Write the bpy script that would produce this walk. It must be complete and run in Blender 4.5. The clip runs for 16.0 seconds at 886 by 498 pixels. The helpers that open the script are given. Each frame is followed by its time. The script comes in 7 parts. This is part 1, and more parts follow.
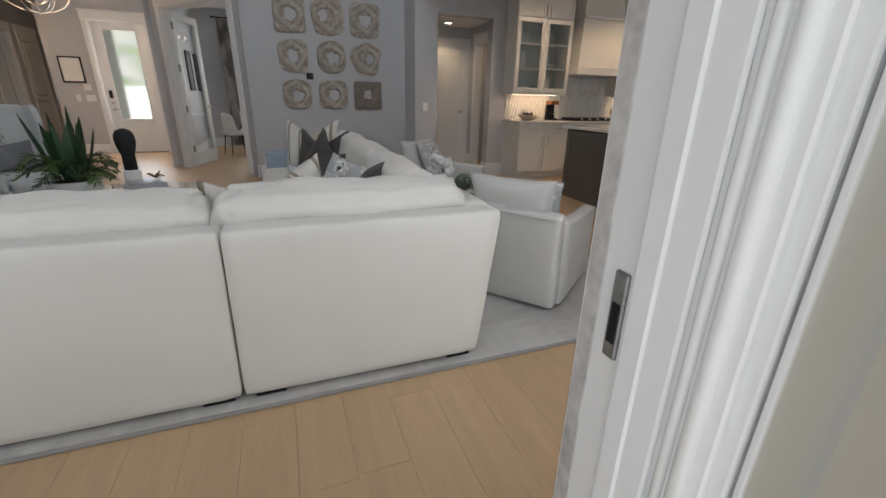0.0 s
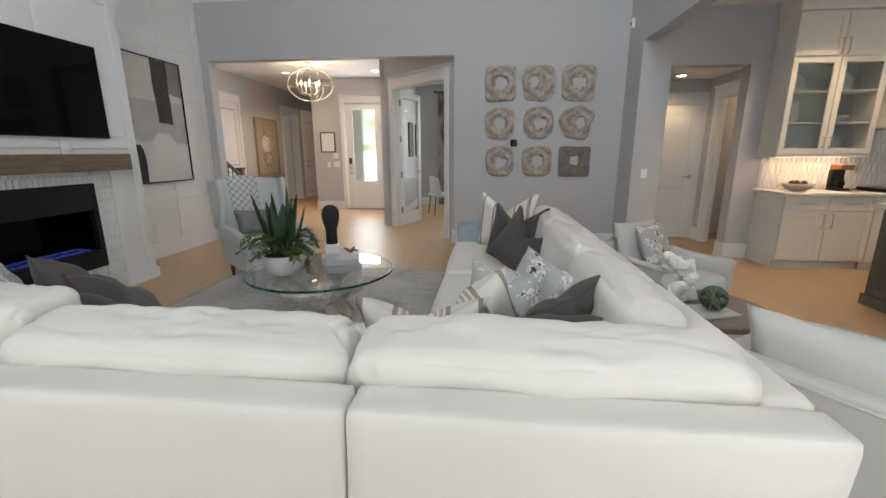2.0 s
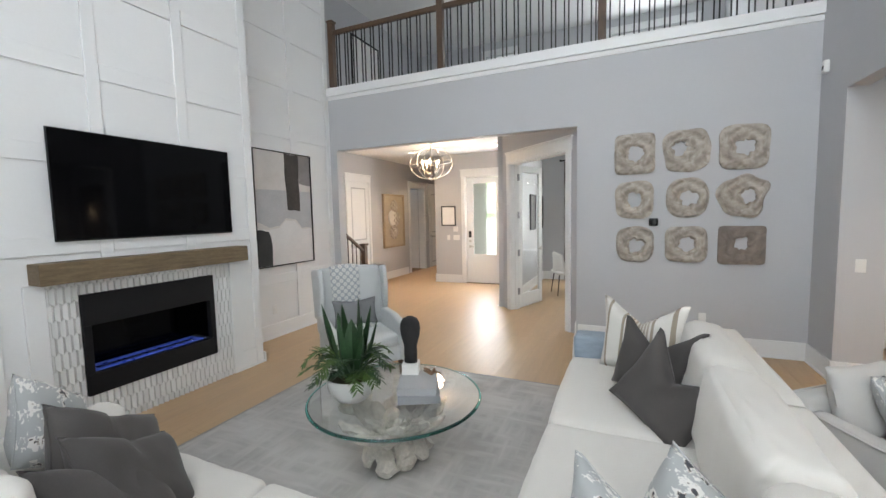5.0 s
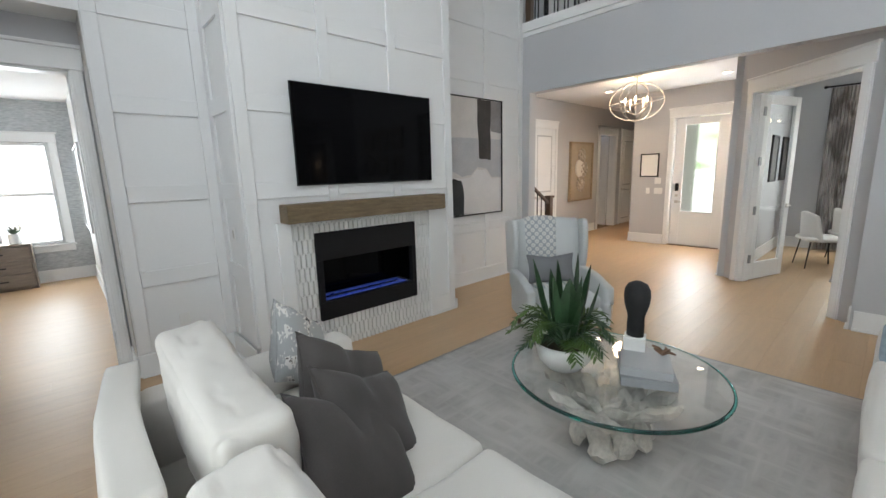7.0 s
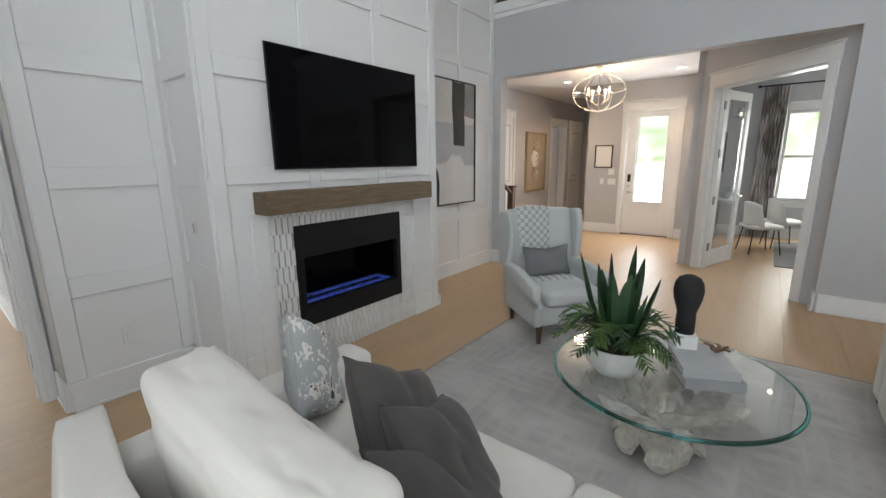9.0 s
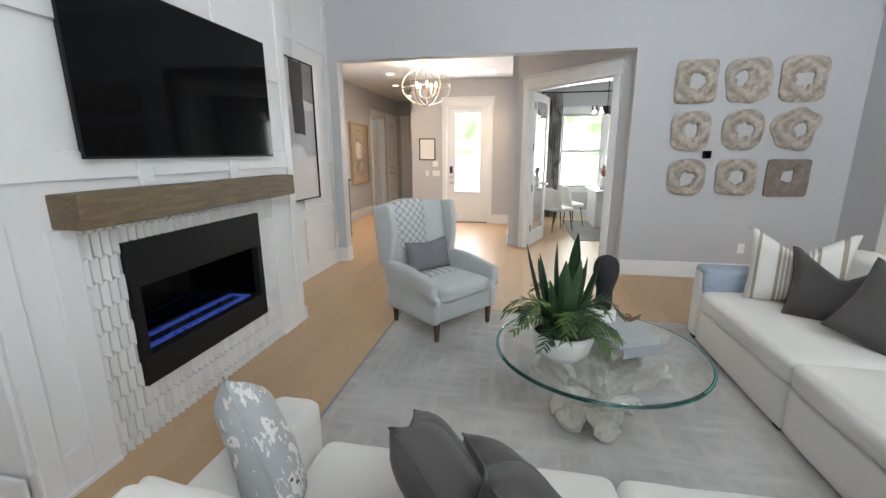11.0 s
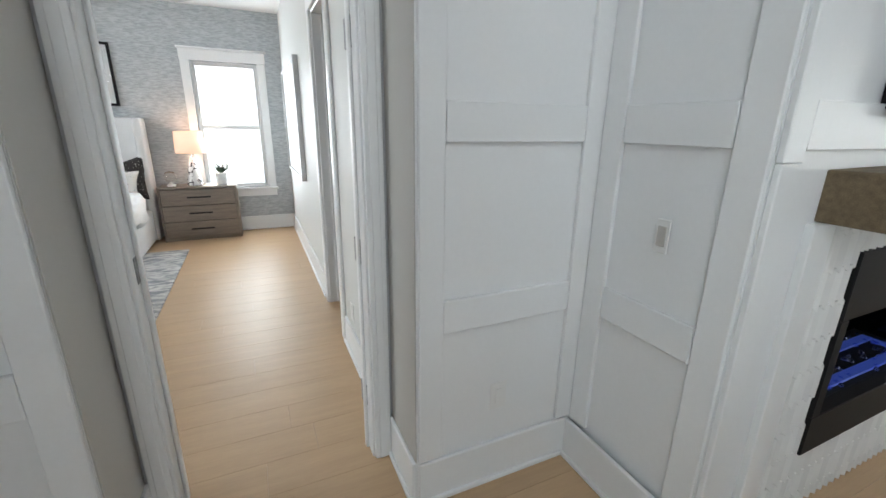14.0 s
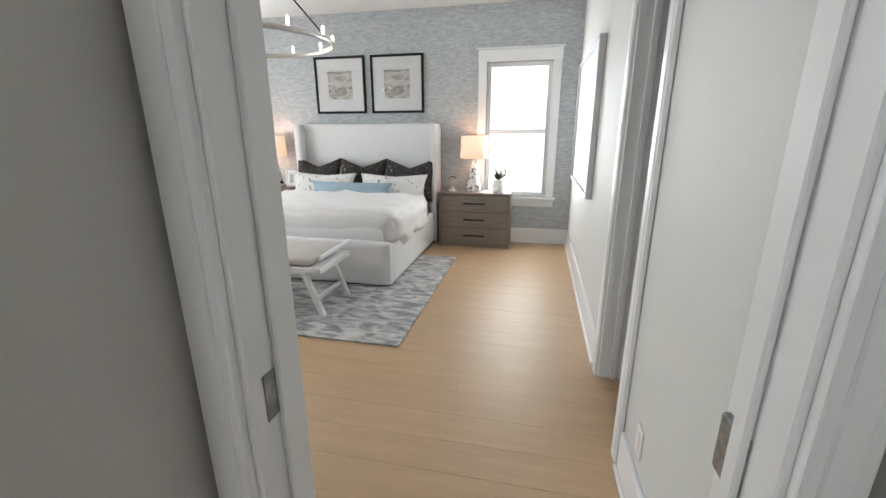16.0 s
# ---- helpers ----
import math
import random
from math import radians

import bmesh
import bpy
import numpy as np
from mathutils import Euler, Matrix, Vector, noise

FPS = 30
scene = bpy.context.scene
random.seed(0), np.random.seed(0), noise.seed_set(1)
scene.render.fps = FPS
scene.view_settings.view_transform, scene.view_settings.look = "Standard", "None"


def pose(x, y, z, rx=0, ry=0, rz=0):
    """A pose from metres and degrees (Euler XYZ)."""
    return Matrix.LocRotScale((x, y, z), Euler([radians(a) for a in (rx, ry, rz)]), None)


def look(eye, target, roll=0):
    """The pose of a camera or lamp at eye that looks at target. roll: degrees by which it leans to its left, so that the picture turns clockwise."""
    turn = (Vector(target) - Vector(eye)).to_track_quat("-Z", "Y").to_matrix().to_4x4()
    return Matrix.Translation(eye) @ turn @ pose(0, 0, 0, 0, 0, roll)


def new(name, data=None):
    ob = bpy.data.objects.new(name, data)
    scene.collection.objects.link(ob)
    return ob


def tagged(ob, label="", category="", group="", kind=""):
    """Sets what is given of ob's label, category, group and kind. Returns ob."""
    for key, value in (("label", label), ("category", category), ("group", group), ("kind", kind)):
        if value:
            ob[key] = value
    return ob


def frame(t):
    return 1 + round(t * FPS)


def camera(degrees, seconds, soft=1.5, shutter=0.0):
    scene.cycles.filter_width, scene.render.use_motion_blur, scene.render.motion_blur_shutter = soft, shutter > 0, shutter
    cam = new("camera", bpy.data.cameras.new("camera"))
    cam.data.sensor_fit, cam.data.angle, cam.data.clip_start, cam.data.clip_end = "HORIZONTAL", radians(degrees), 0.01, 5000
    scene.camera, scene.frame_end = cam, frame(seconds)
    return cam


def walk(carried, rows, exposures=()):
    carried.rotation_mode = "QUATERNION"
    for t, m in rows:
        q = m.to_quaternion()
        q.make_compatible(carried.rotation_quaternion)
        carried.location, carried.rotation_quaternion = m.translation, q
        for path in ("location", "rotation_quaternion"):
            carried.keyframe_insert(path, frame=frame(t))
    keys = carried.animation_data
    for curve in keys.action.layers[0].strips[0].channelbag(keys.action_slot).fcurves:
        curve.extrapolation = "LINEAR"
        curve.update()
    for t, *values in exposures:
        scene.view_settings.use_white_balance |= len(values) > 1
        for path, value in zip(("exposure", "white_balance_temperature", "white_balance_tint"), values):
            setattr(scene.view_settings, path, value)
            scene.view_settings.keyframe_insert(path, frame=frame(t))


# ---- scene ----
cam = camera(94.1, 16.0)
EXPOSURES = [(0, -1.1, 6500, 15), (0.5, -0.8, 6450, 13), (1, -0.64, 6500, 12), (2, -0.52, 6650, 13), (3, -0.18, 6650, 13), (5.5, 0.02, 6400, 12), (7, -0.22, 6400, 11),
             (9, -0.34, 6450, 12), (10, 0.02, 6450, 13), (12.5, 0.06, 6150, 10), (13, -0.2, 6400, 12), (14, -0.2, 6300, 10), (15, -0.36, 6800, 14), (16, -0.36, 6550, 12)]
PATH = [
    (0, (-0.119, 0.329, 1.215), (0.548, 2.084, 0.526), 1.2),
    (0.5, (-0.011, 0.512, 1.216), (0.257, 2.376, 0.545), 1.3),
    (1, (-0.031, 0.715, 1.225), (-0.017, 2.611, 0.589), 1.1),
    (1.5, (-0.051, 0.891, 1.271), (-0.184, 2.806, 0.708), 0.3),
    (2, (-0.048, 1.103, 1.349), (-0.248, 3.04, 0.892), -0.1),
    (2.5, (-0.025, 1.316, 1.429), (-0.267, 3.273, 1.095), -0.5),
    (3, (-0.007, 1.425, 1.523), (-0.286, 3.389, 1.264), -0.9),
    (3.2, (-0.001, 1.48, 1.545), (-0.316, 3.443, 1.323), -1.0),
    (5.3, (0.041, 1.899, 1.617), (-0.874, 3.668, 1.442), -1.3),
    (5.5, (0.031, 1.921, 1.602), (-0.961, 3.646, 1.398), -1.5),
    (6, (-0.062, 1.97, 1.577), (-1.233, 3.567, 1.297), -1.6),
    (6.5, (-0.247, 2.002, 1.565), (-1.577, 3.457, 1.226), -1.7),
    (7, (-0.385, 1.992, 1.558), (-1.834, 3.321, 1.192), -1.6),
    (7.5, (-0.519, 2.003, 1.541), (-2.029, 3.26, 1.166), -1.3),
    (8, (-0.677, 2.009, 1.549), (-2.171, 3.279, 1.156), -0.9),
    (8.5, (-0.845, 1.949, 1.527), (-2.234, 3.331, 1.128), -0.7),
    (9, (-1.011, 1.88, 1.523), (-2.22, 3.418, 1.107), -0.7),
    (9.5, (-1.183, 1.924, 1.494), (-2.123, 3.636, 1.063), -0.7),
    (10, (-1.336, 1.931, 1.502), (-1.983, 3.771, 1.06), -0.8),
    (10.2, (-1.414, 1.903, 1.503), (-1.944, 3.78, 1.059), -0.7),
    (12.3, (-2.393, 1.877, 1.498), (-2.701, 3.799, 1.042), 0.0),
    (12.5, (-2.498, 1.886, 1.491), (-3.006, 3.763, 1.025), 0.1),
    (13, (-2.709, 1.881, 1.476), (-3.804, 3.48, 0.981), 0.6),
    (13.5, (-2.866, 1.836, 1.454), (-4.387, 3.02, 0.921), 1.1),
    (14, (-3.089, 1.818, 1.437), (-4.835, 2.611, 0.868), 0.8),
    (14.5, (-3.316, 1.821, 1.43), (-5.181, 2.254, 0.85), 0.5),
    (15, (-3.555, 1.877, 1.434), (-5.466, 1.972, 0.853), 0.3),
    (15.5, (-3.828, 1.874, 1.395), (-5.738, 1.694, 0.829), 0.2),
    (16, (-4.112, 1.86, 1.416), (-5.987, 1.44, 0.859), -0.2),
]
walk(cam, [(t, look(eye, target, roll)) for t, eye, target, roll in PATH], EXPOSURES)

# ---- light ----
world = bpy.data.worlds.new("sky")
scene.world = world
world.use_nodes = True
wn = world.node_tree
bg = wn.nodes["Background"]
sky = wn.nodes.new("ShaderNodeTexSky")
sky.sky_type, sky.sun_disc = "NISHITA", False
sky.sun_elevation, sky.sun_rotation = radians(64), radians(90)
wn.links.new(sky.outputs["Color"], bg.inputs["Color"])
bg.inputs["Strength"].default_value = 0.14
sun = new("sun", bpy.data.lights.new("sun", "SUN"))
sun.data.energy, sun.data.angle, sun.data.color = 4.0, radians(0.5), (1, 0.95, 0.88)
sun.rotation_euler = (0, radians(26), 0)
scene.view_settings.exposure = 0.0


def area_lamp(name, m, w, h, watts, colour=(1, 1, 1)):
    """A lamp that stands in for the daylight of an opening, or for a fitting's own glow."""
    lamp = bpy.data.lights.new(name, "AREA")
    lamp.shape, lamp.size, lamp.size_y, lamp.energy, lamp.color = "RECTANGLE", w, h, watts, colour
    ob = new(name, lamp)
    ob.matrix_world = m
    return ob


DAY = (0.915, 0.975, 1.0)
WARM = (1.0, 0.72, 0.45)
# daylight of the garden windows (south), low and high
for x, w, k in ((-1.6, 1.4, 14), (1.15, 1.0, 28)):
    area_lamp("daylight_low", pose(x, 0.78, 1.4, 88, 0, 0), w, 2.0, k * w, DAY)
for x, k in ((-1.25, 62), (0.7, 96)):
    area_lamp("daylight_high", pose(x, 0.78, 4.4, 82, 0, 0), 1.5, 2.0, k, DAY)
area_lamp("daylight_door", pose(-0.07, 0.50, 1.3, 90, 0, 0), 0.7, 2.0, 7, DAY)
# kitchen's east window, office, bedroom, front door, loft
area_lamp("daylight_east", pose(7.85, 3.6, 1.6, 90, 0, 90), 2.4, 1.5, 40, DAY)
area_lamp("daylight_office", pose(0.03, 11.9, 1.55, 90, 0, 180), 1.8, 1.5, 90, (0.95, 1.0, 0.95))
area_lamp("daylight_bed", pose(-9.33, 1.6, 1.4, 90, 0, -90), 0.75, 1.5, 42, DAY)
area_lamp("daylight_bed", pose(-9.33, -2.2, 1.4, 90, 0, -90), 0.75, 1.5, 42, DAY)
# fill from an added, unseen south opening, to brighten the bedroom
area_lamp("fill_bed_south", pose(-7.0, -3.3, 1.5, 90, 0, 0), 1.8, 1.5, 100, DAY)
area_lamp("daylight_front", pose(-2.92, 10.922, 1.495, 90, 0, 180), 0.53, 1.63, 46, DAY)
area_lamp("daylight_loft", pose(0.5, 12.9, 5.1, 90, 0, 180), 1.8, 1.3, 40, DAY)

# ---- materials ----


def material(name, base, rough=0.5, metal=0.0, var=0.06, scale=6.0, fine=60.0, bump=0.0, bump_scale=200.0, stretch=(1, 1, 1), spread=0.0, gloss_var=0.0, sheen=0.0):
    """A surface with broad and fine variation of its colour, and fine relief."""
    m = bpy.data.materials.new(name)
    m.use_nodes = True
    nt = m.node_tree
    b = nt.nodes["Principled BSDF"]
    b.inputs["Roughness"].default_value, b.inputs["Metallic"].default_value = rough, metal
    b.inputs["Sheen Weight"].default_value = sheen
    co = nt.nodes.new("ShaderNodeTexCoord")
    mp = nt.nodes.new("ShaderNodeMapping")
    mp.inputs["Scale"].default_value = stretch
    nt.links.new(co.outputs["Object"], mp.inputs["Vector"])
    add = nt.nodes.new("ShaderNodeVectorMath")
    info = nt.nodes.new("ShaderNodeObjectInfo")
    mul = nt.nodes.new("ShaderNodeVectorMath")
    mul.operation = "SCALE"
    mul.inputs[0].default_value = (13.7, 9.1, 5.3)
    nt.links.new(info.outputs["Random"], mul.inputs["Scale"])
    nt.links.new(mp.outputs[0], add.inputs[0])
    nt.links.new(mul.outputs[0], add.inputs[1])
    n1, n2 = nt.nodes.new("ShaderNodeTexNoise"), nt.nodes.new("ShaderNodeTexNoise")
    n1.inputs["Scale"].default_value, n2.inputs["Scale"].default_value = scale, fine
    n1.inputs["Detail"].default_value, n2.inputs["Detail"].default_value = 3, 2
    for n in (n1, n2):
        nt.links.new(add.outputs[0], n.inputs["Vector"])
    mix = nt.nodes.new("ShaderNodeMath")
    mix.operation = "MULTIPLY_ADD"
    mix.inputs[1].default_value = 0.6
    nt.links.new(n1.outputs["Fac"], mix.inputs[0])
    half = nt.nodes.new("ShaderNodeMath")
    half.operation = "MULTIPLY"
    half.inputs[1].default_value = 0.4
    nt.links.new(n2.outputs["Fac"], half.inputs[0])
    nt.links.new(half.outputs[0], mix.inputs[2])
    last = mix.outputs[0]
    if spread:
        sp = nt.nodes.new("ShaderNodeMath")
        sp.operation = "MULTIPLY_ADD"
        sp.inputs[1].default_value = spread
        nt.links.new(info.outputs["Random"], sp.inputs[0])
        nt.links.new(last, sp.inputs[2])
        sub = nt.nodes.new("ShaderNodeMath")
        sub.operation = "SUBTRACT"
        sub.inputs[1].default_value = spread / 2
        nt.links.new(sp.outputs[0], sub.inputs[0])
        last = sub.outputs[0]
    ramp = nt.nodes.new("ShaderNodeValToRGB")
    e = ramp.color_ramp.elements
    e[0].position, e[1].position = 0.3, 0.7
    e[0].color = (*[c * (1 - var) for c in base], 1)
    e[1].color = (*[min(1, c * (1 + var)) for c in base], 1)
    nt.links.new(last, ramp.inputs["Fac"])
    nt.links.new(ramp.outputs[0], b.inputs["Base Color"])
    if gloss_var:
        g = nt.nodes.new("ShaderNodeMath")
        g.operation = "MULTIPLY_ADD"
        g.inputs[1].default_value, g.inputs[2].default_value = gloss_var, rough - gloss_var / 2
        nt.links.new(n1.outputs["Fac"], g.inputs[0])
        nt.links.new(g.outputs[0], b.inputs["Roughness"])
    if bump:
        n3 = nt.nodes.new("ShaderNodeTexNoise")
        n3.inputs["Scale"].default_value = bump_scale
        nt.links.new(add.outputs[0], n3.inputs["Vector"])
        bp = nt.nodes.new("ShaderNodeBump")
        bp.inputs["Strength"].default_value, bp.inputs["Distance"].default_value = bump, 0.004
        nt.links.new(n3.outputs["Fac"], bp.inputs["Height"])
        nt.links.new(bp.outputs[0], b.inputs["Normal"])
    return m


def glow(name, colour, strength):
    m = bpy.data.materials.new(name)
    m.use_nodes = True
    b = m.node_tree.nodes["Principled BSDF"]
    b.inputs["Base Color"].default_value = (*colour, 1)
    b.inputs["Emission Color"].default_value = (*colour, 1)
    b.inputs["Emission Strength"].default_value = strength
    return m


def glass(name, colour=(1, 1, 1), rough=0.0, ior=1.45):
    m = bpy.data.materials.new(name)
    m.use_nodes = True
    b = m.node_tree.nodes["Principled BSDF"]
    b.inputs["Base Color"].default_value = (*colour, 1)
    b.inputs["Roughness"].default_value = rough
    b.inputs["IOR"].default_value = ior
    b.inputs["Transmission Weight"].default_value = 1
    return m


def patterned(name, low, high, pick, rough=0.8, bump=0.0):
    """A surface whose colour runs between two by the value that pick(nodes, links, coordinates) gives."""
    m = bpy.data.materials.new(name)
    m.use_nodes = True
    nt = m.node_tree
    b = nt.nodes["Principled BSDF"]
    b.inputs["Roughness"].default_value = rough
    co = nt.nodes.new("ShaderNodeTexCoord")
    fac = pick(nt, co.outputs["Object"])
    ramp = nt.nodes.new("ShaderNodeValToRGB")
    ramp.color_ramp.elements[0].color, ramp.color_ramp.elements[1].color = (*low, 1), (*high, 1)
    nt.links.new(fac, ramp.inputs["Fac"])
    nt.links.new(ramp.outputs[0], b.inputs["Base Color"])
    if bump:
        bp = nt.nodes.new("ShaderNodeBump")
        bp.inputs["Strength"].default_value, bp.inputs["Distance"].default_value = bump, 0.004
        nt.links.new(fac, bp.inputs["Height"])
        nt.links.new(bp.outputs[0], b.inputs["Normal"])
    return m, ramp.color_ramp, b, nt


def noise_pick(scale, stretch=(1, 1, 1), detail=4.0, distort=0.0):
    def pick(nt, co):
        mp = nt.nodes.new("ShaderNodeMapping")
        mp.inputs["Scale"].default_value = stretch
        nt.links.new(co, mp.inputs["Vector"])
        n = nt.nodes.new("ShaderNodeTexNoise")
        n.inputs["Scale"].default_value, n.inputs["Detail"].default_value = scale, detail
        n.inputs["Distortion"].default_value = distort
        nt.links.new(mp.outputs[0], n.inputs["Vector"])
        return n.outputs["Fac"]
    return pick


paint_grey = material("grey wall paint", (0.495, 0.503, 0.525), 0.62, var=0.02, scale=1.5, bump=0.12, bump_scale=320)
# for the doorway returns: their shade is put into this darker tone
paint_return_shade = material("greige return paint, darkened for shade", (0.50, 0.49, 0.465), 0.6, var=0.02, scale=1.5, bump=0.12, bump_scale=320)
paint_bed = material("off-white bedroom wall paint", (0.64, 0.65, 0.635), 0.6, var=0.02, scale=1.5, bump=0.12, bump_scale=320)
paint_white = material("white trim paint", (0.785, 0.795, 0.80), 0.36, var=0.02, scale=2, bump=0.05, bump_scale=150)
paint_ceiling = material("white ceiling paint", (0.80, 0.80, 0.80), 0.8, var=0.02, scale=2, bump=0.15, bump_scale=250)
oak = material("light oak floor", (0.49, 0.335, 0.195), 0.42, var=0.085, scale=3.0, fine=22, stretch=(7, 0.55, 7), bump=0.06, bump_scale=90, spread=0.10, gloss_var=0.10)
oak_gap = material("floor joint", (0.26, 0.18, 0.11), 0.8)
mantel_wood = material("stained mantel wood", (0.15, 0.108, 0.060), 0.55, var=0.45, scale=5, fine=30, stretch=(10, 1.2, 10), bump=0.25, bump_scale=60)
dark_wood = material("dark stained wood", (0.085, 0.05, 0.03), 0.42, var=0.3, scale=5, fine=40, stretch=(6, 6, 1))
linen = material("off-white linen upholstery", (0.715, 0.695, 0.655), 0.92, var=0.035, scale=3, fine=260, bump=0.35, bump_scale=600, sheen=0.15)
black_metal = material("black metal", (0.018, 0.018, 0.02), 0.45, metal=0.6, var=0.2)
nickel = material("brushed nickel", (0.55, 0.53, 0.50), 0.3, metal=1.0, var=0.06)
steel_dark = material("worn dull steel", (0.30, 0.31, 0.32), 0.45, metal=1.0, var=0.3, scale=30)
plastic_white = material("white plastic", (0.78, 0.78, 0.77), 0.35, var=0.01)
black_gloss = material("black screen glass", (0.002, 0.002, 0.0025), 0.06, var=0.1)
black_gloss.node_tree.nodes["Principled BSDF"].inputs["Specular IOR Level"].default_value = 0.14
black_matt = material("matt black", (0.008, 0.008, 0.009), 0.6, var=0.2)
black_matt.node_tree.nodes["Principled BSDF"].inputs["Specular IOR Level"].default_value = 0.25
clear_glass = glass("window glass")

# ---- helpers for building ----


def cuboid(bm, x0, x1, y0, y1, z0, z1, bevel=0.0, seg=2):
    made = bmesh.ops.create_cube(bm, size=1.0, matrix=Matrix.LocRotScale(((x0 + x1) / 2, (y0 + y1) / 2, (z0 + z1) / 2), None, (x1 - x0, y1 - y0, z1 - z0)))
    if bevel:
        edges = list({e for v in made["verts"] for e in v.link_edges})
        bmesh.ops.bevel(bm, geom=edges, offset=bevel, segments=seg, affect="EDGES", profile=0.5)
    return made["verts"]


def block(x0, x1, y0, y1, z0, z1, bevel=0.0, seg=2):
    bm = bmesh.new()
    cuboid(bm, x0, x1, y0, y1, z0, z1, bevel, seg)
    return bm


def rod(bm, a, b, r0, r1=None, n=10):
    """A round bar from a to b."""
    a, b = Vector(a), Vector(b)
    m = Matrix.Translation((a + b) / 2) @ (b - a).to_track_quat("Z", "Y").to_matrix().to_4x4()
    bmesh.ops.create_cone(bm, cap_ends=True, segments=n, radius1=r0, radius2=r0 if r1 is None else r1, depth=(b - a).length, matrix=m)


def turned(profile, n=32):
    """A body turned about z from (radius, height) pairs."""
    bm = bmesh.new()
    rings = []
    for r, z in profile:
        rings.append([bm.verts.new((r * math.cos(k * math.tau / n), r * math.sin(k * math.tau / n), z)) for k in range(n)])
    for a, b in zip(rings, rings[1:]):
        for k in range(n):
            bm.faces.new((a[k], a[(k + 1) % n], b[(k + 1) % n], b[k]))
    bm.faces.new(list(reversed(rings[0])))
    bm.faces.new(rings[-1])
    return bm


def ring(radius, thick, n=48, m=8):
    """A hoop in the xy plane."""
    bm = bmesh.new()
    rows = []
    for i in range(n):
        a = i * math.tau / n
        rows.append([bm.verts.new(((radius + thick * math.cos(j * math.tau / m)) * math.cos(a), (radius + thick * math.cos(j * math.tau / m)) * math.sin(a), thick * math.sin(j * math.tau / m))) for j in range(m)])
    for i in range(n):
        for j in range(m):
            bm.faces.new((rows[i][j], rows[(i + 1) % n][j], rows[(i + 1) % n][(j + 1) % m], rows[i][(j + 1) % m]))
    return bm


def part(name, bm, mat, parent=None, label="", smooth=False):
    """Links a bmesh as one mesh object, under a thing or a part."""
    bmesh.ops.recalc_face_normals(bm, faces=bm.faces)
    me = bpy.data.meshes.new(name)
    bm.to_mesh(me)
    bm.free()
    me.materials.append(mat)
    if smooth:
        for p in me.polygons:
            p.use_smooth = True
    ob = new(name, me)
    if parent:
        ob.parent = parent
    if label:
        ob["label"] = label
    return ob


def piece(name, mesh, parent, loc=(0, 0, 0), label=""):
    ob = new(name, mesh)
    ob.parent, ob.location = parent, loc
    if label:
        ob["label"] = label
    return ob


def thing(name, label, category, m=None, group="", kind=""):
    ob = new(name)
    ob.empty_display_size = 0.1
    if m is not None:
        ob.matrix_world = m
    return tagged(ob, label, category, group, kind)


def setting(name, bm, mat, label="", category=""):
    return tagged(part(name, bm, mat), label, category, kind="structure")


def pierced(bm, axis, p0, p1, a0, a1, z0, z1, holes=()):
    """A wall slab between p0 and p1 across `axis`, along the other from a0 to a1, with holes (a0, a1, z0, z1) through it."""
    As = sorted({a0, a1, *[h for o in holes for h in o[:2]]})
    Zs = sorted({z0, z1, *[h for o in holes for h in o[2:]]})
    solid = lambda a, z: not any(o[0] < a < o[1] and o[2] < z < o[3] for o in holes)
    V = {}

    def v(i, j, k):
        key = (i, j, k)
        if key not in V:
            p = (p0, p1)[k]
            V[key] = bm.verts.new((p, As[i], Zs[j]) if axis == "x" else (As[i], p, Zs[j]))
        return V[key]
    na, nz = len(As) - 1, len(Zs) - 1
    full = [[a0 <= As[i] and As[i + 1] <= a1 and solid((As[i] + As[i + 1]) / 2, (Zs[j] + Zs[j + 1]) / 2) for j in range(nz)] for i in range(na)]
    at = lambda i, j: 0 <= i < na and 0 <= j < nz and full[i][j]
    for i in range(na):
        for j in range(nz):
            if not full[i][j]:
                continue
            for k in (0, 1):
                bm.faces.new((v(i, j, k), v(i + 1, j, k), v(i + 1, j + 1, k), v(i, j + 1, k)))
            for di, dj, (c, d) in ((-1, 0, ((i, j), (i, j + 1))), (1, 0, ((i + 1, j), (i + 1, j + 1))), (0, -1, ((i, j), (i + 1, j))), (0, 1, ((i, j + 1), (i + 1, j + 1)))):
                if not at(i + di, j + dj):
                    bm.faces.new((v(*c, 0), v(*d, 0), v(*d, 1), v(*c, 1)))
    return bm


def wall(name, axis, p0, p1, a0, a1, z0, z1, holes=(), mat=None, label=""):
    return setting(name, pierced(bmesh.new(), axis, p0, p1, a0, a1, z0, z1, holes), mat or paint_grey, label)

# ---- the large structure ----
XW, XC, XK = -4.30, -3.71, 1.80   # panelled wall, chimney breast, kitchen side
YN, YS = 7.26, 0.77               # wall with the carvings, garden wall
RAILS = (0.73, 1.39, 2.05, 2.71, 3.39, 4.05, 4.71, 5.37)

subfloor = setting("floor", pierced(bmesh.new(), "x", -12, 9, -5, 16, -0.12, -0.016), oak_gap, "pale oak plank floor with a satin finish", "floor")
win_holes_low = [(-2.3, -0.9, 0.3, 2.4), (0.65, 1.65, 0.3, 2.4)]
win_holes_high = [(-2.0, -0.5, 3.4, 5.4), (-0.05, 1.45, 3.4, 5.4)]
wall("wall_south", "y", 0.55, YS, -4.75, 8.15, 0, 6.2, [(-0.45, 0.30, 0, 2.44)] + win_holes_low + win_holes_high)
wall_west = wall("wall_west", "x", -4.60, XW, YS, YN, 0, 6.2, [(1.335, 2.27, 0, 2.71)], paint_white, "white panelled wall with square battens")
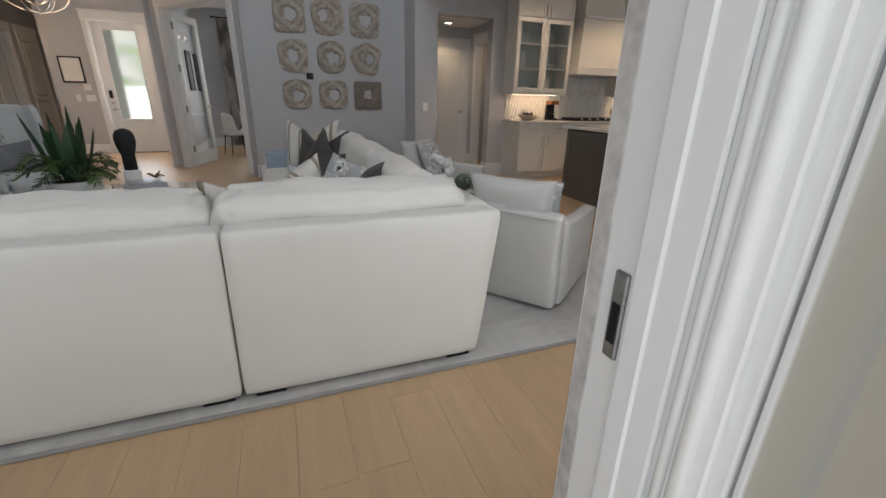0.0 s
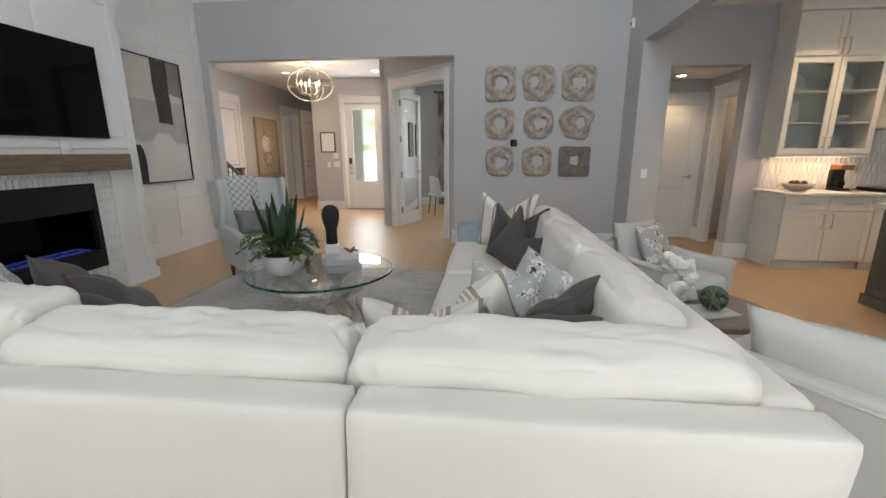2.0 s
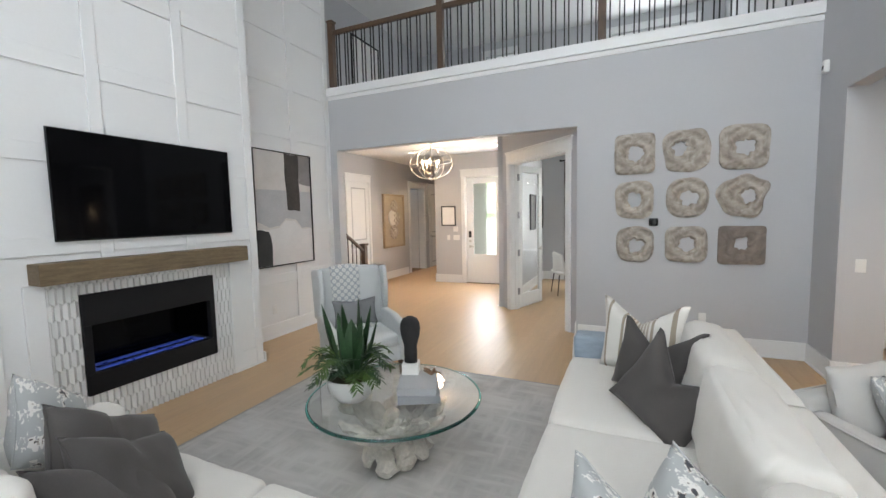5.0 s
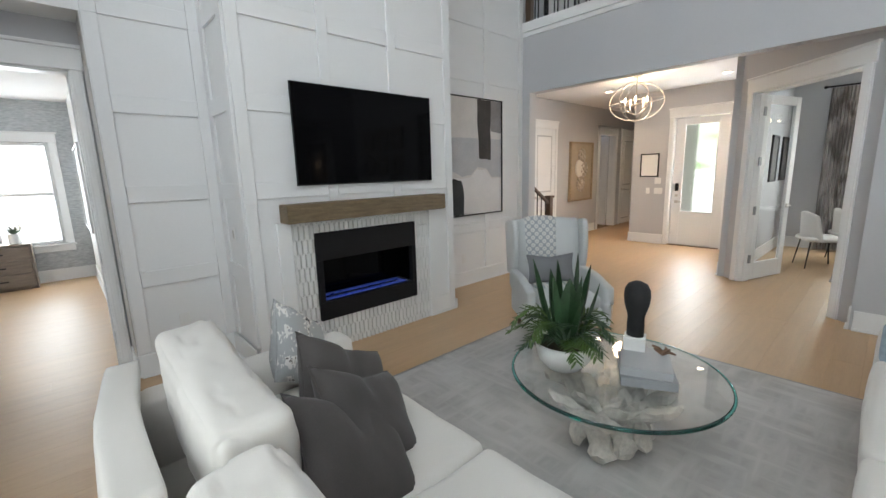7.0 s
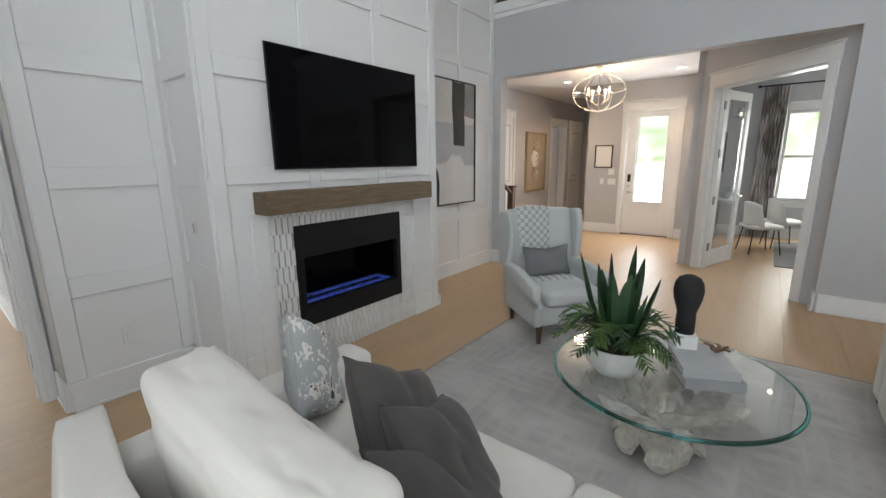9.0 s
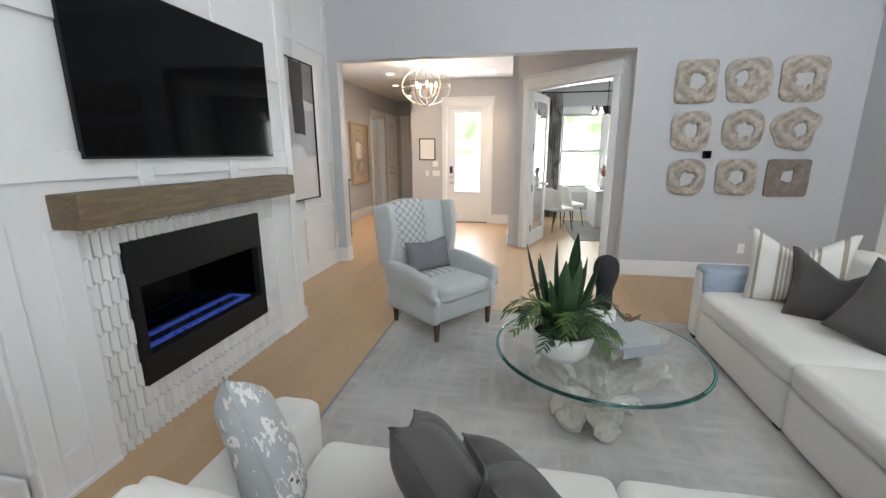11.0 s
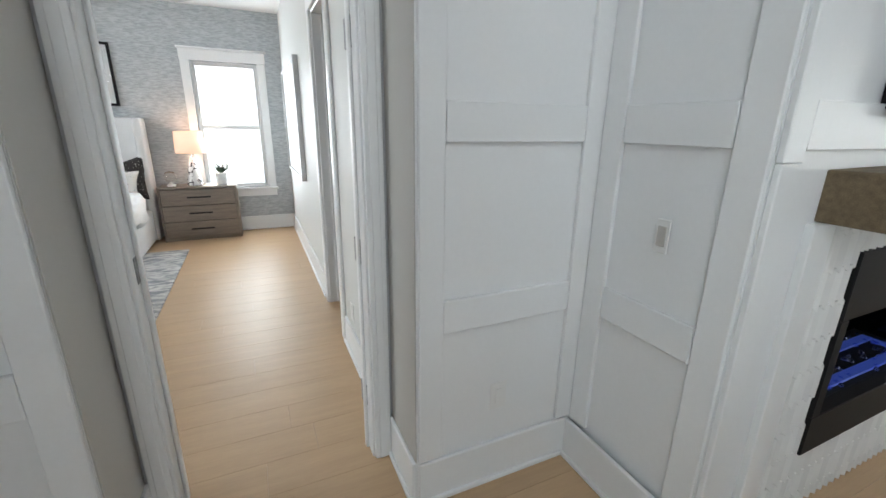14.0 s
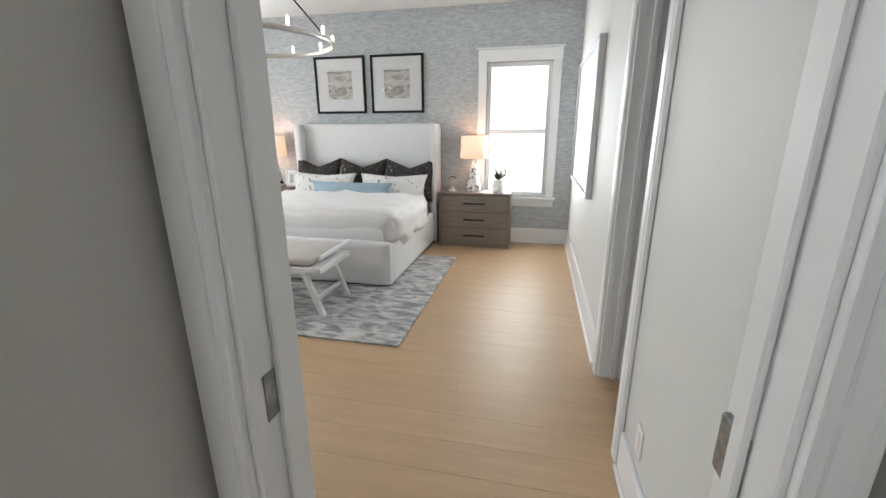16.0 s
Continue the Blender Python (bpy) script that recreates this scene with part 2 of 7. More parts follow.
wall("wall_bedroom_door", "x", -4.74, -4.602, -3.5, 2.29, 0, 3.0, [(1.415, 2.19, 0, 2.37)])
chimney = setting("chimney_breast", pierced(bmesh.new(), "x", XW + 0.002, XC, 3.01, 5.20, 0, 6.2, [(3.54, 4.63, 0.285, 1.075)]), paint_white, "white panelled chimney breast rising two storeys", "chimney breast")
wall_north = wall("wall_north", "y", YN, YN + 0.16, XW, XK + 0.15, 0, 3.494, [(-4.16, -0.52, 0, 2.66)], None, "pale blue-grey painted wall with a wide opening")
wall("wall_pier", "x", XK, XK + 0.15, 6.70, YN, 0, 6.2)
wall("wall_header_kitchen", "x", XK, XK + 0.15, YS, 6.70, 2.65, 6.2)
wall("wall_facade", "y", 0.503, 0.546, -4.75, 8.15, 0, 6.2, [(-0.56, 0.41, 0, 2.64)] + win_holes_low + win_holes_high, paint_white, "white rendered garden facade")
# thin liners over the white returns, their colour darkened to stand in for shade
setting("wall_return", block(-4.598, XW, 1.336, 1.340, 0.192, 2.708), paint_return_shade, "return wall of the bedroom doorway, shade put into its greige")
setting("wall_return", block(-4.598, XW, 2.265, 2.269, 0.192, 2.708), paint_return_shade, "return wall of the bedroom doorway, shade put into its greige")
wall_kitchen = wall("wall_kitchen", "y", 6.70, 6.88, XK + 0.15, 8.15, 0, 3.0, [(2.15, 3.05, 0, 2.36)])
wall("wall_east", "x", 8.0, 8.15, 0.55, 6.9, 0, 3.0, [(2.4, 4.8, 0.85, 2.35)])
setting("ceiling_great_room", block(-4.6, 1.95, 0.55, 7.42, 6.2, 6.35), paint_ceiling, "white ceiling", "ceiling")
setting("ceiling_kitchen", block(1.951, 8.15, 0.55, 6.88, 3.0, 3.1), paint_ceiling, "white ceiling", "ceiling")
setting("ceiling_foyer", block(-6.0, 3.6, 7.421, 14.6, 3.0, 3.12), paint_ceiling, "white ceiling", "ceiling")
setting("ceiling_bedroom", block(-9.6, -4.60, -3.6, 4.6, 2.80, 2.92), paint_ceiling, "white ceiling", "ceiling")

# foyer, stairs hall and office
wall("wall_front", "y", 10.87, 11.02, -4.14, -1.95, 0, 3.0, [(-3.38, -2.46, 0, 2.47)], None, "warm grey foyer wall round the front door")
wall("wall_hall_west", "x", -5.65, -5.50, 7.42, 14.6, 0, 3.0, [(12.10, 12.98, 0, 2.4)])
wall("wall_hall_east", "x", -4.14, -3.99, 11.02, 14.3, 0, 3.0)
wall("wall_hall_end", "y", 14.3, 14.45, -6.6, -3.99, 0, 3.0)
wall("wall_closet", "x", -6.75, -6.6, 11.4, 14.4, 0, 3.0)
wall("wall_closet_side", "y", 11.25, 11.4, -6.7, -5.66, 0, 3.0)
wall("wall_stairs_south", "y", YN + 0.17, YN + 0.30, -5.5, -4.32, 0, 3.0)
wall("wall_foyer_east", "x", -1.95, -1.80, 8.72, 12.0, 0, 3.0)
wall("wall_office_north", "y", 12.0, 12.15, -1.95, 2.6, 0, 3.0, [(-0.90, 0.96, 0.72, 2.35)])
wall("wall_office_east", "x", 2.45, 2.6, 7.95, 12.0, 0, 3.0)
# diagonal wall with the office's double doorway, from its south end to its north end
DA, DB = Vector((-0.52, 7.43, 0)), Vector((-1.87, 8.72, 0))
diag_len = (DB - DA).length
diag = Matrix.Translation(DA) @ Matrix.Rotation(math.atan2(DB.y - DA.y, DB.x - DA.x), 4, "Z")
ob = wall("wall_diagonal", "y", -0.14, 0.0, 0, diag_len, 0, 3.0, [(0.22, diag_len - 0.24, 0, 2.42)])
ob.matrix_world = diag
# back hall beyond the kitchen and the washroom
wall("wall_backhall_north", "y", 8.02, 8.17, 1.95, 3.35, 0, 3.0)
wall("wall_backhall_east", "x", 3.25, 3.35, 6.88, 8.02, 0, 3.0, [(6.96, 7.72, 0, 2.1)])
setting("ceiling_backhall", block(1.95, 3.25, 6.881, 8.02, 2.40, 2.46), paint_ceiling, "white ceiling of the back hall", "ceiling")
wall("wall_washroom_east", "x", 4.6, 4.7, 6.88, 8.6, 0, 3.0)
wall("wall_washroom_north", "y", 8.5, 8.6, 3.351, 4.6, 0, 3.0)
wall("wall_washroom_west", "x", 3.25, 3.35, 8.171, 8.6, 0, 3.0)
setting("ceiling_washroom", block(3.351, 4.6, 6.881, 8.5, 2.60, 2.66), paint_ceiling, "white washroom ceiling", "ceiling")
# bedroom
wall_bed_far = wall("wall_bedroom_west", "x", -9.56, -9.41, -3.6, 4.5, 0, 2.8, [(1.22, 1.98, 0.60, 2.18), (-2.58, -1.82, 0.60, 2.18)], None, "grey grasscloth wallpaper wall")
wall("wall_bedroom_north", "y", 2.29, 2.42, -9.41, -4.60, 0, 2.8, [(-6.42, -5.80, 0, 2.2)], paint_bed)
wall("wall_bedroom_south", "y", -3.6, -3.45, -9.41, -4.6, 0, 2.8, [(-8.0, -6.0, 0.7, 2.3)], paint_bed)
wall("wall_bath_north", "y", 4.4, 4.55, -9.41, -4.6, 0, 2.8)
# loft
setting("loft_floor", block(-5.5, 2.6, YN + 0.17, 13.2, 3.13, 3.59), paint_white, "loft floor edge", "floor")
wall("wall_loft_north", "y", 13.0, 13.15, -5.6, 2.75, 3.56, 6.6, [(-3.5, -2.7, 4.4, 5.85), (-0.4, 1.4, 4.4, 5.85)])
wall("wall_loft_west", "x", -5.65, -5.5, YN + 0.1, 13.0, 3.56, 6.6)
wall("wall_loft_south", "y", YN + 0.1, YN + 0.2, -5.5, -4.61, 3.0, 6.2)
wall("wall_loft_east", "x", 1.96, 2.1, YN + 0.1, 13.0, 3.56, 6.6)
setting("ceiling_loft", block(-5.6, 2.7, YN + 0.17, 13.15, 6.2, 6.3), paint_ceiling, "white loft ceiling", "ceiling")

# ---- battens of the panelled walls ----
BW = 0.09


def batten(parent, x0, x1, y0, y1, z0, z1, name="batten"):
    return part(name, block(x0, x1, y0, y1, z0, z1, 0.003, 1), paint_white, parent)


def panelling(parent, face, y_edges, z0, z1, rails, gaps=()):
    """Stiles at y_edges and rails between them on a wall that faces +x; gaps are (y0, y1, z0, z1) left free."""
    for y in y_edges:
        cuts = sorted((g[2], g[3]) for g in gaps if g[0] < y + BW / 2 < g[1])
        z = z0
        for a, b in cuts + [(z1, z1)]:
            if a > z + 0.05:
                batten(parent, face, face + 0.019, y, y + BW, z, min(a, z1), "stile")
            z = max(z, b)
    for r in rails:
        for ya, yb in zip(y_edges, y_edges[1:]):
            a, b = ya + BW + 0.0015, yb - 0.0015
            if not any(g[0] < (a + b) / 2 < g[1] and g[2] < r + 0.06 < g[3] for g in gaps):
                batten(parent, face, face + 0.018, a, b, r, r + 0.125, "rail")


panelling(chimney, XC, [3.012, 3.71, 4.40, 5.105], 1.36, 6.2, RAILS[1:])
panelling(wall_west, XW, [5.205, 6.40, 7.168], 0.20, 6.2, RAILS)
panelling(wall_west, XW, [2.275, 2.918], 0.20, 2.71, RAILS[:3])
panelling(wall_west, XW, [2.275, 2.918], 2.71, 6.2, RAILS[3:])
panelling(wall_west, XW, [0.775, 1.243], 0.20, 6.2, RAILS)
batten(wall_west, XW, XW + 0.02, 1.335, 2.272, 2.83, 2.95, "rail")
# narrow side of the chimney breast
for r in RAILS:
    part("rail", block(XW + 0.12, XC - 0.10, 2.992, 3.010, r, r + 0.125, 0.003, 1), paint_white, chimney)
for x0 in (XW + 0.022, XC - 0.097):
    part("stile", block(x0, x0 + 0.095, 2.991, 3.010, 0.20, 6.2, 0.003, 1), paint_white, chimney)
# beside the fireplace: an outer stile, a tall sunk field and a flat leg under the mantel
for stile, rail, leg in (((3.012, 3.10), (3.101, 3.228), (3.229, 3.345)), ((5.11, 5.198), (4.932, 5.109), (4.825, 4.931))):
    part("pilaster_stile", block(XC, XC + 0.019, *stile, 0.0, 1.359, 0.003, 1), paint_white, chimney)
    part("pilaster_rail", block(XC, XC + 0.018, *rail, 0.0, 0.20, 0.003, 1), paint_white, chimney)
    part("pilaster_leg", block(XC, XC + 0.026, *leg, 0.0, 1.186, 0.003, 1), paint_white, chimney)
for y in (3.71, 4.40):
    part("stile", block(XC, XC + 0.019, y, y + BW, 1.3395, 1.3595, 0.003, 1), paint_white, chimney)
part("shoe_mould", block(XC + 0.02, XC + 0.036, 3.0, 3.345, 0, 0.025, 0.004), paint_white, chimney)
part("shoe_mould", block(XC + 0.02, XC + 0.036, 4.825, 5.21, 0, 0.025, 0.004), paint_white, chimney)
part("shoe_mould", block(XW + 0.02, XC + 0.03, 5.20, 5.225, 0, 0.11, 0.004), paint_white, chimney)


# ---- skirtings ----
def skirting(x0, y0, x1, y1, side, h=0.19):
    """A skirting along a wall's foot from one point to another; it stands off to the left (side 1) or right (-1)."""
    a, b = Vector((x0, y0, 0)), Vector((x1, y1, 0))
    L = (b - a).length
    bm = bmesh.new()
    lo, hi = (0, 0.018) if side > 0 else (-0.018, 0)
    cuboid(bm, 0, L, lo, hi, 0, h, 0.004, 1)
    cuboid(bm, 0, L, *((-0.032, -0.018) if side < 0 else (0.018, 0.032)), 0, 0.022, 0.005, 2)
    bmesh.ops.transform(bm, matrix=Matrix.Translation(a) @ Matrix.Rotation(math.atan2(b.y - a.y, b.x - a.x), 4, "Z"), verts=bm.verts)
    return setting("baseboard", bm, paint_white, "white painted baseboard", "baseboard")


skirting(XW, 2.275, XW, 2.99, -1)
skirting(XW, 0.78, XW, 1.33, -1)
skirting(XW, 5.226, XW, 7.25, -1)
skirting(-4.28, 2.99, -3.73, 2.99, -1)
skirting(-0.50, YN, 1.80, YN, -1)
skirting(-4.28, YN, -4.16, YN, -1)
skirting(-4.16, YN - 0.015, -4.16, YN + 0.16, -1)
skirting(-0.52, YN - 0.015, -0.52, YN + 0.16, 1)
skirting(XK, 6.685, XK, YN, 1)
skirting(1.80, 6.70, 2.15, 6.70, -1)
skirting(2.15, 6.69, 2.15, 6.88, -1)
skirting(3.05, 6.69, 3.05, 6.88, 1)
skirting(3.05, 6.70, 3.33, 6.70, -1)
skirting(-4.14, 10.87, -3.47, 10.87, -1)
skirting(-2.37, 10.87, -1.95, 10.87, -1)
skirting(-1.95, 8.75, -1.95, 10.86, 1)
skirting(-5.50, 10.19, -5.50, 11.95, -1)
skirting(-4.14, 10.86, -4.14, 14.3, 1)
skirting(-1.80, 12.0, 2.45, 12.0, -1)
skirting(-1.80, 9.0, -1.80, 12.0, -1)
skirting(-9.41, -3.4, -9.41, 2.28, -1)
skirting(-9.39, 2.29, -6.53, 2.29, -1)
skirting(-5.70, 2.29, -4.74, 2.29, -1)
skirting(-4.60, 2.27, -4.30, 2.27, -1)
skirting(-4.60, 1.335, -4.30, 1.335, 1)
skirting(1.95, 8.02, 2.40, 8.02, -1)
skirting(3.25, 7.81, 3.25, 8.02, 1)


# ---- casings and doors ----
def casing(name, w, h, m, depth=0.14, head=0.14, ears=0.02, width=0.085, label="white painted door casing", both=True):
    """A cased doorway: jamb lining and trim; the opening lies along x from 0 to w, the wall from y 0 (front) to depth."""
    t = tagged(new(name), label, "door casing", kind="structure")
    t.matrix_world = m
    for x0, x1 in ((-0.001, 0.018), (w - 0.018, w + 0.001)):
        part("jamb", block(x0, x1, -0.004, depth + 0.004, 0, h, 0.003, 1), paint_white, t)
        stop = (x0 + 0.0185, x0 + 0.031) if x0 < 0.1 else (x0 - 0.0125, x0 - 0.0005)
        part("door_stop", block(*stop, depth * 0.45, depth * 0.45 + 0.035, 0, h - 0.02, 0.003, 1), paint_white, t)
    part("jamb", block(0.019, w - 0.019, -0.004, depth + 0.004, h - 0.018, h, 0.003, 1), paint_white, t)
    for y0, y1 in ((-0.022, -0.002), (depth + 0.002, depth + 0.022))[: 2 if both else 1]:
        for x0, x1 in ((-width + 0.008, 0.008), (w - 0.008, w + width - 0.008)):
            bm = block(x0, x1, y0, y1, 0, h, 0.004, 2)
            cuboid(bm, x0 + 0.018, x1 - 0.018, y0 - 0.004 if y0 < 0 else y0, y1 if y0 < 0 else y1 + 0.004, 0, h, 0.003, 1)
            part("side_casing", bm, paint_white, t)
        part("head_casing", block(-width - 0.004, w + width + 0.004, y0 - 0.002, y1 + 0.002, h + 0.001, h + head, 0.004, 2), paint_white, t)
        part("cap_moulding", block(-width - ears, w + width + ears, y0 - 0.016, y1 + 0.016, h + head + 0.001, h + head + 0.028, 0.008, 3), paint_white, t)
    return t


def hinge(parent, x, y, z, m=None):
    bm = block(x - 0.012, x + 0.012, y - 0.03, y + 0.03, z - 0.05, z + 0.05, 0.003, 1)
    rod(bm, (x, y - 0.03, z - 0.052), (x, y - 0.03, z + 0.052), 0.008)
    return part("hinge", bm, steel_dark, parent, "dull nickel hinge")


def panel_door(name, w, h, m, label, fields, knob_x=None, mat=None):
    """A door leaf from x 0 to w, front at y 0, with sunk fields (z0, z1)."""
    t = thing(name, label, "door", m)
    bm = block(0, w, 0.012, 0.034, 0.01, h, 0.002, 1)
    part("core", bm, mat or paint_white, t)
    e = 0.115
    for y0, y1 in ((0.0, 0.0115), (0.0345, 0.046)):
        for x0, x1 in ((0, e), (w - e, w)):
            part("door_stile", block(x0, x1, y0, y1, 0.01, h, 0.003, 1), mat or paint_white, t)
        zs = [0.01, *[z for f in fields for z in f], h]
        for z0, z1 in zip(zs[::2], zs[1::2]):
            part("door_rail", block(e + 0.001, w - e - 0.001, y0, y1, z0, z1, 0.003, 1), mat or paint_white, t)
        for z0, z1 in fields:
            part("door_panel", block(e + 0.03, w - e - 0.03, y0 + 0.004, y1 - 0.003, z0 + 0.03, z1 - 0.03, 0.005, 2), mat or paint_white, t)
    if knob_x is not None:
        lever(t, knob_x, 0.0, 0.97, 1 if knob_x < w / 2 else -1)
    return t


def lever(parent, x, y, z, way):
    bm = block(x - 0.028, x + 0.028, y - 0.012, y - 0.001, z - 0.028, z + 0.028, 0.003, 1)
    rod(bm, (x, y - 0.011, z), (x, y - 0.05, z), 0.009)
    cuboid(bm, min(x, x + way * 0.12), max(x, x + way * 0.12), y - 0.058, y - 0.044, z - 0.009, z + 0.009, 0.004, 2)
    part("door_handle", bm, nickel, parent, "nickel lever handle")


# garden door through which one comes in
c = casing("door_garden", 0.75, 2.44, pose(-0.45, 0.55, 0), depth=0.222, width=0.10, label="white painted garden door frame")
part("weather_strip", block(0.7285, 0.7335, 0.196, 0.224, 0, 2.42), material("grey weather strip", (0.50, 0.485, 0.47), 0.9, var=0.3, scale=12, fine=50), c, "mottled grey weather strip")
part("strike_plate", block(0.7265, 0.7345, 0.148, 0.172, 0.875, 1.005, 0.002, 1), steel_dark, c, "worn nickel strike plate")
part("latch_hole", block(0.7250, 0.7267, 0.153, 0.166, 0.90, 0.96), black_matt, c)
part("rebate", block(0.724, 0.7315, 0.06, 0.115, 0, 2.42, 0.004, 2), paint_white, c)
for y, r in ((0.046, 0.007), (0.022, 0.011)):
    bm = bmesh.new()
    rod(bm, (0.731, y, 0), (0.731, y, 2.42), r, n=16)
    part("bead", bm, paint_white, c, smooth=True)
part("flat_trim", block(0.7425, 1.10, -0.036, -0.0265, 0, 2.42, 0.003, 2), paint_white, c, "wide flat white outer trim")

# bedroom doorway at the back of its alcove
c = casing("door_bedroom", 0.775, 2.37, pose(-4.602, 1.415, 0, 0, 0, 90), depth=0.138, width=0.070, head=0.15)
part("strike_plate", block(0.0185, 0.0205, 0.03, 0.065, 0.93, 1.02, 0.001, 1), steel_dark, c, "dull nickel strike plate")
for z in (0.95, 1.75, 0.28):
    hinge(c, 0.757, 0.10, z)
casing("door_bath", 0.62, 2.2, pose(-6.42, 2.29, 0), depth=0.13, width=0.09)
d = panel_door("bathroom_door", 0.60, 2.17, pose(-6.41, 2.44, 0, 0, 0, 88), "white panelled bathroom door standing open", [(0.14, 0.9), (1.02, 2.03)], 0.53)

# front door
c = casing("door_front", 0.92, 2.47, pose(-3.38, 10.87, 0), depth=0.15, width=0.09)
frosted = glass("obscure door glass", (0.97, 0.99, 0.98), 0.10)
t = thing("front_door", "white front door with a tall frosted glass light", "door", pose(-3.36, 10.93, 0))
for b in ((0, 0.155, 0.01, 2.44), (0.725, 0.88, 0.01, 2.44), (0.156, 0.724, 0.01, 0.66), (0.156, 0.724, 2.33, 2.44)):
    part("door_frame", block(b[0], b[1], 0, 0.046, b[2], b[3], 0.003, 1), paint_white, t)
for z in (0.2, 0.44):
    part("door_panel", block(0.2, 0.68, -0.005, -0.001, z, z + 0.19, 0.002, 1), paint_white, t)
for b in ((0.150, 0.175, 0.655, 2.335), (0.705, 0.730, 0.655, 2.335), (0.176, 0.704, 0.655, 0.68), (0.176, 0.704, 2.31, 2.335)):
    part("glazing_bead", block(b[0], b[1], -0.012, -0.001, b[2], b[3], 0.004, 2), paint_white, t)
p = part("glass_pane", block(0.156, 0.724, 0.018, 0.028, 0.66, 2.33), frosted, t, "frosted glass pane")
p.visible_shadow = False
part("keypad_lock", block(0.055, 0.115, -0.03, -0.001, 1.07, 1.22, 0.006, 2), black_metal, t, "black keypad lock")
part("deadbolt", block(0.058, 0.112, -0.022, -0.001, 0.96, 1.01, 0.006, 2), nickel, t)
lever(t, 0.085, 0, 0.86, 1)
setting("threshold", block(-3.38, -2.46, 10.86, 11.03, 0, 0.014, 0.003, 1), dark_wood, "dark door sill", "threshold")

# doors off the hall
panel_door("hall_door", 0.78, 2.38, pose(-5.49, 9.29, 0, 0, 0, 90), "closed white panelled hall door", [(0.14, 0.95), (1.07, 2.26)], 0.06)
casing("door_hall", 0.80, 2.4, pose(-5.499, 9.28, 0, 0, 0, 90), depth=0.02, both=False)
casing("door_closet", 0.88, 2.4, pose(-5.499, 12.10, 0, 0, 0, 90), depth=0.15)
panel_door("closet_door", 0.76, 2.37, pose(-5.66, 12.93, 0, 0, 0, 172), "white panelled door standing open in the hall", [(0.14, 0.95), (1.07, 2.25)], 0.68)
casing("door_hall_two", 0.76, 2.4, pose(-5.499, 13.36, 0, 0, 0, 90), depth=0.02, both=False)
panel_door("hall_door", 0.74, 2.38, pose(-5.49, 13.37, 0, 0, 0, 90), "closed white panelled door further down the hall", [(0.14, 0.95), (1.07, 2.26)], 0.06)
casing("door_hall_end", 0.80, 2.4, pose(-5.30, 14.299, 0), depth=0.02, both=False)
panel_door("hall_end_door", 0.78, 2.38, pose(-5.29, 14.28, 0), "closed white panelled door at the hall's end", [(0.14, 0.95), (1.07, 2.26)], 0.72)
# back hall
casing("door_backhall", 0.72, 2.05, pose(2.45, 8.019, 0), depth=0.02, both=False)
panel_door("back_hall_door", 0.70, 2.03, pose(2.46, 7.99, 0), "closed white two-panel door in the back hall", [(0.14, 0.82), (0.93, 1.92)], 0.64)
casing("door_washroom", 0.76, 2.1, pose(3.25, 7.72, 0, 0, 0, -90), depth=0.10)

# office doorway in the diagonal wall, and its glazed leaf
w = diag_len - 0.46
c = casing("door_office", w, 2.42, diag @ pose(w + 0.22, 0, 0, 0, 0, 180), depth=0.14, width=0.10, head=0.16)
t = thing("glazed_office_door", "white full-glass office door with nickel hinges standing open", "door", pose(-1.585, 8.665, 0, 0, 0, 71))
LW = 0.76
for b in ((0, 0.10, 0.01, 2.40), (LW - 0.10, LW, 0.01, 2.40), (0.101, LW - 0.101, 0.01, 0.24), (0.101, LW - 0.101, 2.29, 2.40)):
    part("door_frame", block(b[0], b[1], 0, 0.042, b[2], b[3], 0.003, 1), paint_white, t)
p = part("glass_pane", block(0.1, LW - 0.1, 0.017, 0.024, 0.24, 2.29), clear_glass, t, "clear glass pane")
p.visible_shadow = False
for z in (0.30, 0.95, 1.58, 2.2):
    part("hinge", block(-0.038, 0.014, -0.009, 0.036, z - 0.055, z + 0.055, 0.003, 1), steel_dark, t, "dull nickel hinge")
lever(t, LW - 0.06, 0, 0.98, -1)


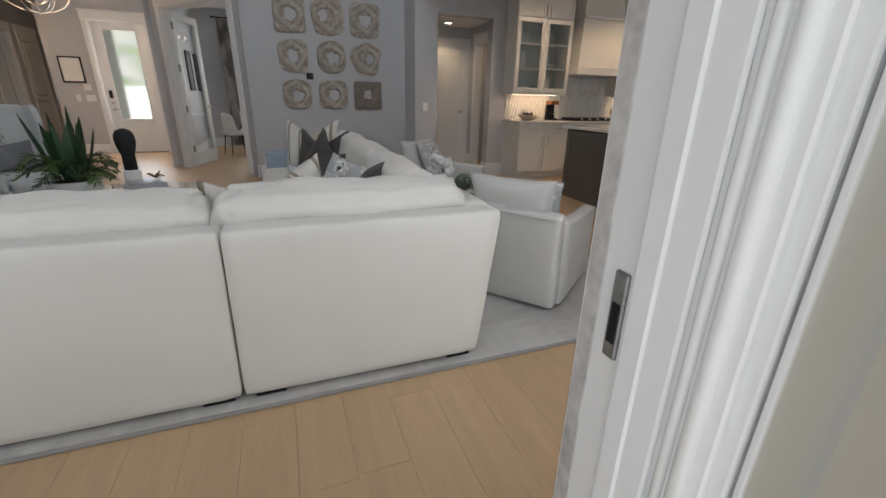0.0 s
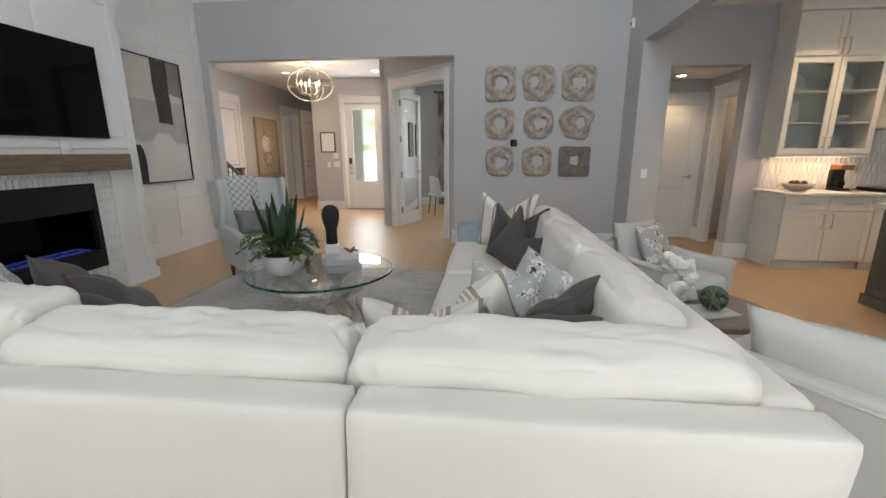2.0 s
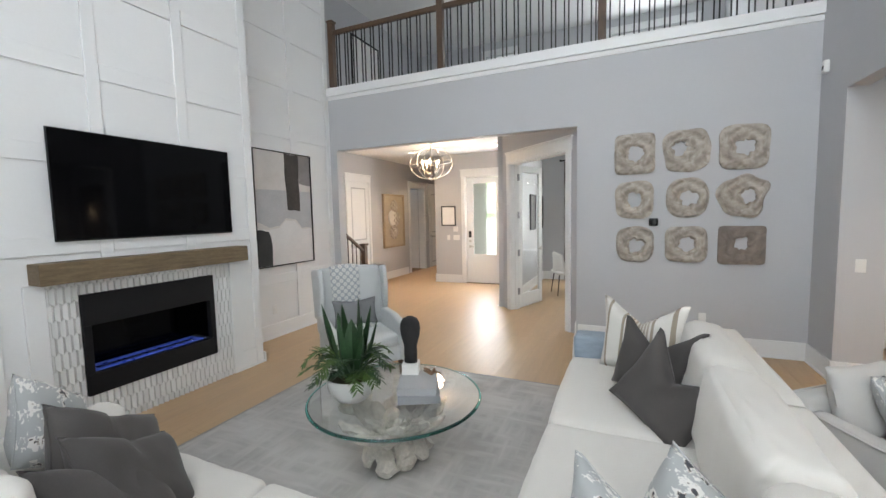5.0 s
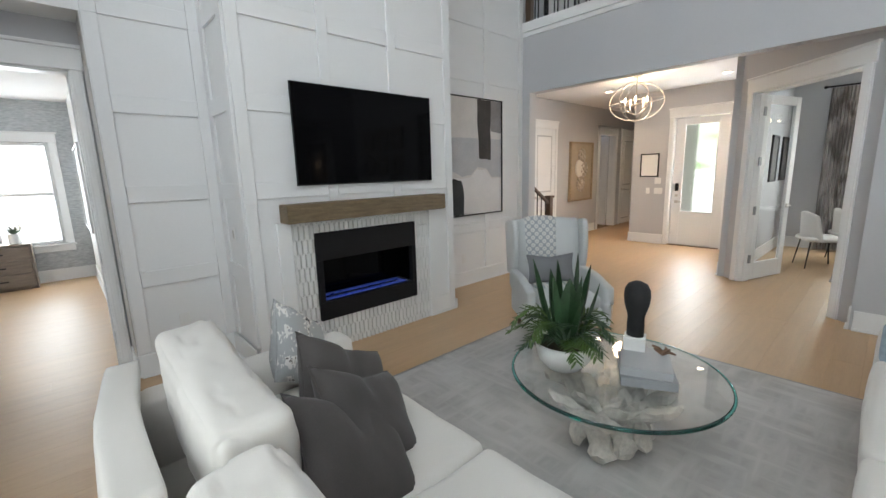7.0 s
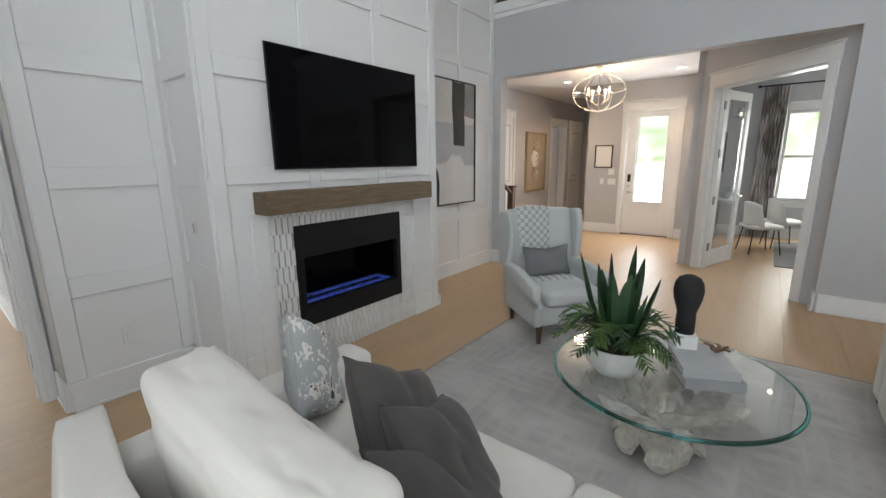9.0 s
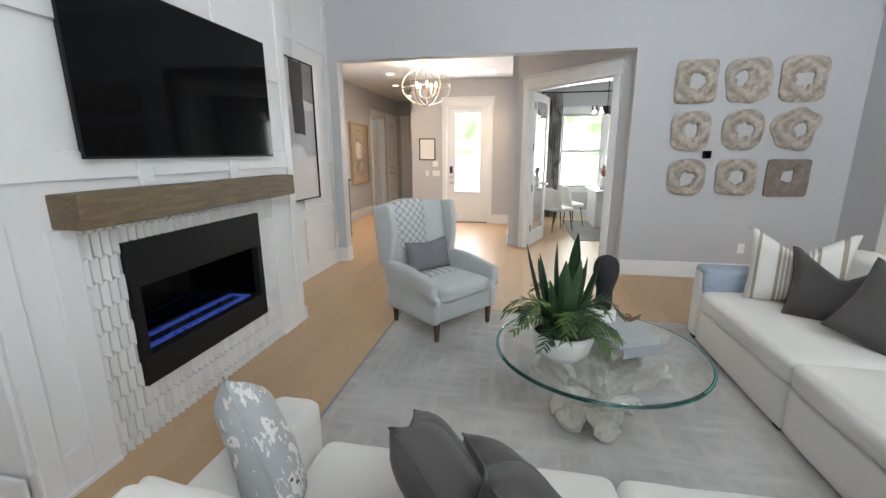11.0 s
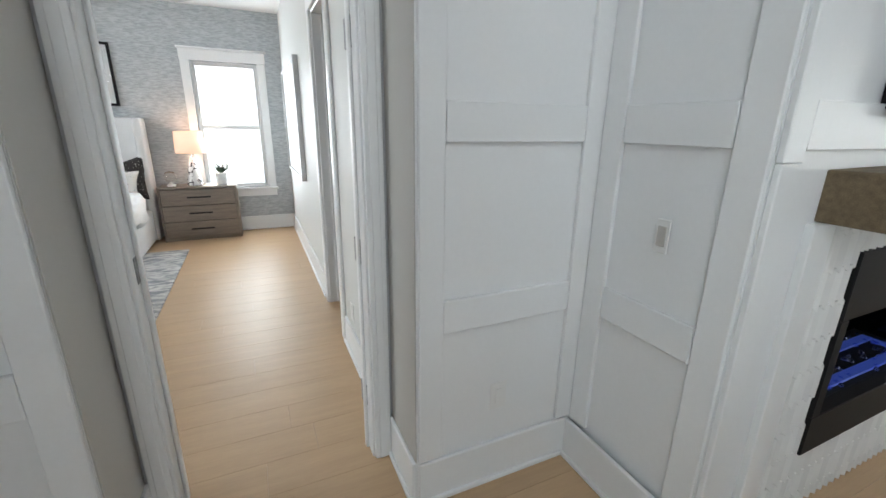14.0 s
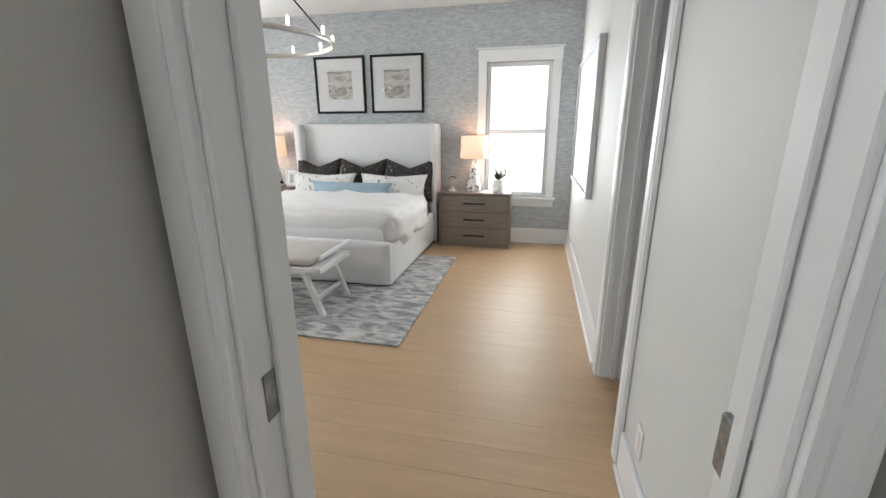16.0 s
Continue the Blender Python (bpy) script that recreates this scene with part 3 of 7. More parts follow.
# ---- windows ----
def window(name, w, h, m, depth=0.15, trim=0.10, rail=0.5, blind=0.0, label="white sash window"):
    """A sash window whose opening runs along x from 0 to w and z from 0 to h, its inner wall face at y 0, the room towards -y."""
    t = tagged(new(name), label, "window", kind="structure")
    t.matrix_world = m
    f = 0.045
    y0, y1 = depth * 0.45, depth * 0.45 + 0.05
    for b in ((0, f, 0, h), (w - f, w, 0, h), (f, w - f, 0, f), (f, w - f, h - f, h)):
        part("window_frame", block(b[0], b[1], y0, y1, b[2], b[3], 0.004, 1), paint_white, t)
    if rail:
        part("meeting_rail", block(f + 0.001, w - f - 0.001, y0 - 0.012, y1 - 0.002, h * rail - 0.025, h * rail + 0.025, 0.004, 1), paint_white, t)
    for z0, z1 in (((f, h * rail - 0.025), (h * rail + 0.025, h - f)) if rail else ((f, h - f),)):
        p = part("pane", block(f, w - f, y0 + 0.018, y0 + 0.024, z0, z1), clear_glass, t)
        p.visible_shadow = False
    if blind:
        part("roller_blind", block(f, w - f, y0 - 0.03, y0 - 0.026, h - blind * h, h - 0.01), material("translucent blind", (0.85, 0.86, 0.86), 0.9), t, "white roller blind half lowered")
    if trim:
        for x0, x1 in ((-trim, 0), (w, w + trim)):
            part("side_casing", block(x0, x1, -0.022, -0.001, -0.005, h, 0.004, 2), paint_white, t)
        part("head_casing", block(-trim - 0.005, w + trim + 0.005, -0.025, -0.001, h + 0.001, h + 0.13, 0.004, 2), paint_white, t)
        part("cap_moulding", block(-trim - 0.025, w + trim + 0.025, -0.04, -0.001, h + 0.131, h + 0.155, 0.007, 2), paint_white, t)
        part("window_sill", block(-trim - 0.02, w + trim + 0.02, -0.055, depth * 0.4, -0.035, -0.005, 0.006, 2), paint_white, t)
        part("apron", block(-trim, w + trim, -0.02, -0.001, -0.125, -0.036, 0.004, 1), paint_white, t)
    return t


for i, (x0, x1, z0, z1) in enumerate(win_holes_low):
    window(f"window_garden_{i + 1}", x1 - x0, z1 - z0, pose(x1, YS, z0, 0, 0, 180), 0.22, rail=0)
for i, (x0, x1, z0, z1) in enumerate(win_holes_high):
    window(f"window_high_{i + 1}", x1 - x0, z1 - z0, pose(x1, YS, z0, 0, 0, 180), 0.22, rail=0)
window("window_bedroom_1", 0.76, 1.58, pose(-9.41, 1.22, 0.60, 0, 0, 90))
window("window_bedroom_2", 0.76, 1.58, pose(-9.41, -2.58, 0.60, 0, 0, 90))
# added window out of view, to go with the bedroom's south fill
window("window_bedroom_unseen", 2.0, 1.6, pose(-6.0, -3.45, 0.7, 0, 0, 180), rail=0)
for i, x0 in enumerate((-0.90, 0.03)):
    window(f"window_office_{i + 1}", 0.93, 1.63, pose(x0, 12.0, 0.72), trim=0.08)
window("window_east", 2.4, 1.5, pose(8.0, 4.8, 0.85, 0, 0, -90), rail=0.5)
window("window_loft_1", 0.8, 1.45, pose(-3.5, 13.0, 4.4))
window("window_loft_2", 1.8, 1.45, pose(-0.4, 13.0, 4.4))

# ---- loft edge and railing ----
setting("loft_ledge", block(XW + 0.02, XK - 0.001, YN - 0.045, YN + 0.165, 3.495, 3.62, 0.006, 2), paint_white, "white painted loft ledge", "trim")
setting("loft_ledge_moulding", block(XW + 0.02, XK - 0.001, YN - 0.018, YN - 0.0005, 3.435, 3.4945, 0.006, 2), paint_white, "white moulding under the loft ledge", "trim")
t = thing("loft_railing", "loft railing with black iron balusters and brown wooden handrail", "railing")
part("handrail", block(XW + 0.03, XK - 0.002, YN + 0.055, YN + 0.115, 4.45, 4.52, 0.012, 3), dark_wood, t, "brown wooden handrail")
for x in (XW + 0.065, -2.36, -0.25):
    post = part("newel_post", block(x - 0.045, x + 0.045, YN + 0.04, YN + 0.13, 3.622, 4.64, 0.006, 2), dark_wood, t, "brown wooden post")
    part("cap", block(x - 0.058, x + 0.058, YN + 0.027, YN + 0.143, 4.641, 4.67, 0.008, 2), dark_wood, post)
bm = bmesh.new()
cuboid(bm, -0.0075, 0.0075, -0.0075, 0.0075, 3.622, 4.45)
bal = part("baluster", bm, black_metal, t)
bal.location = (XW + 0.16, YN + 0.085, 0)
x, k = XW + 0.16, 0
while x < XK - 0.12:
    k += 1
    x += 0.052 if k % 2 else 0.105
    if min(abs(x - p) for p in (XW + 0.065, -2.36, -0.25)) > 0.06:
        piece("baluster", bal.data, t, (x, YN + 0.085, 0))

# ---- the living room ----


def soft(x0, x1, y0, y1, z0, z1, r=0.05, cuts=9, crown=0.0, wrinkle=0.004, seed=0.0):
    """A stuffed block with rounded edges, bulging faces and faint wrinkles."""
    bm = bmesh.new()
    bmesh.ops.create_cube(bm, size=2.0)
    bmesh.ops.subdivide_edges(bm, edges=bm.edges[:], cuts=cuts, use_grid_fill=True)
    c = Vector(((x0 + x1) / 2, (y0 + y1) / 2, (z0 + z1) / 2))
    h = Vector(((x1 - x0) / 2, (y1 - y0) / 2, (z1 - z0) / 2))
    r = min(r, *[a * 0.98 for a in h])
    ease = lambda t: math.copysign(1 - (1 - abs(t)) ** 1.5, t)
    for v in bm.verts:
        n = Vector([ease(a) for a in v.co])
        p = Vector([n[i] * h[i] for i in range(3)])
        q = Vector([max(-h[i] + r, min(h[i] - r, p[i])) for i in range(3)])
        d = p - q
        if d.length > 1e-6:
            p = q + d.normalized() * r
        b = [max(0.0, 1 - n[i] ** 2) for i in range(3)]
        if crown:
            p += Vector((n.x * b[1] * b[2], n.y * b[0] * b[2], n.z * b[0] * b[1])) * crown
        fold = noise.noise(Vector((p.x * 5.5 + seed * 3, p.y * 5.5, p.z * 3.0 - seed)) + Vector((0.6, 0.6, 0.6)) * noise.noise(p * 4 + Vector((seed, 5, 1))))
        w = -wrinkle * 0.75 * max(0.0, 1 - abs(fold) / 0.09) + noise.noise(p * 5 + Vector((seed, seed * 1.7, 3))) * wrinkle + noise.noise(p * 16 + Vector((seed, 0, 9))) * wrinkle * 0.4
        v.co = c + p + p.normalized() * w
    return bm


def pillow_shape(w, h, d, chop=0.0, seed=0.0, n=18):
    """A throw pillow standing on its lower edge, in the xz plane, its face towards -y."""
    bm = bmesh.new()
    side = []
    for s in (-1, 1):
        g = []
        for i in range(n + 1):
            row = []
            for j in range(n + 1):
                u, v = -1 + 2 * i / n, -1 + 2 * j / n
                x = u * (1 - 0.09 * (1 - v * v) * abs(u) ** 3)
                z = v * (1 - 0.09 * (1 - u * u) * abs(v) ** 3)
                t = max(0.0, (1 - u ** 4) * (1 - v ** 4)) ** 0.62
                p = Vector((x * w / 2, s * t * d / 2, z * h / 2))
                if chop:  # a blow on the top edge: two peaked corners and a crease between them
                    rise = max(0.0, (v + 1) / 2) ** 1.6
                    p.z -= chop * max(0.0, 1 - abs(u) / 0.85) * rise
                    p.x += math.copysign(min(1.0, abs(u) * 1.6), u) * chop * 0.16 * rise
                    p.y *= 1 - 0.55 * math.exp(-(u / 0.16) ** 2) * max(0.0, v + 0.1)
                k = noise.noise(Vector((x * 1.6 + seed, z * 1.6, s + seed))) * 0.012 + noise.noise(Vector((x * 5 + seed, z * 4, s * 2))) * 0.004
                p.y += s * k * (0.3 + t)
                row.append(bm.verts.new(p))
            g.append(row)
        for i in range(n):
            for j in range(n):
                f = (g[i][j], g[i + 1][j], g[i + 1][j + 1], g[i][j + 1])
                bm.faces.new(f if s < 0 else f[::-1])
        side.append(g)
    bmesh.ops.remove_doubles(bm, verts=bm.verts, dist=0.0015)
    bmesh.ops.translate(bm, verts=bm.verts, vec=(0, 0, h / 2))
    return bm


def piping(w, h, r=0.004, n=18, chop=0.0):
    """The cord round a pillow's edge."""
    pts = []
    for k in range(4 * n):
        s, f = divmod(k, n)
        a = -1 + 2 * f / n
        u, v = ((a, -1), (1, a), (-a, 1), (-1, -a))[s]
        rise = max(0.0, (v + 1) / 2) ** 1.6
        dx, dz = math.copysign(min(1.0, abs(u) * 1.6), u) * chop * 0.16 * rise, chop * max(0.0, 1 - abs(u) / 0.85) * rise
        pts.append(Vector((u * (1 - 0.09 * (1 - v * v) * abs(u) ** 3) * w / 2 + dx, 0, v * (1 - 0.09 * (1 - u * u) * abs(v) ** 3) * h / 2 + h / 2 - dz)))
    return tube(pts, r, closed=True)


def tube(pts, r, closed=False, m=6, taper=None):
    bm = bmesh.new()
    n = len(pts)
    rows = []
    for i, p in enumerate(pts):
        a = pts[(i - 1) % n] if closed or i else p
        b = pts[(i + 1) % n] if closed or i < n - 1 else p
        t = (Vector(b) - Vector(a)).normalized()
        e = t.cross(Vector((0, 0, 1)) if abs(t.z) < 0.9 else Vector((1, 0, 0))).normalized()
        f = t.cross(e)
        q = r if taper is None else r * (1 + (taper - 1) * i / (n - 1))
        rows.append([bm.verts.new(Vector(p) + (e * math.cos(j * math.tau / m) + f * math.sin(j * math.tau / m)) * q) for j in range(m)])
    for i in range(n if closed else n - 1):
        for j in range(m):
            bm.faces.new((rows[i][j], rows[(i + 1) % n][j], rows[(i + 1) % n][(j + 1) % m], rows[i][(j + 1) % m]))
    if not closed:
        bm.faces.new(rows[0][::-1])
        bm.faces.new(rows[-1])
    return bm


charcoal = material("charcoal velvet", (0.062, 0.056, 0.054), 0.85, var=0.2, scale=4, fine=200, bump=0.2, bump_scale=500, sheen=0.12)
mid_grey = material("mid grey cloth", (0.19, 0.195, 0.205), 0.9, var=0.08, scale=6, fine=300, bump=0.3, bump_scale=600)
pale_cloth = material("pale grey chair cloth", (0.55, 0.545, 0.53), 0.92, var=0.06, scale=4, fine=300, bump=0.35, bump_scale=550, sheen=0.1)
chair_cloth = material("ice-grey woven chair cloth", (0.55, 0.57, 0.57), 0.9, var=0.05, scale=5, fine=260, bump=0.35, bump_scale=500, sheen=0.1)
blue_throw = material("blue-grey woven throw", (0.33, 0.40, 0.47), 0.95, var=0.16, scale=6, fine=90, stretch=(1, 1, 6), bump=0.5, bump_scale=300)


def floral_pick(nt, co):
    v = nt.nodes.new("ShaderNodeTexVoronoi")
    v.inputs["Scale"].default_value = 17
    n = nt.nodes.new("ShaderNodeTexNoise")
    n.inputs["Scale"].default_value, n.inputs["Detail"].default_value = 9, 3
    w = nt.nodes.new("ShaderNodeMixRGB")
    w.inputs[0].default_value = 0.16
    nt.links.new(co, w.inputs[1])
    nt.links.new(n.outputs["Color"], w.inputs[2])
    nt.links.new(w.outputs[0], v.inputs["Vector"])
    sep = nt.nodes.new("ShaderNodeSeparateColor")
    nt.links.new(v.outputs["Color"], sep.inputs[0])
    m = nt.nodes.new("ShaderNodeMath")
    m.operation = "SUBTRACT"
    m.use_clamp = True
    nt.links.new(sep.outputs[0], m.inputs[0])
    nt.links.new(v.outputs["Distance"], m.inputs[1])
    return m.outputs[0]


floral, ramp, b, nt = patterned("grey cloth with white blossoms", (0.40, 0.415, 0.42), (0.05, 0.05, 0.06), floral_pick, 0.7)
ramp.interpolation = "CONSTANT"
ramp.elements[1].position = 0.56
for pos, col in ((0.13, (0.42, 0.44, 0.44, 1)), (0.19, (0.74, 0.73, 0.70, 1)), (0.49, (0.42, 0.38, 0.33, 1))):
    e = ramp.elements.new(pos)
    e.color = col


def stripe_pick(nt, co):
    sep = nt.nodes.new("ShaderNodeSeparateXYZ")
    nt.links.new(co, sep.inputs[0])
    m = nt.nodes.new("ShaderNodeMath")
    m.operation = "MULTIPLY_ADD"
    m.inputs[1].default_value, m.inputs[2].default_value = 2.05, 0.5
    nt.links.new(sep.outputs[0], m.inputs[0])
    return m.outputs[0]


striped, ramp, b, nt = patterned("striped woven cloth", (0.70, 0.68, 0.64), (0.70, 0.68, 0.64), stripe_pick, 0.95)
ramp.interpolation = "CONSTANT"
tan, cream, taupe = (0.33, 0.28, 0.22, 1), (0.70, 0.68, 0.64, 1), (0.43, 0.38, 0.32, 1)
for pos, col in ((0.02, tan), (0.06, cream), (0.27, tan), (0.31, cream), (0.33, taupe), (0.36, cream), (0.38, taupe), (0.41, cream), (0.43, taupe), (0.46, cream), (0.48, taupe), (0.51, cream), (0.53, taupe), (0.56, cream), (0.58, taupe), (0.61, cream), (0.63, taupe), (0.66, cream), (0.69, tan), (0.73, cream), (0.94, tan)):
    e = ramp.elements.new(pos)
    e.color = col
wash = nt.nodes.new("ShaderNodeBump")
weave = nt.nodes.new("ShaderNodeTexNoise")
weave.inputs["Scale"].default_value = 400
nt.links.new(weave.outputs["Fac"], wash.inputs["Height"])
wash.inputs["Strength"].default_value, wash.inputs["Distance"].default_value = 0.4, 0.004
nt.links.new(wash.outputs[0], b.inputs["Normal"])

# sectional sofa
SOFA_X0, SOFA_X1, SOFA_Y0, SOFA_Y1 = -2.78, 0.78, 1.93, 5.45
sofa = thing("sectional_sofa", "off-white linen L-shaped sectional sofa with loose back cushions", "sofa")
SEAM = (-2.72, -1.62, -0.385, 0.80)
for i, (a, b2) in enumerate(zip(SEAM, SEAM[1:])):
    bm = soft(a + 0.003, b2 - 0.003, 1.96, 2.10, 0.035, 0.735, 0.022, 8, 0.0, 0.003, i)
    for v in bm.verts:
        v.co.y -= 0.06 * (1 - v.co.z / 0.74)
        v.co.y += 0.07 * v.co.z / 0.74 * max(0.0, (-2.2 - v.co.x) / 0.52)
        if v.co.x > 0.5:
            v.co.x -= 0.13 * (1 - v.co.z / 0.74)
    part("back_panel", bm, linen, sofa, smooth=True)
    part("seat_base", soft(max(a + 0.003, -2.64), min(b2 - 0.003, 0.62), 2.12, 3.12, 0.035, 0.30, 0.02, 6, 0, 0.003, i + 5), linen, sofa, smooth=True)
for a, b2 in ((3.125, 4.13), (4.133, 5.28)):
    part("seat_base", soft(-0.34, 0.52, a, b2, 0.035, 0.30, 0.02, 6, 0, 0.003, a), linen, sofa, smooth=True)
for a, b2 in ((2.105, 3.12), (3.123, 4.13), (4.133, 5.45)):
    bm = soft(0.66, 0.80, a, b2, 0.035, 0.735, 0.022, 8, 0, 0.003, a)
    for v in bm.verts:
        v.co.x -= 0.11 * (1 - v.co.z / 0.74)
    part("back_panel", bm, linen, sofa, smooth=True)
part("arm", soft(-2.65, -2.455, 2.105, 3.16, 0.035, 0.62, 0.05, 8, 0.0, 0.004, 3), linen, sofa, smooth=True)
part("arm", soft(-0.345, 0.60, 5.285, 5.45, 0.035, 0.60, 0.045, 8, 0.0, 0.004, 4), linen, sofa, smooth=True)
for i, (a, b2) in enumerate(((-2.450, -1.41), (-1.405, -0.30), (-0.295, 0.36))):
    part("seat_cushion", soft(a, b2, 2.30, 3.15, 0.295, 0.455, 0.045, 22, 0.014, 0.008, i + 11), linen, sofa, smooth=True)
for i, (a, b2) in enumerate(((3.155, 4.13), (4.135, 5.28))):
    part("seat_cushion", soft(-0.35, 0.42, a, b2, 0.295, 0.455, 0.045, 22, 0.014, 0.008, i + 14), linen, sofa, smooth=True)
for i, (a, b2, up) in enumerate(((-2.44, -1.54, 0.44), (-1.52, -0.45, 0.40), (-0.425, 0.66, 0.41))):
    bm = soft(a, b2, *((-0.105, 0.13) if i == 0 else (-0.13, 0.13)), 0.0, up, 0.05 if i == 0 else 0.06, 34, 0.02, 0.018 if i == 0 else 0.028, i * 3 + 21)
    for v in bm.verts:  # the end cushion is plumped up towards its outer corner
        if i == 0:
            v.co.z += 0.09 * max(0.0, v.co.z / up) * max(0.0, (-1.9 - v.co.x) / 0.66)
    bmesh.ops.transform(bm, matrix=pose(0, 2.33 if i == 0 else 2.29, 0.43, 4 if i == 0 else 11, 0, 0), verts=bm.verts)
    part("back_cushion", bm, linen, sofa, smooth=True)
for i, (a, b2) in enumerate(((2.46, 3.30), (3.32, 4.26), (4.28, 5.20))):
    bm = soft(-0.13, 0.13, a, b2, 0.0, 0.415, 0.07, 26, 0.022, 0.020, i * 3 + 31)
    bmesh.ops.transform(bm, matrix=pose(0.47, 0, 0.43, 0, 11, 0), verts=bm.verts)
    part("back_cushion", bm, linen, sofa, smooth=True)
foot = part("foot", block(-0.06, 0.06, -0.03, 0.03, 0.013, 0.045, 0.004, 1), black_matt, sofa)
foot.location = (-2.62, 1.955, 0)
for x, y in ((-1.72, 1.955), (-1.52, 1.955), (-0.48, 1.955), (-0.28, 1.955), (0.58, 1.955), (0.58, 3.0), (0.58, 4.2), (0.58, 5.38), (-0.26, 5.38), (-0.26, 4.2), (-0.26, 3.2), (-1.5, 3.05), (-2.62, 3.05)):
    piece("foot", foot.data, sofa, (x, y, 0))


def throw_pillow(m, w, h, d, mat, label, chop=0.0, seed=0.0, cord=True, group=""):
    t = thing("throw_pillow", label, "pillow", m, group)
    part("cover", pillow_shape(w, h, d, chop, seed), mat, t, smooth=True)
    if cord:
        part("piping", piping(w, h, chop=chop), mat, t, smooth=True)
    return t


G1 = "pillows on the sofa"
CH, FL, ST = "charcoal velvet throw pillow with a dented top", "grey throw pillow printed with white blossoms", "cream throw pillow with taupe stripes"
throw_pillow(pose(-2.367, 2.776, 0.477, -19, 34, 122), 0.46, 0.42, 0.16, floral, FL + " against the sofa arm", 0, 1, True, G1)
throw_pillow(pose(-1.771, 2.727, 0.503, -38, 30, 98), 0.50, 0.42, 0.17, charcoal, CH, 0.015, 2, True, G1)
throw_pillow(pose(-1.56, 2.74, 0.485, -43, 26, 104), 0.48, 0.40, 0.17, charcoal, CH, 0.03, 3, True, G1)
throw_pillow(pose(-1.40, 2.60, 0.475, -52, 26, 98), 0.48, 0.44, 0.16, charcoal, CH, 0.03, 4, True, G1)
throw_pillow(pose(-0.29, 2.68, 0.455, -22, 0, 184), 0.46, 0.40, 0.16, striped, ST, 0.12, 5, True, G1)
throw_pillow(pose(-0.07, 2.84, 0.465, -30, 30, 200), 0.50, 0.44, 0.16, striped, ST + " tilted on a corner", 0.04, 6, True, G1)
throw_pillow(pose(0.23, 2.84, 0.46, -26, 8, 222), 0.50, 0.41, 0.16, charcoal, CH + " in the sofa's corner", 0.03, 7, True, G1)
throw_pillow(pose(0.08, 2.72, 0.480, -46, -6, 206), 0.48, 0.42, 0.16, charcoal, "charcoal velvet throw pillow slumped before another", 0.0, 17, True, G1)
throw_pillow(pose(0.02, 3.10, 0.455, -26, 0, 336), 0.40, 0.35, 0.16, floral, FL, 0.08, 8, True, G1)
throw_pillow(pose(0.18, 3.22, 0.46, -18, 12, 306), 0.40, 0.36, 0.16, floral, FL, 0.0, 9, True, G1)
throw_pillow(pose(0.12, 4.28, 0.455, -34, 20, 312), 0.50, 0.48, 0.17, charcoal, CH, 0.17, 10, True, G1)
throw_pillow(pose(0.16, 4.66, 0.455, -24, 0, 322), 0.50, 0.47, 0.17, charcoal, CH, 0.17, 11, True, G1)
throw_pillow(pose(0.12, 5.00, 0.455, -13, 0, 334), 0.55, 0.53, 0.15, striped, ST + " behind the charcoal ones", 0.15, 12, True, G1)

# woven throw over the far arm
t = thing("throw_blanket", "folded blue-grey woven throw over the sofa arm", "blanket")
part("fold", soft(-0.33, 0.06, 5.262, 5.472, 0.42, 0.622, 0.03, 8, 0.004, 0.006, 2), blue_throw, t, smooth=True)

# rug under the seating
def rug_pick(nt, co):
    """Brushed pile: short strokes that run both ways, over broad clouds."""
    a, b, c = noise_pick(1.6, (1, 1, 1), 3, 0.4)(nt, co), noise_pick(5, (0.5, 3.0, 1), 6, 0.3)(nt, co), noise_pick(5, (3.0, 0.5, 1), 6, 0.3)(nt, co)
    mx = nt.nodes.new("ShaderNodeMath")
    mx.operation = "MAXIMUM"
    nt.links.new(b, mx.inputs[0])
    nt.links.new(c, mx.inputs[1])
    mean = nt.nodes.new("ShaderNodeMath")
    mean.operation = "MULTIPLY_ADD"
    mean.inputs[1].default_value = 0.55
    half = nt.nodes.new("ShaderNodeMath")
    half.operation = "MULTIPLY"
    half.inputs[1].default_value = 0.45
    nt.links.new(mx.outputs[0], half.inputs[0])
    nt.links.new(a, mean.inputs[0])
    nt.links.new(half.outputs[0], mean.inputs[2])
    return mean.outputs[0]


rug_grey, ramp, b, nt = patterned("grey silky rug", (0.36, 0.345, 0.33), (0.52, 0.505, 0.485), rug_pick, 0.95, 0.35)
ramp.elements[0].position, ramp.elements[1].position = 0.40, 0.62
t = thing("area_rug", "large pale grey mottled low-pile rug", "rug")
part("rug_body", block(-2.84, 2.13, 1.87, 5.66, 0.002, 0.014, 0.004, 2), rug_grey, t)
edge = material("rug binding", (0.30, 0.29, 0.28), 0.9)
for b2 in ((-2.862, -2.841, 1.85, 5.68), (2.131, 2.152, 1.85, 5.68), (-2.84, 2.13, 1.85, 1.869), (-2.84, 2.13, 5.661, 5.68)):
    part("binding", block(*b2, 0.001, 0.013, 0.004, 2), edge, t)

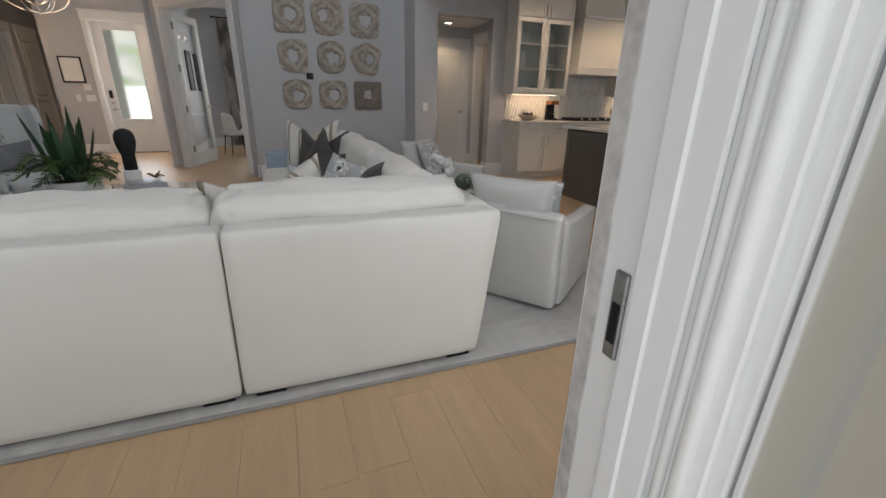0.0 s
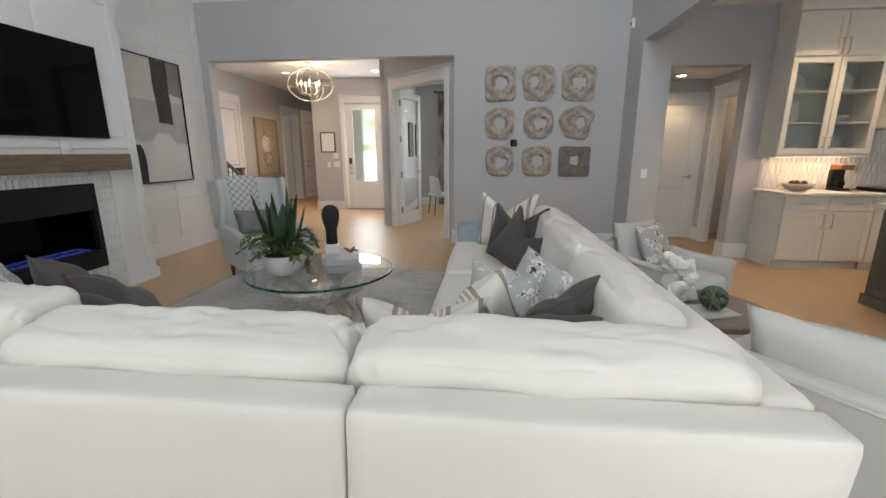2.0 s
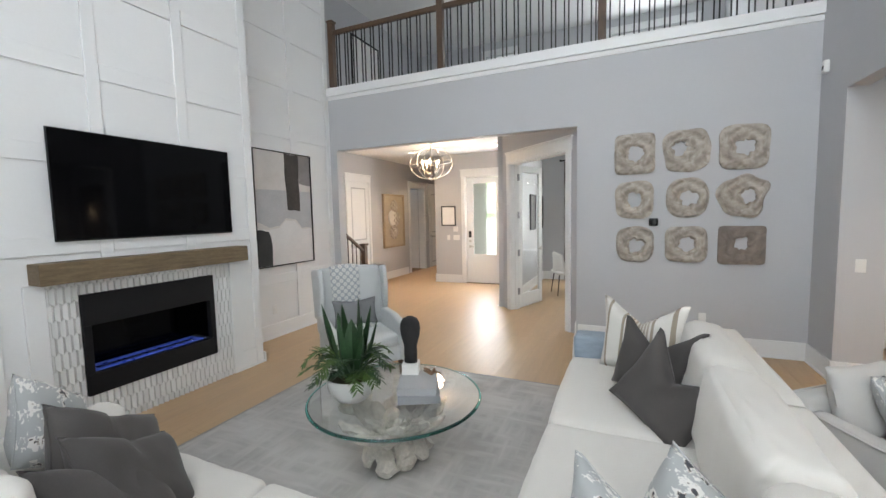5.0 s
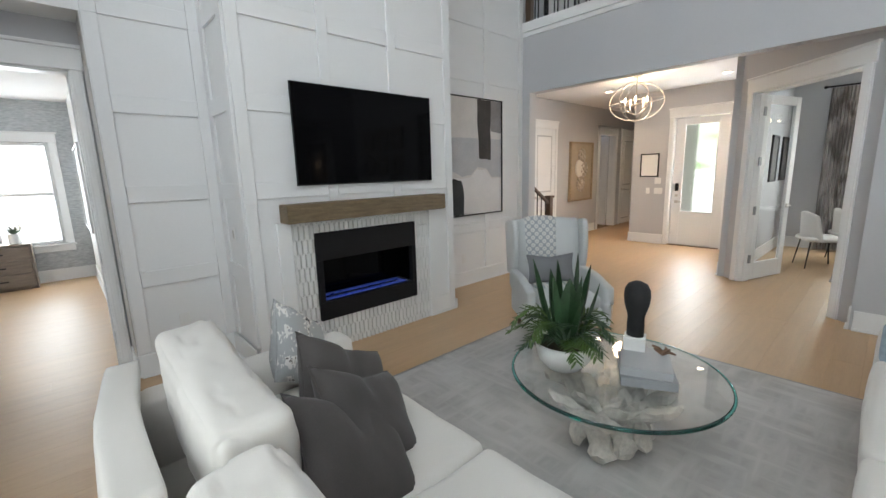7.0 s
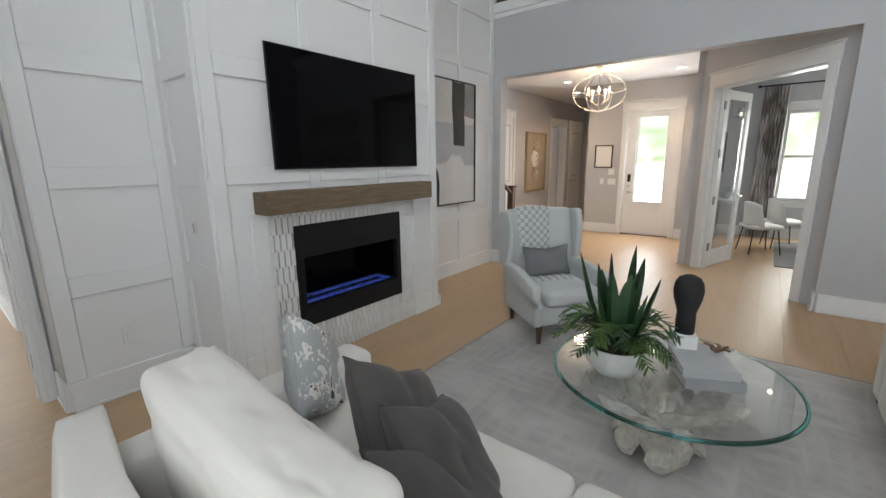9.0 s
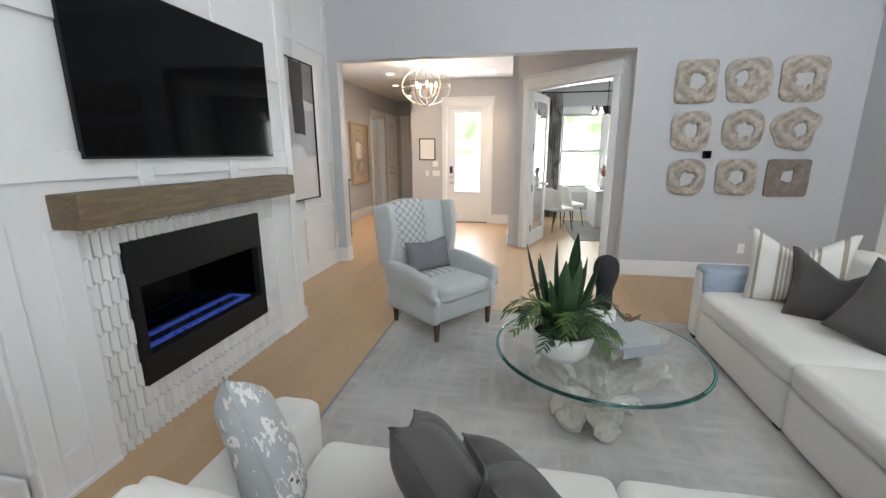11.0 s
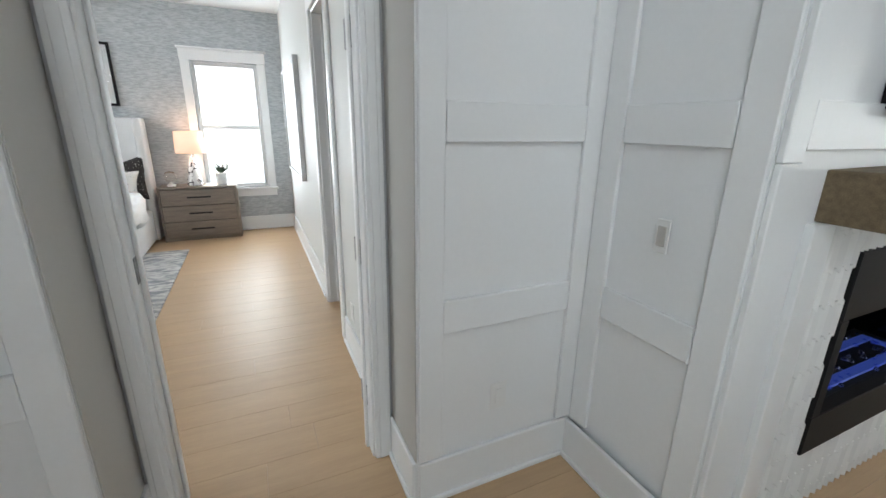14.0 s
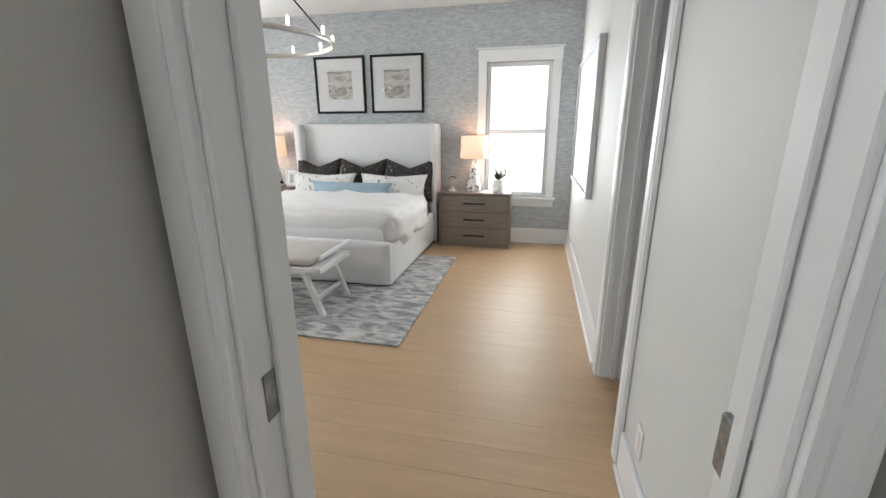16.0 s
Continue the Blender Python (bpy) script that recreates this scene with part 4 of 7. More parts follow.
# coffee table: glass round on a whitewashed root
TX, TY = -1.31, 4.09
glass_top = glass("greenish table glass", (0.97, 1.0, 0.99), 0.0, 1.5)
glass_edge = glass("green glass rim", (0.22, 0.86, 0.78), 0.05, 1.5)
root_wood = material("whitewashed root wood", (0.62, 0.585, 0.53), 0.8, var=0.28, scale=7, fine=40, bump=0.6, bump_scale=60)
table = thing("coffee_table", "round glass coffee table on a whitewashed root base", "coffee table", pose(TX, TY, 0))
bm = turned([(0.541, 0.448), (0.545, 0.452), (0.545, 0.462), (0.541, 0.466)], 72)
p = part("glass_top", bm, glass_top, table, "clear round glass top")
p.visible_shadow = False
bm = ring(0.548, 0.008, 96, 10)
for v in bm.verts:
    v.co.z = v.co.z * 0.95 + 0.457
p = part("glass_rim", bm, glass_edge, table, "green bevelled glass edge", smooth=True)
p.visible_shadow = False
rnd = random.Random(7)


def root_arm(a, r0, r1, z0, z1, wide, seed, n=10):
    """A flat, angular limb of the root, from near the middle outwards, broad and knobbed at its end."""
    bm = bmesh.new()
    rows = []
    for i in range(n + 1):
        f = i / n
        b3 = a + 0.35 * noise.noise(Vector((f * 2.2, seed, 1)))
        r = r0 + (r1 - r0) * f
        z = z0 + (z1 - z0) * f ** (0.75 if z1 > z0 else 1.5) + 0.03 * noise.noise(Vector((f * 4, seed, 5)))
        c = Vector((r * math.cos(b3), r * math.sin(b3), z))
        side, up = Vector((-math.sin(b3), math.cos(b3), 0)), Vector((0.35 * math.cos(b3), 0.35 * math.sin(b3), 0.94))
        w = wide * (1.0 + 0.55 * noise.noise(Vector((f * 5, seed, 2)))) * (1 - 0.55 * (f > 0.93))
        h = 0.040 * (1.1 + 0.6 * noise.noise(Vector((f * 6, seed, 3)))) * (1 - 0.4 * (f > 0.93))
        tw = 0.9 * noise.noise(Vector((f * 2, seed, 8)))
        rows.append([])
        for j in range(7):
            q = j * math.tau / 7 + tw
            k = 1 + 0.35 * noise.noise(Vector((math.cos(q) * 1.5, math.sin(q) * 1.5, f * 5 + seed)))
            p = c + side * math.cos(q) * w * k + up * math.sin(q) * h * k
            p.z = max(0.015, min(0.446, p.z))
            rows[-1].append(bm.verts.new(p))
    for r, q in zip(rows, rows[1:]):
        for j in range(7):
            bm.faces.new((r[j], r[(j + 1) % 7], q[(j + 1) % 7], q[j]))
    bm.faces.new(rows[0][::-1])
    bm.faces.new(rows[-1])
    return bm


for k in range(9):
    a = k * math.tau / 9 + rnd.uniform(-0.2, 0.2)
    part("root", root_arm(a, 0.06, rnd.uniform(0.33, 0.46), rnd.uniform(0.10, 0.20), rnd.uniform(0.36, 0.42), rnd.uniform(0.055, 0.085), k * 3.1), root_wood, table)
for k in range(7):
    a = k * math.tau / 7 + 0.3 + rnd.uniform(-0.2, 0.2)
    part("root", root_arm(a, 0.03, rnd.uniform(0.15, 0.25), rnd.uniform(0.20, 0.28), 0.05, rnd.uniform(0.075, 0.105), k * 4.7 + 50), root_wood, table)
for k in range(8):
    a = k * math.tau / 8 + rnd.uniform(-0.3, 0.3)
    part("root", root_arm(a, 0.02, rnd.uniform(0.18, 0.30), 0.20, rnd.uniform(0.26, 0.34), rnd.uniform(0.04, 0.06), k * 2.3 + 90), root_wood, table)
bm = bmesh.new()
bmesh.ops.create_icosphere(bm, subdivisions=3, radius=1.0)
for v in bm.verts:
    n = noise.noise(v.co * 2.3) * 0.35 + noise.noise(v.co * 6) * 0.16
    v.co = Vector((v.co.x * 0.12, v.co.y * 0.12, v.co.z * 0.15)) * (1 + n) + Vector((0, 0, 0.20))
    v.co.z = max(0.016, min(0.40, v.co.z))
part("root_core", bm, root_wood, table)

# bowl with plants
ceramic = material("matt white ceramic", (0.74, 0.74, 0.73), 0.5, var=0.03, scale=9, bump=0.15, bump_scale=120)
leaf_dark = material("dark green leaf", (0.022, 0.055, 0.022), 0.42, var=0.5, scale=9, fine=40)
leaf_light = material("fresh green frond", (0.062, 0.115, 0.025), 0.5, var=0.4, scale=8, fine=40)
leaf_grey = material("grey-green leaf", (0.085, 0.13, 0.085), 0.55, var=0.3, scale=8)
soil = material("dark moss", (0.05, 0.038, 0.025), 0.95, var=0.4, scale=30)
plant = thing("potted_plant", "white ceramic bowl with sword-leaf plants and palm fronds", "plant", pose(-1.52, 3.92, 0.467))
part("bowl", turned([(0.055, 0.0), (0.09, 0.012), (0.135, 0.06), (0.152, 0.12), (0.155, 0.16), (0.147, 0.16), (0.14, 0.12)], 40), ceramic, plant, "white ceramic bowl", smooth=True)
part("soil", turned([(0.135, 0.12), (0.142, 0.14), (0.10, 0.152), (0.03, 0.16)], 24), soil, plant)


def blade(base, tip, w, bend=0.0, fold=0.25, n=8):
    """A pointed leaf from base to tip, with thickness."""
    bm = bmesh.new()
    base, tip = Vector(base), Vector(tip)
    d = tip - base
    sidew = d.cross(Vector((0, 0, 1)))
    sidew = sidew.normalized() if sidew.length > 1e-4 else Vector((1, 0, 0))
    up = sidew.cross(d).normalized()
    rows = []
    for i in range(n + 1):
        f = i / n
        q = base + d * f + up * (math.sin(f * math.pi) * 0.4 + f * f) * bend
        ww = w * (0.55 + 0.9 * f) * (1 - f ** 3) if f < 1 else 0.0008
        ww = max(ww, 0.0008)
        rows.append([bm.verts.new(q - sidew * ww), bm.verts.new(q - up * ww * fold), bm.verts.new(q + sidew * ww), bm.verts.new(q - up * (ww * fold + 0.0018))])
    for a, b in zip(rows, rows[1:]):
        for j in range(4):
            bm.faces.new((a[j], a[(j + 1) % 4], b[(j + 1) % 4], b[j]))
    bm.faces.new(rows[0])
    return bm


rnd = random.Random(3)
for k, (dx, dy, hz, w) in enumerate(((0.03, 0.02, 0.515, 0.062), (-0.20, -0.02, 0.46, 0.042), (-0.12, 0.05, 0.40, 0.04), (0.10, 0.0, 0.40, 0.05), (0.17, 0.06, 0.36, 0.042), (0.0, 0.14, 0.30, 0.046), (0.03, -0.03, 0.40, 0.06), (-0.02, -0.12, 0.40, 0.04), (0.06, 0.12, 0.44, 0.04), (-0.12, 0.12, 0.36, 0.036), (0.05, -0.08, 0.34, 0.036), (-0.05, 0.0, 0.47, 0.05), (0.07, 0.05, 0.49, 0.045), (-0.08, -0.08, 0.3, 0.034), (0.14, -0.05, 0.3, 0.034))):
    part("sword_leaf", blade((dx * 0.35, dy * 0.35, 0.14), (dx, dy, 0.14 + hz), w * 0.92, rnd.uniform(-0.04, 0.04), 0.45, 10), leaf_dark, plant)
for k in range(22):
    a = k * math.tau / 22 + rnd.uniform(-0.15, 0.15)
    L, rise = rnd.uniform(0.21, 0.30), rnd.uniform(0.05, 0.20)
    bm = bmesh.new()
    spine = [Vector((math.cos(a) * L * f, math.sin(a) * L * f, 0.17 + rise * math.sin(f * 2.2) - 0.04 * f * f)) for f in [i / 14 for i in range(15)]]
    st = tube(spine, 0.0028, m=5, taper=0.3)
    for i in range(3, 15):
        f = i / 14
        t1 = (spine[i] - spine[i - 1]).normalized()
        side = t1.cross(Vector((0, 0, 1))).normalized()
        ln = 0.115 * (1 - 0.62 * f)
        for s in (-1, 1):
            tipv = spine[i] + (t1 * 0.75 + side * s * 0.75).normalized() * ln + Vector((0, 0, rnd.uniform(-0.03, 0.01)))
            lf = blade(spine[i], tipv, 0.0075, 0, 0.3, 3)
            me = bpy.data.meshes.new("leaf")
            lf.to_mesh(me)
            lf.free()
            st.from_mesh(me)
            bpy.data.meshes.remove(me)
    bm.free()
    part("palm_frond", st, leaf_light if k % 3 else leaf_dark, plant)
for k in range(16):
    a, e = rnd.uniform(0, math.tau), rnd.uniform(0.3, 1.1)
    L = rnd.uniform(0.12, 0.2)
    part("spiky_leaf", blade((0.05, -0.06, 0.15), (0.05 + math.cos(a) * L * math.cos(e), -0.06 + math.sin(a) * L * math.cos(e), 0.15 + L * math.sin(e)), 0.009, 0.03, 0.4, 6), leaf_grey, plant)

# books, block, black bust-like carving, driftwood
book_grey = material("grey book cloth", (0.30, 0.315, 0.325), 0.6, var=0.06, scale=5)
book_pale = material("pale grey book jacket", (0.40, 0.415, 0.425), 0.45, var=0.05, scale=5)
paper = material("book pages", (0.72, 0.70, 0.66), 0.9, var=0.08, scale=3, fine=150, stretch=(1, 1, 40))


def book(x, y, z, w, d, h, rz, label, cloth):
    t = thing("book", label, "book", pose(x, y, z, 0, 0, rz), "books on the coffee table")
    part("cover", block(-w / 2, w / 2, -d / 2, d / 2, 0, 0.004, 0.001, 1), cloth, t)
    part("cover", block(-w / 2, w / 2, -d / 2, d / 2, h - 0.004, h, 0.001, 1), cloth, t)
    part("spine", block(-w / 2, -w / 2 + 0.004, -d / 2, d / 2, 0.0045, h - 0.0045), cloth, t)
    part("page_block", block(-w / 2 + 0.0045, w / 2 - 0.006, -d / 2 + 0.006, d / 2 - 0.006, 0.0042, h - 0.0042), paper, t)


book(-1.17, 4.15, 0.467, 0.32, 0.26, 0.048, 118, "thick grey clothbound book", book_grey)
book(-1.175, 4.155, 0.5155, 0.30, 0.24, 0.043, 113, "pale grey book on top of another", book_pale)
t = thing("stone_block", "small white stone block on the books", "decoration", pose(-1.27, 4.24, 0.559, 0, 0, 20))
part("block", block(-0.055, 0.055, -0.05, 0.05, 0, 0.075, 0.004, 2), ceramic, t)
bm = turned([(0.045, 0.0), (0.046, 0.06), (0.044, 0.11), (0.052, 0.14), (0.064, 0.18), (0.07, 0.225), (0.066, 0.265), (0.05, 0.295), (0.02, 0.31), (0.004, 0.312)], 32)
for v in bm.verts:
    v.co.y *= 0.85
tagged(part("carved_bust", bm, material("black carved stone", (0.012, 0.012, 0.013), 0.75, var=0.3, scale=20, bump=0.5, bump_scale=180), None, smooth=True), "black featureless carved head on a neck", "sculpture").matrix_world = pose(-1.27, 4.24, 0.635)
drift = material("brown driftwood", (0.17, 0.10, 0.06), 0.8, var=0.5, scale=14, bump=0.4, bump_scale=90)
t = thing("driftwood_piece", "small brown driftwood ornament on the books", "decoration", pose(-1.12, 4.24, 0.559))
for k in range(5):
    a = k * 1.3
    part("branch", tube([Vector((0.0, 0.0, 0.012)), Vector((0.03 * math.cos(a), 0.03 * math.sin(a), 0.03)), Vector((0.06 * math.cos(a + 0.4), 0.06 * math.sin(a + 0.4), 0.015 + 0.012 * k))], 0.011, m=7, taper=0.5), drift, t)

# wing chair
wing = thing("wing_chair", "ice-grey wing armchair with nailhead trim and brown legs", "armchair", pose(-2.44, 5.33, 0, 0, 0, 52))
part("seat_base", soft(-0.34, 0.34, -0.33, 0.30, 0.17, 0.34, 0.02, 5, 0, 0.002), chair_cloth, wing, smooth=True)
part("seat_cushion", soft(-0.265, 0.265, -0.37, 0.22, 0.335, 0.465, 0.04, 8, 0.015, 0.004), chair_cloth, wing, smooth=True)
bm = soft(-0.34, 0.34, -0.06, 0.06, 0.0, 0.74, 0.03, 9, 0.02, 0.004, 5)
bmesh.ops.transform(bm, matrix=pose(0, 0.30, 0.33, -9, 0, 0), verts=bm.verts)
part("backrest", bm, chair_cloth, wing, smooth=True)
for s in (-1, 1):
    bm = soft(-0.04, 0.04, -0.36, 0.30, 0.17, 0.60, 0.03, 9, 0, 0.003)
    for v in bm.verts:
        if v.co.z > 0.4:
            v.co.z += -0.07 * max(0, -v.co.y) / 0.36
            v.co.x += s * 0.02
    bmesh.ops.translate(bm, verts=bm.verts, vec=(s * 0.33, 0, 0))
    part("arm", bm, chair_cloth, wing, smooth=True)
    bm = soft(-0.028, 0.028, 0.0, 0.24, 0.0, 0.52, 0.025, 8, 0, 0.002)
    for v in bm.verts:
        f = max(0.0, min(1.0, v.co.z / 0.52))
        v.co.y = 0.24 - (0.24 - v.co.y) * (0.55 + 0.45 * math.sin(f * 2.4))
    bmesh.ops.transform(bm, matrix=pose(s * 0.335, 0.13, 0.565, -7, 0, -s * 9), verts=bm.verts)
    part("wing", bm, chair_cloth, wing, smooth=True)
bm = block(-0.022, 0.022, -0.022, 0.022, 0.014, 0.175, 0.004, 1)
for v in bm.verts:
    if v.co.z < 0.05:
        v.co.x *= 0.65
        v.co.y *= 0.65
leg = part("leg", bm, dark_wood, wing, "tapered brown wooden leg")
leg.location = (-0.30, -0.31, 0)
for x, y in ((0.30, -0.31), (-0.29, 0.27), (0.29, 0.27)):
    piece("leg", leg.data, wing, (x, y, 0), "tapered brown wooden leg")
nail = bmesh.new()
bmesh.ops.create_icosphere(nail, subdivisions=1, radius=0.005)
nail_ob = part("nailhead", nail, nickel, wing, smooth=True)
nail_ob.location = (-0.355, -0.362, 0.20)
for s in (-1, 1):
    for z in range(18):
        piece("nailhead", nail_ob.data, wing, (s * 0.365, -0.362, 0.20 + z * 0.018))


def lattice_pick(nt, co):
    mp = nt.nodes.new("ShaderNodeMapping")
    mp.inputs["Scale"].default_value, mp.inputs["Rotation"].default_value = (1, 0.001, 1), (0, radians(45), 0)
    nt.links.new(co, mp.inputs["Vector"])
    v = nt.nodes.new("ShaderNodeTexVoronoi")
    v.feature = "F1"
    v.inputs["Scale"].default_value, v.inputs["Randomness"].default_value = 19, 0
    nt.links.new(mp.outputs[0], v.inputs["Vector"])
    return v.outputs["Distance"]


lattice, ramp, b, nt = patterned("lattice-printed throw", (0.64, 0.64, 0.62), (0.36, 0.39, 0.41), lattice_pick, 0.95)
ramp.elements[0].position, ramp.elements[1].position = 0.36, 0.46
for pos, c3 in ((0.02, (0.35, 0.36, 0.36, 1)), (0.12, (0.62, 0.62, 0.60, 1))):
    ramp.elements.new(pos).color = c3
t = thing("throw_blanket", "white throw with grey lattice print over the wing chair", "blanket", wing.matrix_world)
bm = soft(-0.16, 0.16, -0.082, 0.078, 0.28, 0.762, 0.03, 8, 0.02, 0.003, 5)
bmesh.ops.transform(bm, matrix=pose(-0.06, 0.30, 0.33, -9, 0, 0), verts=bm.verts)
part("drape", bm, lattice, t, smooth=True)
part("drape_seat", soft(-0.22, 0.16, -0.06, 0.21, 0.455, 0.487, 0.012, 7, 0.004, 0.006, 2), lattice, t, smooth=True)
throw_pillow(wing.matrix_world @ pose(-0.02, 0.09, 0.478, -16, 0, 0), 0.46, 0.28, 0.15, mid_grey, "slate grey lumbar pillow on the wing chair", 0.02, 4)


# low swivel armchairs behind the sofa
def tub_chair(m):
    t = thing("swivel_armchair", "pale grey upholstered swivel armchair with welted edges", "armchair", m, "armchairs behind the sofa")
    part("seat_base", soft(-0.36, 0.36, -0.36, 0.30, 0.03, 0.27, 0.03, 6, 0, 0.003), pale_cloth, t, smooth=True)
    part("seat_cushion", soft(-0.27, 0.27, -0.40, 0.20, 0.265, 0.42, 0.05, 8, 0.02, 0.004), pale_cloth, t, smooth=True)
    bm = soft(-0.36, 0.36, 0.24, 0.36, 0.03, 0.62, 0.035, 8, 0, 0.003)
    for v in bm.verts:
        v.co.y += 0.06 * max(0, v.co.z - 0.1)
    part("backrest", bm, pale_cloth, t, smooth=True)
    part("back_cushion", pillow_moved(0.56, 0.40, 0.16, pose(0, 0.17, 0.40, -14, 0, 0)), pale_cloth, t, smooth=True)
    for s in (-1, 1):
        bm = soft(-0.05, 0.05, -0.40, 0.27, 0.03, 0.53, 0.03, 8, 0, 0.003)
        for v in bm.verts:
            v.co.z += 0.10 * max(0, v.co.y + 0.1) * (1 if v.co.z > 0.3 else 0)
        bmesh.ops.translate(bm, verts=bm.verts, vec=(s * 0.33, 0, 0))
        part("arm", bm, pale_cloth, t, smooth=True)
        part("welt", tube([Vector((s * 0.385, -0.39, 0.505)), Vector((s * 0.385, 0.0, 0.525)), Vector((s * 0.385, 0.28, 0.56))], 0.006), pale_cloth, t, smooth=True)
    part("welt", tube([Vector((-0.35, 0.40, 0.60)), Vector((0, 0.405, 0.605)), Vector((0.35, 0.40, 0.60))], 0.006), pale_cloth, t, smooth=True)
    part("swivel_plinth", turned([(0.26, 0.0), (0.26, 0.034)], 32), black_matt, t)
    return t


def pillow_moved(w, h, d, m):
    bm = pillow_shape(w, h, d, 0, 3)
    bmesh.ops.transform(bm, matrix=m, verts=bm.verts)
    return bm


tub_chair(pose(1.33, 2.64, 0, 0, 0, 128))
tub_chair(pose(1.38, 4.52, 0, 0, 0, 38))
throw_pillow(pose(1.38, 4.52, 0) @ pose(0, 0, 0, 0, 0, 38) @ pose(0.05, 0.02, 0.42, -22, 0, 8), 0.42, 0.38, 0.14, floral, "blossom-printed pillow on the swivel armchair", 0, 14)
throw_pillow(pose(1.33, 2.64, 0) @ pose(0, 0, 0, 0, 0, 128) @ pose(-0.05, 0.02, 0.42, -22, 0, 8), 0.42, 0.36, 0.14, floral, "blossom-printed pillow on the other swivel armchair", 0, 15)

# side table between them
taupe_wood = material("taupe stained wood", (0.20, 0.165, 0.135), 0.5, var=0.2, scale=4, fine=40, stretch=(6, 1, 1))
t = thing("side_table", "round taupe wooden side table", "side table", pose(1.22, 3.45, 0))
part("tabletop", turned([(0.30, 0.46), (0.31, 0.468), (0.31, 0.49), (0.30, 0.498)], 48), taupe_wood, t)
part("pedestal", turned([(0.17, 0.014), (0.17, 0.03), (0.05, 0.06), (0.04, 0.25), (0.06, 0.459)], 32), taupe_wood, t, smooth=True)
t = thing("tray", "small pale stone tray on the side table", "tray", pose(1.16, 3.34, 0.499, 0, 0, 15))
part("slab", block(-0.13, 0.13, -0.09, 0.09, 0, 0.016, 0.004, 2), material("pale stone", (0.5, 0.51, 0.5), 0.4, var=0.15, scale=9), t)
t = thing("coral_sculpture", "white coral-like sculpture on the side table", "sculpture", pose(1.07, 3.50, 0.499))
rnd = random.Random(5)
for k in range(17):
    h2 = k / 16
    c = Vector((rnd.uniform(-0.055, 0.06) + 0.02 * math.sin(k), rnd.uniform(-0.05, 0.05), 0.035 + 0.22 * h2))
    bm = bmesh.new()
    bmesh.ops.create_icosphere(bm, subdivisions=2, radius=rnd.uniform(0.032, 0.05))
    for v in bm.verts:  # cupped, angular lobes
        v.co *= 1 + 0.45 * noise.noise(v.co * 30 + Vector((k * 3, 0, 0)))
        v.co += c
        v.co.z = max(0, v.co.z)
    part("lobe", bm, ceramic, t)
t = thing("wire_ball_plant", "green air-plant ball on the stone tray", "plant", pose(1.18, 3.33, 0.515))
for k in range(9):
    bm = ring(0.062, 0.007, 24, 6)
    bmesh.ops.transform(bm, matrix=Matrix.Translation((0, 0, 0.072)) @ Euler((k * 0.7, k * 1.1, k * 0.4)).to_matrix().to_4x4(), verts=bm.verts)
    part("loop", bm, leaf_grey, t, smooth=True)

# ---- fireplace wall ----
tile_mix = material("white glazed picket tile", (0.74, 0.74, 0.73), 0.25, var=0.05, scale=8, fine=30, spread=0.5, stretch=(1, 1, 0.6))
grout = material("pale grout", (0.55, 0.54, 0.52), 0.9)


def clip(poly, a, lim, keep_less):
    out = []
    for p, q in zip(poly, poly[1:] + poly[:1]):
        pin, qin = (p[a] <= lim) == keep_less, (q[a] <= lim) == keep_less
        if pin:
            out.append(p)
        if pin != qin:
            f = (lim - p[a]) / (q[a] - p[a])
            out.append(tuple(p[i] + (q[i] - p[i]) * f for i in (0, 1)))
    return out


def picket_tiles(regions, u0, u1, v0, v1, w=0.047, h=0.145, tip=0.024, gap=0.0025):
    """Outlines of picket tiles, cut to the regions (u0, u1, v0, v1)."""
    row = 0
    v = v0
    while v < v1 + h:
        u = u0 + (w / 2 if row % 2 else 0)
        while u < u1 + w:
            a, b = w / 2 - gap, h / 2 - gap
            hexa = [(u - a, v - b + tip), (u, v - b), (u + a, v - b + tip), (u + a, v + b - tip), (u, v + b), (u - a, v + b - tip)]
            for r in regions:
                q = hexa
                for axis, lim, less in ((0, r[0], False), (0, r[1], True), (1, r[2], False), (1, r[3], True)):
                    q = clip(q, axis, lim, less) if q else q
                if len(q) > 2 and max(p[0] for p in q) - min(p[0] for p in q) > 0.008 and max(p[1] for p in q) - min(p[1] for p in q) > 0.008:
                    yield q
            u += w
        v += h - tip
        row += 1


def ridged(q, at, bm=None):
    """A tile with the outline q whose face rises to a ridge along its upright axis; at(u, v, depth) sets its place."""
    bm = bm or bmesh.new()
    us = [p[0] for p in q]
    mid = (min(us) + max(us)) / 2
    for left in (True, False):
        h = clip(q, 0, mid, left)
        if len(h) < 3:
            continue
        d = lambda u: 0.003 + 0.022 * max(0.0, 1 - abs(u - mid) / (max(us) - mid))
        face = [bm.verts.new(at(a, b, d(a))) for a, b in h]
        lo = [bm.verts.new(at(a, b, 0)) for a, b in h]
        bm.faces.new(face)
        for i in range(len(h)):
            j = (i + 1) % len(h)
            bm.faces.new((lo[i], lo[j], face[j], face[i]))
    return bm


